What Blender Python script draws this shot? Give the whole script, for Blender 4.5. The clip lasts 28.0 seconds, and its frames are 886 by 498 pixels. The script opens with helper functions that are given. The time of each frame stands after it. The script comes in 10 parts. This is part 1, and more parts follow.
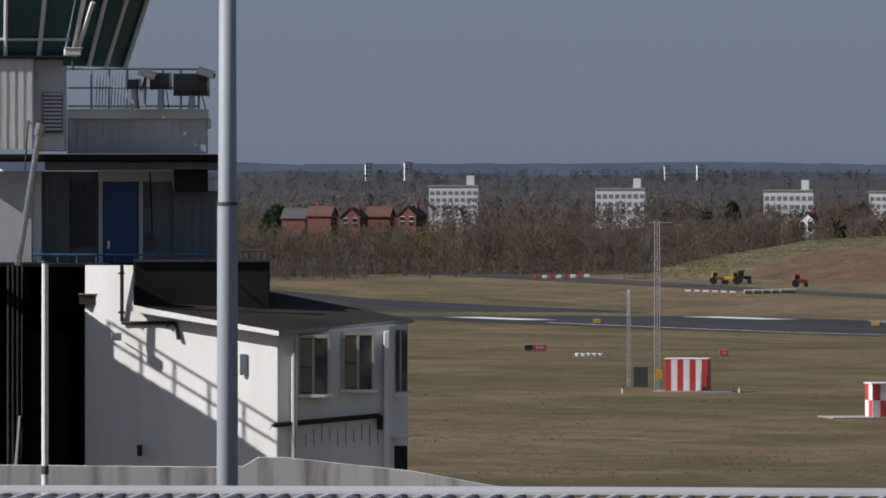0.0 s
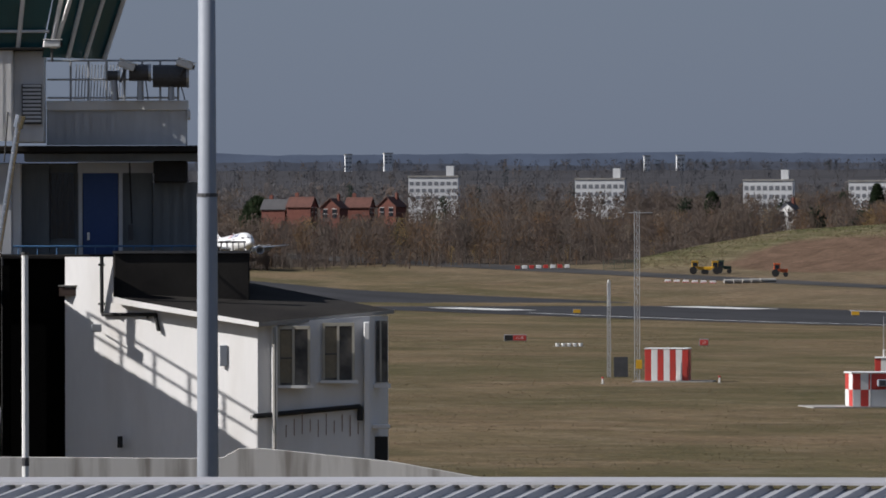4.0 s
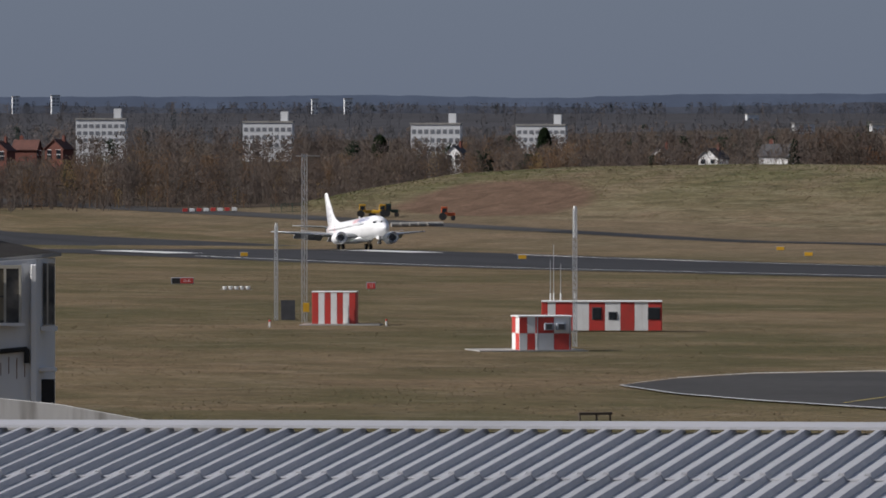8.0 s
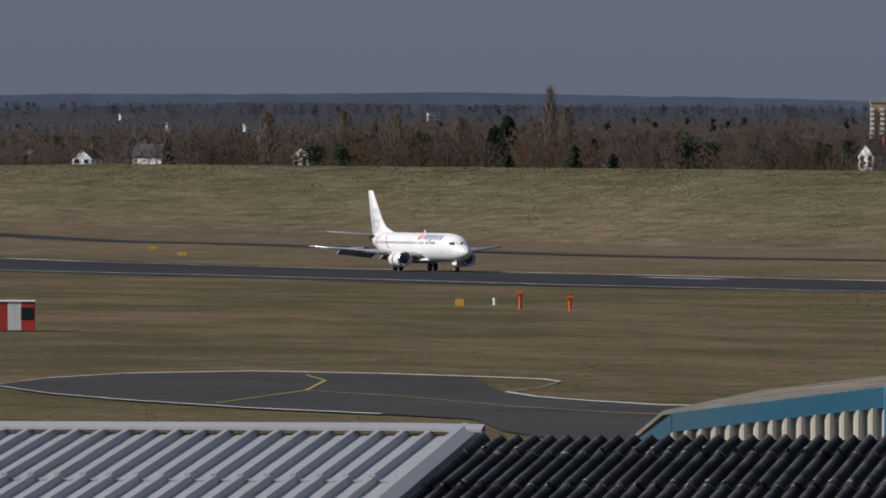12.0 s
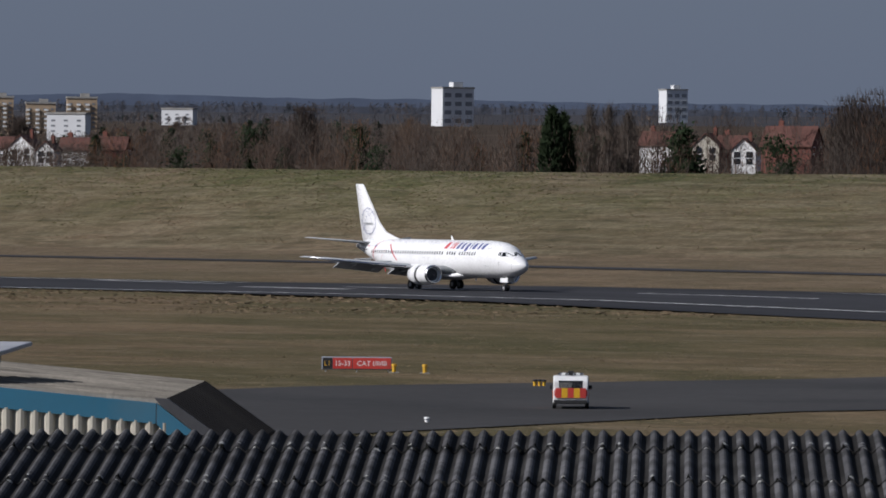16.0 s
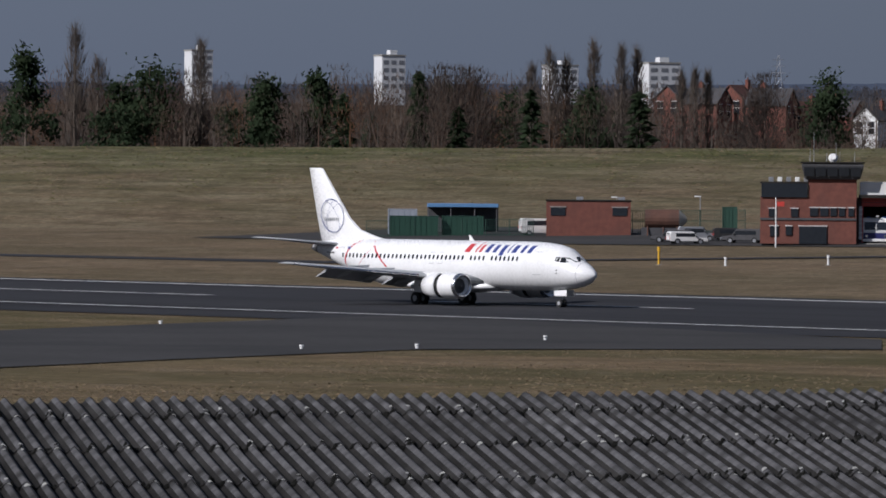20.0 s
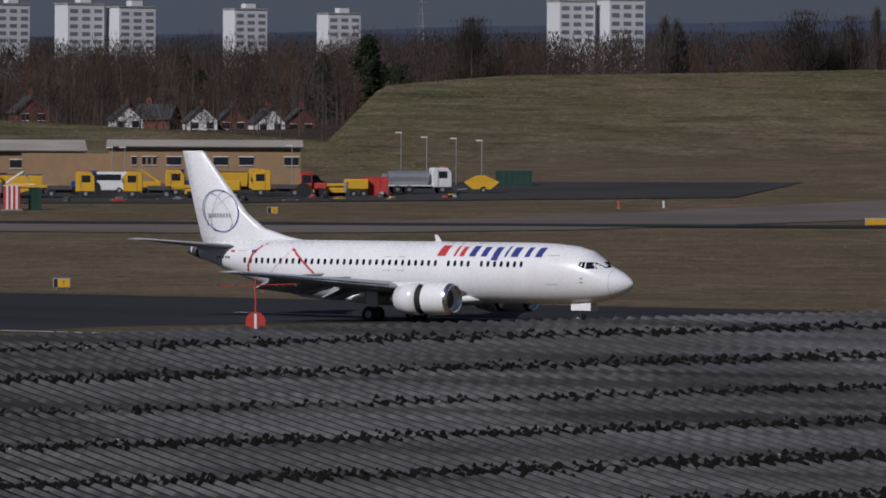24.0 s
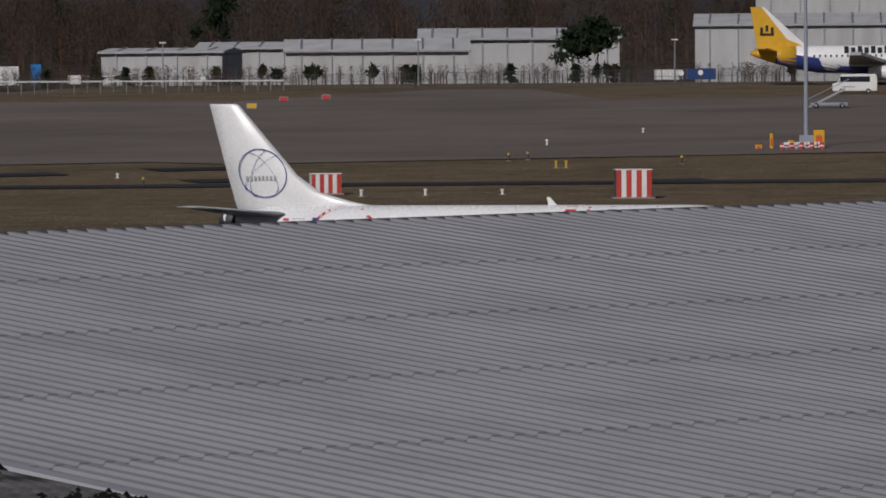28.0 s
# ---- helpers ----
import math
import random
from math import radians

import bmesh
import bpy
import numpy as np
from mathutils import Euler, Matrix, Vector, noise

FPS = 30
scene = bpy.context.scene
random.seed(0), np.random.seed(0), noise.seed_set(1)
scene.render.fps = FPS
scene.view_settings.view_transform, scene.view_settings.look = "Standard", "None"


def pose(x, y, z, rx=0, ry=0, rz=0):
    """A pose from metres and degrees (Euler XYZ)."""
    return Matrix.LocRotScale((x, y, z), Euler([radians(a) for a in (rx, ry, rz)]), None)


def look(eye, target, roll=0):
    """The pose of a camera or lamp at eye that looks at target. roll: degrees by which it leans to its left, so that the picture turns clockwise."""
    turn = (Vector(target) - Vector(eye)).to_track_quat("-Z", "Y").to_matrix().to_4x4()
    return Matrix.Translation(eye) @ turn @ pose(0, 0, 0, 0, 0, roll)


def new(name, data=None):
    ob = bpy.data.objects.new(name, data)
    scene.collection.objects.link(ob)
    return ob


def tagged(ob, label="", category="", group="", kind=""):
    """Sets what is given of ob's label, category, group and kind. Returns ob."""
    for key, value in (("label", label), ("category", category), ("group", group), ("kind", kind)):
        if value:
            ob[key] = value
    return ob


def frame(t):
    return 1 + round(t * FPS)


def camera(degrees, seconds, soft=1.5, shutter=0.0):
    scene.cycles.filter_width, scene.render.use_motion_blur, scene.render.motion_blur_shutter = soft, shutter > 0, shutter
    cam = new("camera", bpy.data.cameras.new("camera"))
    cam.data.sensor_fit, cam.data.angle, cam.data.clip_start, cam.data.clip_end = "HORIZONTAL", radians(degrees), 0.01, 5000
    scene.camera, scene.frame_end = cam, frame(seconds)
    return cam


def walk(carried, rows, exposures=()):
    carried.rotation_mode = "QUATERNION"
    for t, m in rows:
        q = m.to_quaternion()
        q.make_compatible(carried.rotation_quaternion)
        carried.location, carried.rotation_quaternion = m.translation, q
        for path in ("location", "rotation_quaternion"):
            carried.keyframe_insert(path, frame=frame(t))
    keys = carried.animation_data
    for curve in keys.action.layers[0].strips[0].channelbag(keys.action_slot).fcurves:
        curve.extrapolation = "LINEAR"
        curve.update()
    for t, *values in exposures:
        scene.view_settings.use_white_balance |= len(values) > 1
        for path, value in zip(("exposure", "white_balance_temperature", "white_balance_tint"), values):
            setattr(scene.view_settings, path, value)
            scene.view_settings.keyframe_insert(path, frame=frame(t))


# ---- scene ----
EYE_Z = 11.235
PAN = [
    (0.0, 90.0365, -0.0257, 74.1596), (0.5, 89.969, -0.022, 74.2408), (1.0, 89.959, -0.0322, 74.1931), (1.5, 89.8485, -0.0193, 74.1577),
    (2.0, 89.7838, -0.0001, 74.0251), (2.5, 89.8254, 0.0698, 73.9772), (4.5, 90.028, 0.1686, 73.9526), (5.0, 89.9537, 0.2057, 73.7156),
    (5.5, 89.8268, 0.1914, 73.52), (6.0, 89.7765, 0.1275, 73.2184), (6.5, 89.6991, 0.067, 72.7731), (7.0, 89.6736, 0.0442, 72.424),
    (7.5, 89.62, 0.019, 72.004), (8.0, 89.5168, -0.0238, 71.4093), (8.5, 89.574, -0.0557, 70.7962), (9.0, 89.5353, -0.1124, 70.3566),
    (9.5, 89.5444, -0.1644, 69.8888), (10.0, 89.456, -0.2249, 69.1945), (10.5, 89.4384, -0.242, 68.3937), (11.0, 89.483, -0.2076, 67.6589),
    (11.5, 89.5235, -0.198, 67.1324), (13.5, 89.3926, -0.2271, 64.0489), (14.0, 89.3594, -0.2848, 63.1517), (14.5, 89.3558, -0.3782, 62.2758),
    (15.0, 89.3344, -0.4358, 61.2108), (15.5, 89.4543, -0.4692, 60.1204), (16.0, 89.5222, -0.4761, 58.8898), (16.5, 89.4772, -0.4479, 57.7137),
    (17.0, 89.4638, -0.4473, 56.4342), (17.5, 89.4938, -0.456, 55.3761), (18.0, 89.5451, -0.4607, 54.0082), (18.5, 89.61, -0.4705, 52.6321),
    (19.0, 89.5574, -0.4612, 51.0266), (19.5, 89.3989, -0.4579, 49.7294), (20.0, 89.3699, -0.4517, 48.1078), (20.5, 89.5081, -0.4674, 46.4942),
    (22.5, 89.164, -0.3558, 39.0305), (23.0, 89.1485, -0.3236, 36.9979), (23.5, 89.1614, -0.2831, 34.91), (24.0, 89.1948, -0.2425, 32.7232),
    (24.5, 89.2377, -0.1843, 30.5643), (25.0, 89.3668, -0.1002, 28.2247), (25.5, 89.4197, -0.0153, 25.9519), (26.0, 89.2603, 0.067, 23.5593),
    (26.5, 89.2033, 0.1036, 21.5634), (27.0, 89.0382, 0.1867, 19.6416), (27.5, 89.0377, 0.2636, 17.6711), (28.0, 88.8927, 0.3407, 15.7591)]
cam = camera(6.9024, 28.0, soft=1.75)
walk(cam, [(t, pose(0, 0, EYE_Z, rx, ry, rz)) for t, rx, ry, rz in PAN], exposures=[(0.0, 0.25, 6500, 11), (6.0, 0.22, 6520, 11), (9.0, 0.0, 6550, 12), (14.0, -0.18, 6450, 12), (16.0, -0.12, 6250, 13), (17.0, 0.08, 6300, 15), (18.0, 0.0, 6250, 14), (20.0, -0.2, 6200, 14), (23.0, -0.70, 6100, 15), (25.0, -0.9, 6200, 16), (26.0, -0.97, 6330, 14), (28.0, -0.99, 6500, 14)])

# ---- light ----
SUN_AZ, SUN_EL = -174.0, 34.0
world = bpy.data.worlds.new("sky")
scene.world = world
world.use_nodes = True
wn = world.node_tree
sky = wn.nodes.new("ShaderNodeTexSky")
sky.sky_type, sky.sun_disc = "NISHITA", False
sky.sun_elevation, sky.sun_rotation = radians(SUN_EL), radians(SUN_AZ)
sky.air_density, sky.dust_density, sky.ozone_density = 1.0, 1.2, 1.5
veil = wn.nodes.new("ShaderNodeMix")
veil.data_type, veil.blend_type = "RGBA", "MIX"
veil.inputs[0].default_value = 0.85
# a veil of cloud, darker towards the north
aim, axis, dim_ = wn.nodes.new("ShaderNodeTexCoord"), wn.nodes.new("ShaderNodeSeparateXYZ"), wn.nodes.new("ShaderNodeMapRange")
wn.links.new(aim.outputs["Generated"], axis.inputs[0])
wn.links.new(axis.outputs["Y"], dim_.inputs[0])
dim_.interpolation_type = "SMOOTHSTEP"
for i_, v_ in enumerate((0.58, 1.0, 1.12, 0.60)):
    dim_.inputs[i_ + 1].default_value = v_
cloud = wn.nodes.new("ShaderNodeVectorMath")
cloud.operation = "SCALE"
cloud.inputs[0].default_value = (1.27, 1.64, 2.44)
wn.links.new(dim_.outputs[0], cloud.inputs["Scale"])
wn.links.new(cloud.outputs[0], veil.inputs[7])
wn.links.new(sky.outputs[0], veil.inputs[6])
wn.links.new(veil.outputs[2], wn.nodes["Background"].inputs[0])
wn.nodes["Background"].inputs[1].default_value = 0.08
sun = new("sun", bpy.data.lights.new("sun", "SUN"))
sun.data.energy, sun.data.angle, sun.data.color = 4.8, radians(0.53), (1.0, 0.972, 0.94)
sa, se = radians(SUN_AZ), radians(SUN_EL)
sun.matrix_world = look((math.sin(sa) * math.cos(se) * 90, math.cos(sa) * math.cos(se) * 90, math.sin(se) * 90), (0, 0, 0))


# ---- materials ----
def mat(name, base, rough=0.7, metal=0.0, vary=0.12, scale=3.0, fine=40.0, bump=0.0, stain=None, stretch=(1, 1, 1), stain_scale=0.4, spec=0.5, stain_amount=0.5, per_object=0.0, turn=None):
    """A surface with variation at two scales, an optional stain colour, relief and a spread from piece to piece."""
    m = bpy.data.materials.new(name)
    m.use_nodes = True
    nt = m.node_tree
    n, l = nt.nodes, nt.links
    b = n["Principled BSDF"]
    b.inputs["Roughness"].default_value, b.inputs["Metallic"].default_value = rough, metal
    b.inputs["Specular IOR Level"].default_value = spec
    tc, mp = n.new("ShaderNodeTexCoord"), n.new("ShaderNodeMapping")
    mp.inputs["Scale"].default_value = stretch
    if turn is None:
        l.new(tc.outputs["Object"], mp.inputs[0])
    else:
        face = n.new("ShaderNodeMapping")
        face.inputs["Rotation"].default_value = (0, 0, radians(turn))
        l.new(tc.outputs["Object"], face.inputs[0])
        l.new(face.outputs[0], mp.inputs[0])

    def nz(sc, detail=4):
        t = n.new("ShaderNodeTexNoise")
        t.inputs["Scale"].default_value, t.inputs["Detail"].default_value = sc, detail
        l.new(mp.outputs[0], t.inputs["Vector"])
        return t.outputs["Fac"]

    def mix(kind, fac, a, c):
        x = n.new("ShaderNodeMix")
        x.data_type, x.blend_type = "RGBA", kind
        for sock, v in ((x.inputs[0], fac), (x.inputs[6], a), (x.inputs[7], c)):
            if isinstance(v, (int, float)):
                sock.default_value = v
            elif isinstance(v, tuple):
                sock.default_value = v
            else:
                l.new(v, sock)
        return x.outputs[2]

    def ramp(v, lo, hi, a, c):
        r = n.new("ShaderNodeMapRange")
        r.inputs[1].default_value, r.inputs[2].default_value, r.inputs[3].default_value, r.inputs[4].default_value = lo, hi, a, c
        l.new(v, r.inputs[0])
        return r.outputs[0]

    big, small = nz(scale), nz(fine, 6)
    col = (*base, 1)
    dark = tuple(c * (1 - vary) for c in base) + (1,)
    lite = tuple(min(1, c * (1 + vary)) for c in base) + (1,)
    col = mix("MIX", ramp(big, 0.3, 0.7, 0, 1), dark, lite)
    col = mix("MIX", ramp(small, 0.3, 0.7, 0, 0.5), col, dark)
    if stain:
        col = mix("MIX", ramp(nz(stain_scale, 8), 0.48, 0.66, 0, stain_amount), col, (*stain, 1))
    if per_object:
        info = n.new("ShaderNodeObjectInfo")
        col = mix("MULTIPLY", 1.0, col, mix("MIX", info.outputs["Random"], tuple([1 - per_object] * 3) + (1,), tuple([1 + per_object] * 3) + (1,)))
    l.new(col, b.inputs["Base Color"])
    l.new(ramp(small, 0.2, 0.8, max(0.02, rough - 0.1), min(1, rough + 0.1)), b.inputs["Roughness"])
    if bump:
        bp = n.new("ShaderNodeBump")
        bp.inputs["Strength"].default_value, bp.inputs["Distance"].default_value = 0.6, bump
        l.new(small, bp.inputs["Height"])
        l.new(bp.outputs[0], b.inputs["Normal"])
    return m


def grass_material(name="winter_grass", terraces=0.0):
    m = bpy.data.materials.new(name)
    m.use_nodes = True
    nt = m.node_tree
    n, l = nt.nodes, nt.links
    b = n["Principled BSDF"]
    b.inputs["Roughness"].default_value = 0.95
    b.inputs["Specular IOR Level"].default_value = 0.1
    tc = n.new("ShaderNodeTexCoord")

    def nz(sc, stretch, detail=5, rough=0.6):
        mp, t = n.new("ShaderNodeMapping"), n.new("ShaderNodeTexNoise")
        mp.inputs["Scale"].default_value = stretch
        mp.inputs["Rotation"].default_value = (0, 0, radians(-8))
        l.new(tc.outputs["Object"], mp.inputs[0])
        l.new(mp.outputs[0], t.inputs["Vector"])
        t.inputs["Scale"].default_value, t.inputs["Detail"].default_value, t.inputs["Roughness"].default_value = sc, detail, rough
        return t.outputs["Fac"]

    def ramp(v, lo, hi):
        r = n.new("ShaderNodeMapRange")
        r.inputs[1].default_value, r.inputs[2].default_value = lo, hi
        l.new(v, r.inputs[0])
        return r.outputs[0]

    def mix(fac, a, c, kind="MIX"):
        x = n.new("ShaderNodeMix")
        x.data_type, x.blend_type = "RGBA", kind
        for sock, v in ((x.inputs[0], fac), (x.inputs[6], a), (x.inputs[7], c)):
            if isinstance(v, (int, float, tuple)):
                sock.default_value = v
            else:
                l.new(v, sock)
        return x.outputs[2]

    straw, dry, green = (0.285, 0.205, 0.122, 1), (0.165, 0.112, 0.066, 1), (0.090, 0.086, 0.034, 1)
    patch = nz(0.014, (1, 1.3, 1))
    clod = nz(0.20, (1, 1, 1), 7, 0.72)
    tuft = nz(1.1, (1, 1, 1), 6, 0.75)
    blade = nz(4.0, (1, 1.0, 1), 5, 0.7)
    bands = nz(0.045, (0.5, 1.2, 1), 5)
    col = mix(ramp(clod, 0.36, 0.64), dry, straw)
    col = mix(ramp(patch, 0.42, 0.60), col, mix(ramp(clod, 0.32, 0.66), green, mix(0.55, green, straw)))
    col = mix(ramp(bands, 0.45, 0.56), col, mix(0.62, col, green))
    col = mix(ramp(nz(0.028, (0.8, 1.6, 1), 4), 0.50, 0.60), col, mix(0.5, col, straw))
    # drier, paler turf on the far side of the runway
    sep, sway = n.new("ShaderNodeSeparateXYZ"), n.new("ShaderNodeMath")
    l.new(tc.outputs["Object"], sep.inputs[0])
    sway.operation = "MULTIPLY_ADD"
    l.new(patch, sway.inputs[0])
    sway.inputs[1].default_value = 90.0
    l.new(sep.outputs["Y"], sway.inputs[2])
    col = mix(ramp(sway.outputs[0], 455, 500), col, mix(0.5, col, mix(ramp(clod, 0.36, 0.64), (0.20, 0.142, 0.098, 1), (0.29, 0.215, 0.150, 1))))
    col = mix(ramp(nz(0.09, (1, 1.2, 1), 7, 0.78), 0.52, 0.66), col, mix(0.55, col, (0.33, 0.26, 0.18, 1)))
    col = mix(ramp(nz(0.13, (1, 1.1, 1), 7, 0.8), 0.53, 0.68), col, mix(0.5, col, (0.045, 0.038, 0.018, 1)))
    if terraces:
        mask = n.new("ShaderNodeAttribute")
        mask.attribute_name = "crest_green"
        lush = nz(0.03, (1, 1, 1), 5)
        pick = n.new("ShaderNodeMath")
        pick.operation = "MULTIPLY"
        l.new(mask.outputs["Fac"], pick.inputs[0])
        l.new(ramp(lush, 0.34, 0.58), pick.inputs[1])
        col = mix(pick.outputs[0], col, mix(ramp(clod, 0.34, 0.64), (0.070, 0.082, 0.030, 1), (0.165, 0.160, 0.068, 1)))
        bare, mound = n.new("ShaderNodeAttribute"), n.new("ShaderNodeMath")
        bare.attribute_name = "bare_earth"
        mound.operation = "MULTIPLY_ADD"
        l.new(nz(0.06, (1, 1, 1), 6, 0.7), mound.inputs[0])
        mound.inputs[1].default_value = 0.8
        l.new(bare.outputs["Fac"], mound.inputs[2])
        soil = ramp(mound.outputs[0], 0.62, 0.95)
        step = nz(0.5, (0.10, 0.10, 3.0), 6, 0.75)
        col = mix(ramp(step, 0.46, 0.60), col, mix(terraces, col, (0.30, 0.255, 0.165, 1)))
        col = mix(ramp(nz(0.6, (0.12, 0.12, 3.4), 6, 0.75), 0.50, 0.62), col, mix(terraces, col, (0.040, 0.042, 0.018, 1)))
        col = mix(soil, col, mix(ramp(clod, 0.36, 0.62), (0.115, 0.070, 0.048, 1), (0.215, 0.135, 0.095, 1)))
    col = mix(ramp(tuft, 0.36, 0.62), mix(0.5, col, (0.03, 0.026, 0.015, 1)), col)
    col = mix(ramp(blade, 0.40, 0.66), mix(0.4, col, (0.02, 0.018, 0.01, 1)), col)
    l.new(col, b.inputs["Base Color"])
    bp = n.new("ShaderNodeBump")
    bp.inputs["Strength"].default_value, bp.inputs["Distance"].default_value = 0.8, 0.22
    ad = n.new("ShaderNodeMath")
    l.new(tuft, ad.inputs[0])
    l.new(clod, ad.inputs[1])
    l.new(ad.outputs[0], bp.inputs["Height"])
    l.new(bp.outputs[0], b.inputs["Normal"])
    return m


def tuft_material(name, low, high):
    """Grass tufts, each of its own shade."""
    m = bpy.data.materials.new(name)
    m.use_nodes = True
    n, l = m.node_tree.nodes, m.node_tree.links
    b = n["Principled BSDF"]
    b.inputs["Roughness"].default_value, b.inputs["Specular IOR Level"].default_value = 0.95, 0.1
    geo, mx = n.new("ShaderNodeNewGeometry"), n.new("ShaderNodeMix")
    mx.data_type = "RGBA"
    mx.inputs[6].default_value, mx.inputs[7].default_value = (*low, 1), (*high, 1)
    l.new(geo.outputs["Random Per Island"], mx.inputs[0])
    l.new(mx.outputs[2], b.inputs["Base Color"])
    return m


TUFTS = [tuft_material("straw_tufts", (0.150, 0.110, 0.072), (0.225, 0.170, 0.112)), tuft_material("olive_tufts", (0.085, 0.076, 0.040), (0.160, 0.128, 0.074)), tuft_material("dark_tufts", (0.080, 0.062, 0.040), (0.135, 0.100, 0.064)), tuft_material("green_tufts", (0.078, 0.082, 0.034), (0.140, 0.134, 0.060))]
GRASS = grass_material()
BANKGRASS = grass_material("tussocky_bank_grass", 0.55)
SCRUB = mat("brown_scrub_floor", (0.075, 0.060, 0.049), 1.0, spec=0.0, vary=0.35, scale=0.05, fine=0.6, stain=(0.028, 0.024, 0.018), stain_scale=0.08)
# woodland floor with distance haze put into its colour as a blue-grey cast
FARLAND = mat("hazed_far_land", (0.066, 0.066, 0.072), 1.0, spec=0.0, vary=0.35, scale=0.02, fine=0.12, stain=(0.045, 0.046, 0.054), stain_scale=0.02)
TARMAC = mat("runway_tarmac", (0.036, 0.036, 0.039), 0.95, spec=0.15, vary=0.25, scale=0.02, fine=1.5, stain=(0.016, 0.016, 0.018), stretch=(0.12, 1, 1), stain_scale=0.12)
APRON = mat("worn_apron_concrete", (0.160, 0.134, 0.117), 0.95, spec=0.15, vary=0.2, scale=0.05, fine=1.2, stain=(0.092, 0.078, 0.069), stain_scale=0.03)
OLD_TARMAC = mat("taxiway_tarmac", (0.052, 0.050, 0.049), 0.95, spec=0.15, vary=0.2, scale=0.05, fine=1.2, stain=(0.028, 0.028, 0.028), stain_scale=0.06)
CONCRETE = mat("concrete", (0.30, 0.29, 0.27), 0.9, vary=0.12, scale=0.5, fine=8, stain=(0.16, 0.15, 0.14))
LINE = mat("road_marking_paint", (0.62, 0.62, 0.60), 0.7, vary=0.12, scale=0.3, fine=3)
YLINE = mat("yellow_marking_paint", (0.42, 0.33, 0.08), 0.7, vary=0.15, scale=0.3, fine=3)
AIRWHITE = mat("aircraft_white_paint", (0.80, 0.80, 0.80), 0.28, vary=0.03, scale=0.6, fine=6, stain=(0.62, 0.62, 0.60), stain_scale=0.35, stain_amount=0.25)
AIRGREY = mat("aircraft_grey_paint", (0.36, 0.37, 0.38), 0.4, vary=0.08, scale=1.2, fine=8)
DARKGREY = mat("dark_grey_metal", (0.06, 0.06, 0.065), 0.6, vary=0.2, scale=2, fine=20)
BRIGHT = mat("polished_metal", (0.62, 0.62, 0.63), 0.22, 1.0, vary=0.05, scale=2, fine=20)
BLACK = mat("black_rubber", (0.015, 0.015, 0.016), 0.8, vary=0.2, scale=4, fine=30)
AIRGLASS = mat("dark_cockpit_glass", (0.012, 0.014, 0.017), 0.08, vary=0.05)
RED = mat("red_paint", (0.50, 0.045, 0.035), 0.5, vary=0.1, scale=1, fine=12, stain=(0.30, 0.05, 0.04), stain_scale=0.8, per_object=0.08)
REDLOGO = mat("red_livery_paint", (0.52, 0.05, 0.055), 0.35, vary=0.05)
BLUELOGO = mat("navy_livery_paint", (0.035, 0.055, 0.22), 0.35, vary=0.05)
ORANGE = mat("orange_paint", (0.62, 0.10, 0.02), 0.5, vary=0.1, scale=1, fine=10)
WHITE = mat("white_paint", (0.74, 0.74, 0.73), 0.55, vary=0.06, scale=0.7, fine=9, stain=(0.50, 0.47, 0.43), stain_scale=0.6, stain_amount=0.35)
YELLOW = mat("yellow_paint", (0.64, 0.36, 0.02), 0.45, vary=0.08, scale=1, fine=10, per_object=0.06)
RENDERWALL = mat("white_rendered_wall", (0.74, 0.73, 0.72), 0.85, vary=0.06, scale=0.8, fine=9, bump=0.01, stain=(0.46, 0.42, 0.36), stretch=(1, 1, 0.25), stain_scale=0.5, stain_amount=0.45)
CLAD = mat("white_corrugated_cladding", (0.60, 0.61, 0.63), 0.6, vary=0.08, scale=0.6, fine=12, stain=(0.32, 0.32, 0.33), stretch=(1, 1, 0.2), stain_scale=0.9)
FELT = mat("black_roofing_felt", (0.024, 0.022, 0.021), 0.98, spec=0.1, vary=0.3, scale=0.7, fine=14, stain=(0.045, 0.042, 0.037), stain_scale=0.5)
# grey-green paint, taken darker to carry the shade under the canopy
DARKCLAD = mat("shade_toned_grey_green_cladding", (0.150, 0.165, 0.175), 0.7, vary=0.15, scale=0.8, fine=12, stain=(0.08, 0.085, 0.09), stretch=(1, 1, 0.2), stain_scale=0.9)
# near black stands in for the deep shade inside the stair well
WELL_SHADE = mat("well_shade_black", (0.004, 0.004, 0.004), 1.0, spec=0.0)
CURTAIN = mat("faded_tan_curtain", (0.24, 0.205, 0.145), 0.9, vary=0.2, scale=3, fine=20)
BLUEDOOR = mat("blue_door_paint", (0.012, 0.055, 0.20), 0.45, vary=0.1, scale=1, fine=10)
BLUERAIL = mat("blue_railing_paint", (0.05, 0.14, 0.28), 0.5, vary=0.1)
TEALGLASS = mat("tinted_green_glass", (0.022, 0.085, 0.095), 0.08, vary=0.1, scale=0.4)
GALV = mat("galvanised_steel", (0.42, 0.43, 0.45), 0.45, 0.75, vary=0.1, scale=1, fine=15)
POLEGREY = mat("grey_painted_steel", (0.27, 0.295, 0.34), 0.6, 0.0, vary=0.06, scale=1, fine=15)
SHEET = mat("grey_coated_sheet", (0.40, 0.40, 0.42), 0.5, 0.15, vary=0.05, scale=0.35, fine=9, stain=(0.27, 0.27, 0.28), stain_scale=0.5, stain_amount=0.4)
PALESHEET = mat("pale_profiled_sheet", (0.26, 0.26, 0.275), 0.6, 0.05, vary=0.05, scale=0.35, fine=9, stain=(0.18, 0.18, 0.19), stain_scale=0.5, stain_amount=0.4, per_object=0.04)
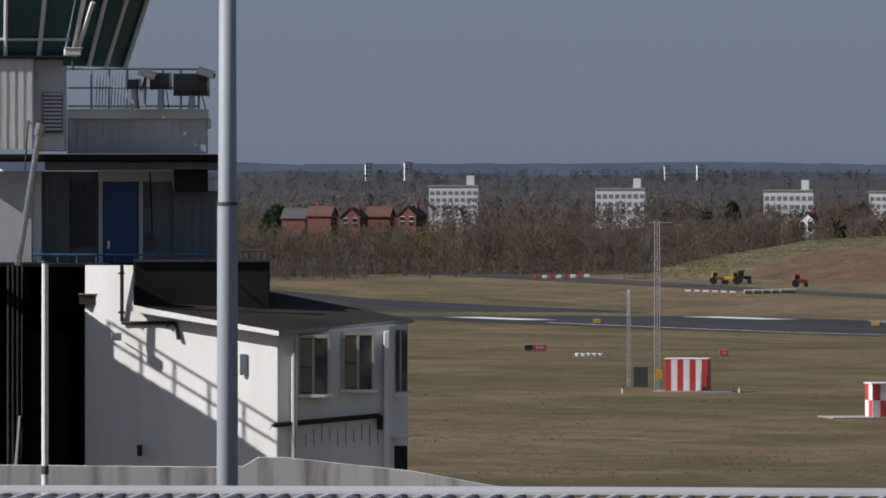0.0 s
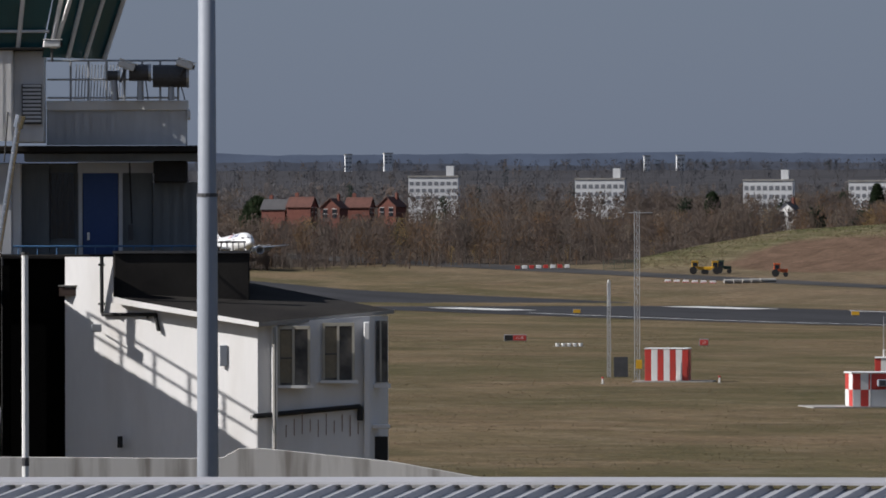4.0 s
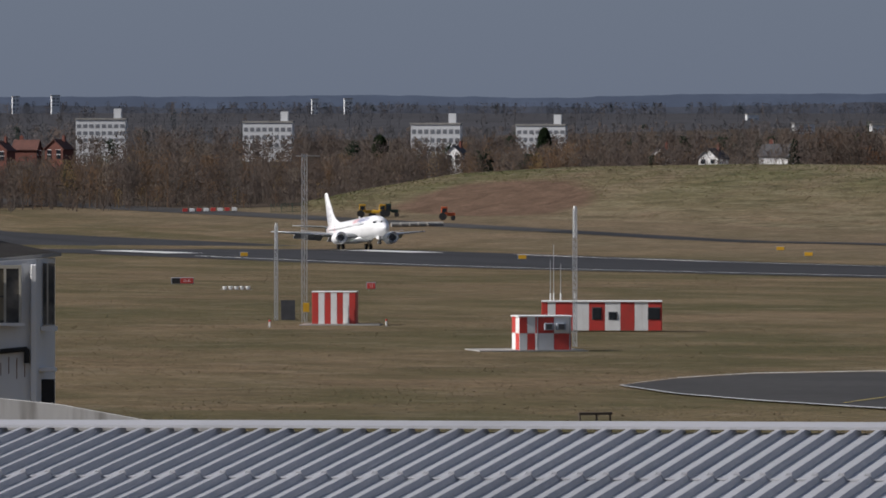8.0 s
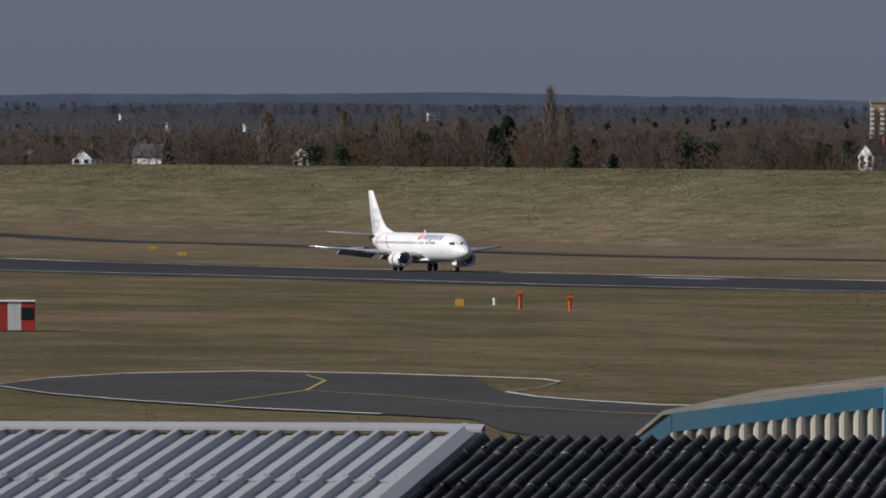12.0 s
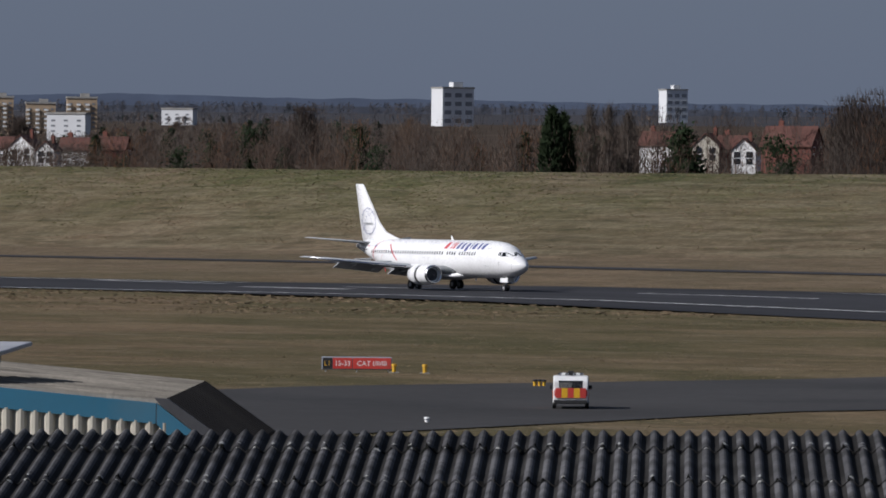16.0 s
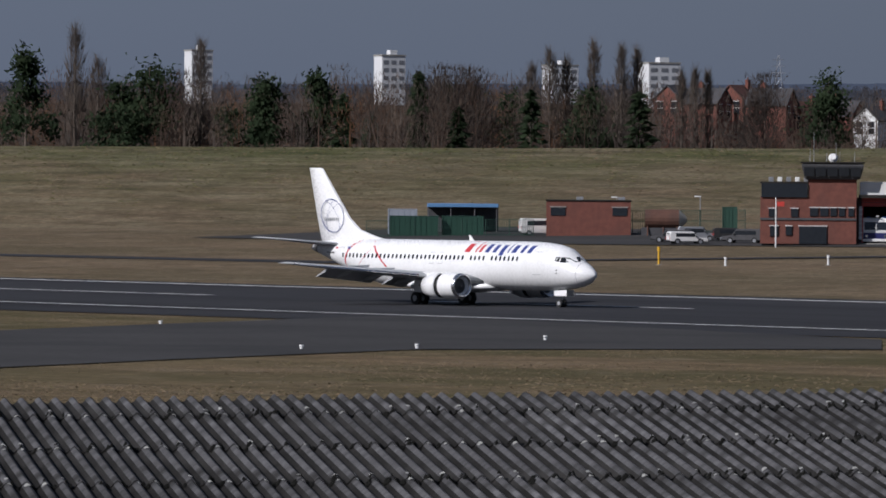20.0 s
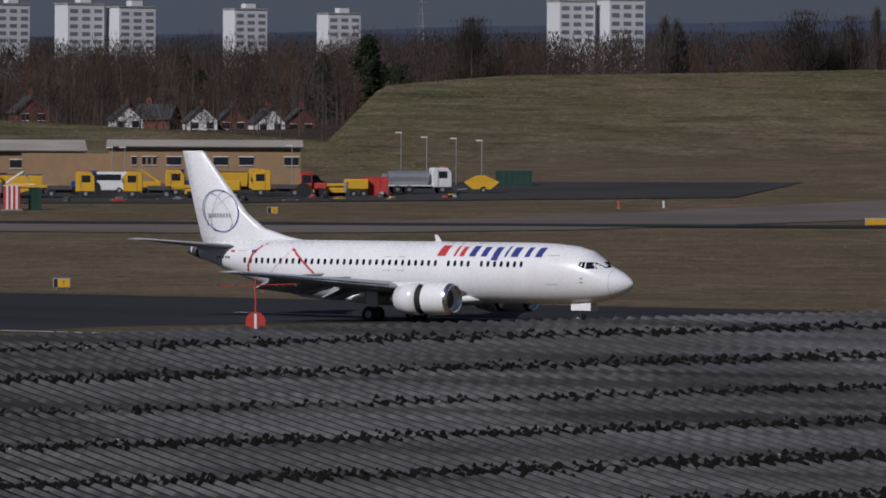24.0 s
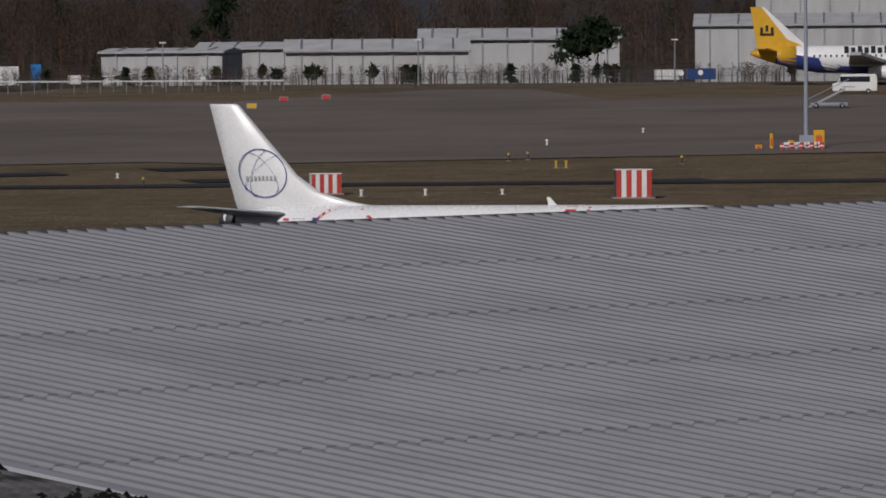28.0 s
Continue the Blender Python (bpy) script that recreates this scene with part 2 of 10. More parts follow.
ASBESTOS = mat("weathered_fibre_cement", (0.090, 0.089, 0.092), 0.95, spec=0.15, vary=0.45, scale=3.0, fine=9, bump=0.012, stain=(0.020, 0.019, 0.018), stain_scale=1.2, stain_amount=0.85, per_object=0.2, stretch=(0.16, 1.6, 1), turn=147)
# darker colour for the lower half of each corrugation
CHANNEL_DARK = mat("dark_roof_channels", (0.020, 0.019, 0.018), 0.98, spec=0.08, vary=0.4, scale=1.5, fine=12, stain=(0.05, 0.048, 0.046), stain_scale=0.8)
MOSS = mat("dark_moss", (0.010, 0.010, 0.009), 0.98, spec=0.05, vary=0.4, scale=2, fine=25, bump=0.02)
LICHEN = mat("pale_lichen", (0.30, 0.30, 0.28), 0.9, vary=0.2, scale=4, fine=30)
TEAL = mat("blue_fascia_paint", (0.035, 0.150, 0.235), 0.5, vary=0.1, scale=0.8, fine=9, stain=(0.10, 0.16, 0.19), stain_scale=0.5)
CREAM = mat("cream_corrugated_sheet", (0.44, 0.41, 0.34), 0.7, vary=0.1, scale=1, fine=9, stain=(0.22, 0.19, 0.15), stain_scale=0.8)
BRICK = mat("red_brickwork", (0.155, 0.055, 0.040), 0.9, vary=0.18, scale=1.5, fine=14, stain=(0.11, 0.045, 0.035), stain_scale=0.5)
BUFF = mat("buff_brick_cladding", (0.30, 0.195, 0.105), 0.9, vary=0.12, scale=0.8, fine=12)
ROOFTILE = mat("red_clay_tiles", (0.105, 0.042, 0.031), 0.85, vary=0.3, scale=0.5, fine=6)
SLATE = mat("slate_roof", (0.060, 0.058, 0.062), 0.7, vary=0.2, scale=0.5, fine=6)
TOWERWHITE = mat("white_tower_panels", (0.62, 0.63, 0.64), 0.8, vary=0.05, scale=0.1, fine=1)
TOWERBUFF = mat("buff_tower_panels", (0.36, 0.27, 0.18), 0.85, vary=0.08, scale=0.1, fine=1)
FARGLASS = mat("pale_reflecting_window", (0.20, 0.21, 0.23), 0.3, vary=0.2, scale=0.2, fine=2)
SHEDWALL = mat("weathered_warehouse_sheet", (0.44, 0.44, 0.44), 0.8, vary=0.1, scale=0.2, fine=2, stain=(0.30, 0.29, 0.28), stretch=(1, 1, 0.2), stain_scale=0.3)
# brown tone and pale blotches are reflections put into the glass colour
OLDGLASS = mat("reflection_brown_glass", (0.085, 0.078, 0.070), 0.18, vary=0.6, scale=2.2, fine=7, stain=(0.22, 0.20, 0.17), stain_scale=1.6, stain_amount=0.7)
STAINED = mat("stained_white_render", (0.62, 0.60, 0.57), 0.9, vary=0.10, scale=0.8, fine=9, stain=(0.20, 0.175, 0.15), stretch=(1, 1, 0.12), stain_scale=3.2, stain_amount=0.8)
WINDOW = mat("dark_window_glass", (0.020, 0.024, 0.030), 0.12, vary=0.1)
BARK = mat("winter_bark", (0.100, 0.078, 0.062), 0.95, vary=0.3, scale=1, fine=8)
GREENBOX = mat("green_painted_steel", (0.012, 0.050, 0.034), 0.55, vary=0.12, scale=0.6, fine=9)


# ---- mesh helpers ----
def part(name, bm, material, parent=None, label=""):
    """Link a bmesh as one mesh object under a thing or a part."""
    me = bpy.data.meshes.new(name)
    bmesh.ops.recalc_face_normals(bm, faces=bm.faces)
    bm.to_mesh(me)
    bm.free()
    mats = material if isinstance(material, (list, tuple)) else [material]
    for m in mats:
        me.materials.append(m)
    ob = new(name, me)
    if parent:
        ob.parent = parent
    if label:
        ob["label"] = label
    return ob


def mesh_of(name, verts, faces, material, smooth=False):
    me = bpy.data.meshes.new(name)
    me.from_pydata([tuple(v) for v in verts], [], [tuple(f) for f in faces])
    me.materials.append(material)
    if smooth:
        me.polygons.foreach_set("use_smooth", [True] * len(me.polygons))
    me.update()
    return me


def thing(name, m, label, category, group="", kind=""):
    ob = new(name)
    ob.matrix_basis = m
    return tagged(ob, label, category, group, kind)


def box(sx, sy, sz, x=0, y=0, z=0, bevel=0.0, bm=None, rot=None):
    """A box of the given size, its base's middle at (x, y, z)."""
    own = bm or bmesh.new()
    r = bmesh.ops.create_cube(own, size=1.0)
    vs = r["verts"]
    bmesh.ops.scale(own, vec=(sx, sy, sz), verts=vs)
    if bevel:
        es = list({e for v in vs for e in v.link_edges})
        res = bmesh.ops.bevel(own, geom=es, offset=bevel, segments=1, affect="EDGES")
        vs = list({v for f in res["faces"] for v in f.verts} | {v for v in vs if v.is_valid})
    if rot:
        bmesh.ops.rotate(own, cent=(0, 0, 0), matrix=Euler([radians(a) for a in rot]).to_matrix(), verts=vs)
    bmesh.ops.translate(own, vec=(x, y, z + sz / 2), verts=vs)
    return own


def rod(a, b, r0, r1=None, seg=8, bm=None):
    """A round bar from a to b."""
    own = bm or bmesh.new()
    a, b = Vector(a), Vector(b)
    d = b - a
    res = bmesh.ops.create_cone(own, cap_ends=True, segments=seg, radius1=r0, radius2=r0 if r1 is None else r1, depth=max(d.length, 1e-4))
    m = Matrix.Translation((a + b) / 2) @ d.to_track_quat("Z", "Y").to_matrix().to_4x4()
    bmesh.ops.transform(own, matrix=m, verts=res["verts"])
    return own


def loft(rings, cap=True, smooth=True):
    """A skin over a row of closed rings of equal length."""
    bm = bmesh.new()
    rows = [[bm.verts.new(p) for p in r] for r in rings]
    k = len(rows[0])
    for a, b in zip(rows[:-1], rows[1:]):
        for i in range(k):
            f = bm.faces.new((a[i], a[(i + 1) % k], b[(i + 1) % k], b[i]))
            f.smooth = smooth
    if cap:
        bm.faces.new(rows[0][::-1])
        bm.faces.new(rows[-1])
    return bm


def prism(poly, y0, y1, bm=None):
    """An outline in the xz plane drawn out from y0 to y1."""
    own = bm or bmesh.new()
    a = [own.verts.new((x, y0, z)) for x, z in poly]
    b = [own.verts.new((x, y1, z)) for x, z in poly]
    own.faces.new(a)
    own.faces.new(b[::-1])
    for i in range(len(poly)):
        j = (i + 1) % len(poly)
        own.faces.new((a[j], a[i], b[i], b[j]))
    return own


def lie(x, y):
    """The height of the land."""
    d = math.hypot(x, y)
    return 0.0235 * min(max(y - 425, 0), 625) + 0.02 * min(max(d - 1350, 0), 500) + 0.012 * max(0, d - 1850) - 0.6 * math.exp(-((x + 1040) / 150) ** 2) + (0.45 * math.exp(-((x + 620) / 75) ** 2) - 0.35 * math.exp(-((x + 240) / 45) ** 2)) * math.exp(-((y - 395) / 70) ** 2)


def at(az, d):
    a = radians(az)
    return d * math.sin(a), d * math.cos(a)


def spot(az, d, turn=0.0, lift=0.0):
    """A pose on the land, seen from the camera's foot at that bearing and distance. turn: degrees from facing the camera's foot."""
    x, y = at(az, d)
    return pose(x, y, lie(x, y) + lift, 0, 0, -az + turn)


def sight(el, d):
    """The height of a sight line that climbs el in 13000, at d metres."""
    return EYE_Z + d * el / 13000.0


# ---- land ----
def ground_sheet():
    xs = [-4800, -4300, -3800, -3300, -2900, -2500, -2200, -2000] + list(range(-1900, -200, 50)) + [-200, 0, 300, 700, 1200, 2000, 3000, 4800]
    ys = [-4800, -2500, -1200, -500, -100, 0, 100, 200, 300, 425] + list(range(460, 1050, 50)) + [1050] + list(range(1100, 1900, 80)) + [2000, 2300, 2600, 3000, 3500, 4000, 4800]
    vs = [(x, y, lie(x, y)) for y in ys for x in xs]
    k = len(xs)
    fs = [(j * k + i, j * k + i + 1, (j + 1) * k + i + 1, (j + 1) * k + i) for j in range(len(ys) - 1) for i in range(k - 1)]
    me = mesh_of("ground", vs, fs, GRASS, True)
    me.materials.append(SCRUB)
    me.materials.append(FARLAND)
    # woodland floor behind the banks, in the haze-greyed colour beyond 2650 m
    limits = [(-180, 1650), (-72.5, 1640), (-69, 1600), (-64.5, 1390), (-58, 1150), (-50, 1070), (-33, 1010), (-22, 1070), (-12, 1180), (180, 1180)]
    for p in me.polygons:
        az, d = math.degrees(math.atan2(p.center.x, p.center.y)), math.hypot(p.center.x, p.center.y)
        for (a0, d0), (a1, d1) in zip(limits[:-1], limits[1:]):
            if a0 <= az <= a1:
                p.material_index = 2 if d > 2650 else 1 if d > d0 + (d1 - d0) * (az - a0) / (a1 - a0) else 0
    ob = new("ground", me)
    tagged(ob, "rough winter airfield grass, straw brown with green patches", "ground", kind="structure")


PAVED = []


def strip(name, pts, material, lift, label="", category="", kind="structure", parent=None):
    """A paved outline on the land: pairs of points across it, one pair after the other."""
    vs, fs = [], []
    for (ax, ay), (bx, by) in pts:
        n = 4
        for i in range(n + 1):
            x, y = ax + (bx - ax) * i / n, ay + (by - ay) * i / n
            vs.append((x, y, lie(x, y) + lift))
    PAVED.extend((*p, *q) for p, q in zip(pts[:-1], pts[1:]))
    for j in range(len(pts) - 1):
        for i in range(4):
            a = j * 5 + i
            fs.append((a, a + 1, a + 6, a + 5))
    ob = new(name, mesh_of(name, vs, fs, material))
    if parent:
        ob.parent = parent
    else:
        tagged(ob, label, category, kind=kind)
    return ob


def lane(a, b, w0, w1=None, n=12, wob=0.0):
    """Pairs along a straight lane from a to b."""
    w1 = w0 if w1 is None else w1
    dx, dy = b[0] - a[0], b[1] - a[1]
    L = math.hypot(dx, dy)
    nx, ny = -dy / L, dx / L
    out = []
    for i in range(n + 1):
        t = i / n
        w = w0 + (w1 - w0) * t
        ex, ey = (random.uniform(-wob, wob) for _ in "ab")
        x, y = a[0] + dx * t, a[1] + dy * t
        out.append(((x + nx * (w / 2 + ex), y + ny * (w / 2 + ex)), (x - nx * (w / 2 + ey), y - ny * (w / 2 + ey))))
    return out


def airfield():
    near = [(-2600, 330), (-1400, 336), (-1040, 345), (-780, 343), (-700, 366), (-600, 366), (-450, 353), (-300, 352), (900, 350)]
    far = [(-2600, 372), (-1400, 385), (-1300, 412), (-1040, 416), (-900, 402), (-790, 414), (-700, 434), (-450, 441), (-300, 436), (900, 430)]
    stripe_near = [(-2600, 340), (-780, 353), (-600, 380), (-540, 379), (-470, 373), (-425, 370), (-313, 366), (-263, 361), (900, 352)]
    stripe_far = [(-2600, 366), (-1300, 404), (-1040, 410), (-790, 408), (-700, 428), (-550, 434.5), (-443, 436.5), (-370, 434), (-294, 431), (900, 424)]
    line_at = lambda rows, x: next(y0 + (y1 - y0) * (x - x0) / (x1 - x0) for (x0, y0), (x1, y1) in zip(rows[:-1], rows[1:]) if x0 <= x <= x1)
    xs = [-2600, -2000, -1700] + list(range(-1500, 900, 30))
    runway = strip("runway", [((x, line_at(near, x)), (x, line_at(far, x))) for x in xs], TARMAC, 0.05, "dark asphalt runway with worn white edge lines", "runway")
    for rows, w in ((stripe_near, 1.0), (stripe_far, 0.9)):
        strip("edge_line", [((x, line_at(rows, x) - w / 2), (x, line_at(rows, x) + w / 2)) for x in xs if x > -1200], LINE, 0.09, parent=runway)
    marks = []
    for x in range(-1180, 300, 60):
        marks.append(("centre_line", (x, 410), (x + 33, 410), 1.0))
    for y in (352, 377, 384, 421, 428):
        if y in (377, 421):
            marks.append(("aiming_mark", (-1252, y - 18), (-1206, y - 18), 7))
    for y0, x0 in ((380, -303), (427, -290), (396, -560), (397, -700), (397, -850)):
        marks.append(("touchdown_mark", (x0, y0), (x0 + 23, y0), 3.4 if x0 > -400 else 2.2))
    for name, a, b, w in marks:
        strip(name, lane(a, b, w, n=3 if name != "edge_line" else 30), LINE, 0.09, parent=runway)
    # far perimeter road
    strip("perimeter_road", lane((-1345, 475), (-1208, 484), 8, 7, n=6) + lane((-1043, 481), (-560, 489), 6, n=12) + lane((-498, 566), (-292, 596), 8, n=6) + lane((-252, 604), (300, 690), 8, n=8),
          TARMAC, 0.08, "narrow dark perimeter road across the grass", "road")
    strip("far_taxiway", lane((-1760, 440), (-1345, 475), 17, 9, n=10), OLD_TARMAC, 0.07, "old taxiway at the far end of the airfield", "taxiway")
    # link to the runway
    edge = [(-62.5, 300, 385), (-59.87, 330, 412), (-56.17, 372, 436), (-53.0, 394, 471), (-51.55, 406, 497), (-50.23, 425, 522), (-48.29, 453, 560), (-46.5, 458, 520), (-44.68, 463, 490)]
    strip("taxiway", [(at(a, n_), at(a, f_)) for a, n_, f_ in edge], OLD_TARMAC, 0.058, "dark asphalt link taxiway leading to the runway", "taxiway")
    # turning pad with a pale kerb line
    rim = [(-70.03, 414, 414.5), (-69.6, 398, 429), (-69.0, 386, 440), (-68.0, 372, 446), (-67.0, 363, 441), (-66.3, 356, 433), (-66.04, 338, 402), (-65.4, 322, 390), (-64.85, 315, 378), (-63.6, 305, 384), (-62.4, 300, 386)]
    pad = strip("turning_pad", [(at(a, n_), at(a, f_)) for a, n_, f_ in rim], OLD_TARMAC, 0.062, "dark asphalt turning pad with a pale kerb line", "taxiway")
    kerb = [(-70.03, 414), (-69.6, 429), (-69.0, 440), (-68.0, 446), (-67.0, 441), (-66.2, 434), (-65.75, 429), (-65.62, 424), (-65.75, 413), (-66.04, 402), (-65.8, 393), (-65.4, 386), (-64.85, 379), (-64.0, 376)]
    strip("kerb_line", [(at(a, d), at(a + 0.02, d + 1.1)) for a, d in kerb], LINE, 0.1, parent=pad)
    low = [(-70.03, 414), (-69.6, 398), (-69.0, 386), (-68.0, 372), (-67.0, 363)]
    strip("kerb_line", [(at(a, d), at(a, d - 1.0)) for a, d in low], LINE, 0.1, parent=pad)
    yl = [(-68.3, 380), (-67.6, 404), (-67.45, 425), (-67.6, 437)]
    strip("yellow_line", [(at(a, d), at(a + 0.025, d)) for a, d in yl], YLINE, 0.1, parent=pad)
    yl = [(-67.6, 404), (-66.8, 392), (-66.0, 376), (-65.2, 366), (-64.2, 360)]
    strip("yellow_line", [(at(a, d), at(a, d + 0.5)) for a, d in yl], YLINE, 0.1, parent=pad)
    # taxiways and apron beyond the runway
    rows = [(-43.3, 746, 768), (-39, 712, 736), (-34.8, 676, 702), (-33.2, 672, 706), (-31.67, 675, 719), (-29.9, 693, 753), (-28.15, 711, 793), (-26.4, 747, 831), (-24.8, 772, 854), (-22.6, 830, 922), (-20.9, 872, 985), (-19.3, 880, 1000), (-17.4, 890, 985)]
    strip("parallel_taxiway", [(at(a, n_), at(a, f_)) for a, n_, f_ in rows], APRON, 0.07, "grey concrete taxiway beyond the runway", "taxiway")
    rows = [(-28.0, 707, 709), (-27.2, 702, 720), (-25.5, 698, 722), (-24.0, 698, 728), (-22.6, 702, 738), (-21.2, 710, 762), (-19.6, 712, 800), (-18, 715, 830)]
    strip("cross_taxiway", [(at(a, n_), at(a, f_)) for a, n_, f_ in rows], APRON, 0.075, "worn concrete taxiway joining the apron", "taxiway")
    strip("apron", [((-265, 712), (-300, 850)), ((-211, 672), (-295, 930)), ((-160, 700), (-285, 1005)), ((0, 760), (-100, 1100)), ((200, 800), (200, 1150))], APRON, 0.08, "wide worn concrete aircraft apron", "apron")
    strip("station_yard", [((-655, 548), (-665, 600)), ((-600, 548), (-600, 600)), ((-540, 560), (-540, 600)), ((-500, 572), (-500, 610))], OLD_TARMAC, 0.08, "asphalt yard before the fire station", "yard")
    strip("depot_yard", [((-620, 618), (-640, 680)), ((-520, 612), (-540, 700)), ((-440, 640), (-470, 720)), ((-395, 672), (-420, 730))], OLD_TARMAC, 0.08, "asphalt depot yard full of yellow vehicles", "yard")


BANKS = []


def bank(name, base, top, back, label, earth=False, lush=1.0):
    """A grass embankment: rows of ground points with the crest's height over the land."""
    vs, fs = [], []
    n = len(base)
    K = 6
    for i in range(n):
        (bx, by), (tx, ty, h) = base[i], top[i]
        z0 = lie(bx, by) - 0.2
        zt = h
        for k in range(K + 1):
            u = k / K
            s = u * u * (3 - 2 * u) * 0.5 + u * 0.5
            vs.append((bx + (tx - bx) * u, by + (ty - by) * u, z0 + (zt - z0) * s + (0.06 * math.sin(i * 2.1 + k) if 0 < k < K else 0)))
        L = math.hypot(tx - bx, ty - by) or 1
        ex, ey = (tx - bx) / L, (ty - by) / L
        vs.append((tx + ex * back, ty + ey * back, zt - 0.5))
        vs.append((tx + ex * back * 1.6, ty + ey * back * 1.6, lie(tx, ty) - 3))
    w = K + 3
    for i in range(n - 1):
        for k in range(w - 1):
            a = i * w + k
            fs.append((a, a + 1, a + w + 1, a + w))
    me = mesh_of(name, vs, fs, BANKGRASS, True)
    bare = [0.0] * len(vs)
    if earth:
        # bare soil where the bank has been dug
        for i, v in enumerate(vs):
            az, u = math.degrees(math.atan2(v[0], v[1])), (i % w) / K
            bare[i] = max(0.0, 1.25 - ((az + 71.0) / 0.85) ** 2 - ((u - 0.38 - 0.12 * (az + 71)) / 0.36) ** 2)
    me.attributes.new("bare_earth", "FLOAT", "POINT").data.foreach_set("value", bare)
    green = me.attributes.new("crest_green", "FLOAT", "POINT")
    green.data.foreach_set("value", [lush * min(1.0, max(0.0, ((i % w) / K - 0.15) * 1.5)) for i in range(len(vs))])
    BANKS.append((base, top, lush))
    ob = new(name, me)
    return tagged(ob, label, "embankment", kind="structure")


def resample(rows, n):
    out = []
    for i in range(n):
        u = i / (n - 1) * (len(rows) - 1)
        j = min(int(u), len(rows) - 2)
        f = u - j
        out.append(tuple(a + (b - a) * f for a, b in zip(rows[j], rows[j + 1])))
    return out


def embankments():
    # bearing, foot distance, crest distance, crest sight line
    long = resample([(-72.5, 1585, 1590, -26), (-72.0, 1560, 1600, -3), (-71.3, 1530, 1610, 24), (-70.4, 1490, 1600, 36), (-69.1, 1430, 1560, 41), (-67.6, 1370, 1510, 39), (-64.5, 1200, 1330, 35), (-61, 1080, 1200, 31), (-58.1, 975, 1090, 29),
                     (-56.3, 950, 1060, 29), (-53, 925, 1030, 32), (-50.7, 905, 1010, 34), (-48, 890, 1000, 36), (-45, 880, 990, 40), (-42.5, 880, 985, 54), (-39, 885, 985, 56), (-36.2, 895, 970, 42), (-34.8, 900, 950, 26), (-33.6, 910, 935, 7), (-32.5, 915, 917, -46)], 240)
    bank("embankment", [at(a, d) for a, d, _, _ in long], [(*at(a, e), sight(s, e)) for a, _, e, s in long], 60, "long grass-covered embankment behind the runway", True)
    hill = resample([(-33.9, 935, 960, -32), (-33.6, 940, 985, 12), (-33.2, 950, 1020, 106), (-32.6, 955, 1025, 118), (-32.2, 958, 1030, 125), (-30.5, 965, 1035, 131), (-29.5, 972, 1040, 137), (-27.5, 985, 1045, 139), (-25.4, 1000, 1050, 137), (-24.2, 1010, 1052, 128), (-23.2, 1018, 1052, 112),
                     (-22.75, 1022, 1050, 104), (-22.6, 1024, 1030, 18), (-22.5, 1025, 1027, 8)], 70)
    bank("grass_mound", [at(a, d) for a, d, _, _ in hill], [(*at(a, e), sight(s, e)) for a, _, e, s in hill], 40, "tall steep mound of tussocky grass above a fence")
    lump = resample([(-29.5, 800, 804, -77), (-28.4, 780, 835, -22), (-27.2, 770, 840, -8), (-26, 770, 850, 2), (-25.2, 785, 860, 0), (-24.3, 820, 824, -56)], 24)
    bank("low_mound", [at(a, d) for a, d, _, _ in lump], [(*at(a, e), sight(s, e)) for a, _, e, s in lump], 30, "low rounded grass rise beside the fence", lush=0.0)


def tuft_tris(x, y, z, w, h, rng):
    """One leaning blade clump at each point."""
    k = len(x)
    yaw = np.arctan2(-x, y) * -1 + rng.normal(size=k) * 0.5
    cx, cy = np.cos(yaw) * w / 2, -np.sin(yaw) * w / 2
    lean = rng.normal(size=(k, 2)) * 0.4 * h[:, None]
    shift = rng.uniform(-0.35, 0.35, k)
    return np.stack([np.stack([x - cx, y - cy, z - 0.06], 1), np.stack([x + cx, y + cy, z - 0.06], 1), np.stack([x + cx * shift + lean[:, 0], y + cy * shift + lean[:, 1], z + h], 1)], 1)


def off_pavement(x, y):
    """Which points lie on no pavement."""
    ok = np.ones(len(x), bool)
    for q in PAVED:
        c = np.array((q[0], q[1], q[3], q[2]))
        near = np.nonzero((x > c[:, 0].min()) & (x < c[:, 0].max()) & (y > c[:, 1].min()) & (y < c[:, 1].max()))[0]
        if len(near) == 0:
            continue
        s = [(c[(i + 1) % 4, 0] - c[i, 0]) * (y[near] - c[i, 1]) - (c[(i + 1) % 4, 1] - c[i, 1]) * (x[near] - c[i, 0]) for i in range(4)]
        inside = np.all([v >= 0 for v in s], axis=0) | np.all([v <= 0 for v in s], axis=0)
        ok[near[inside]] = False
    return ok


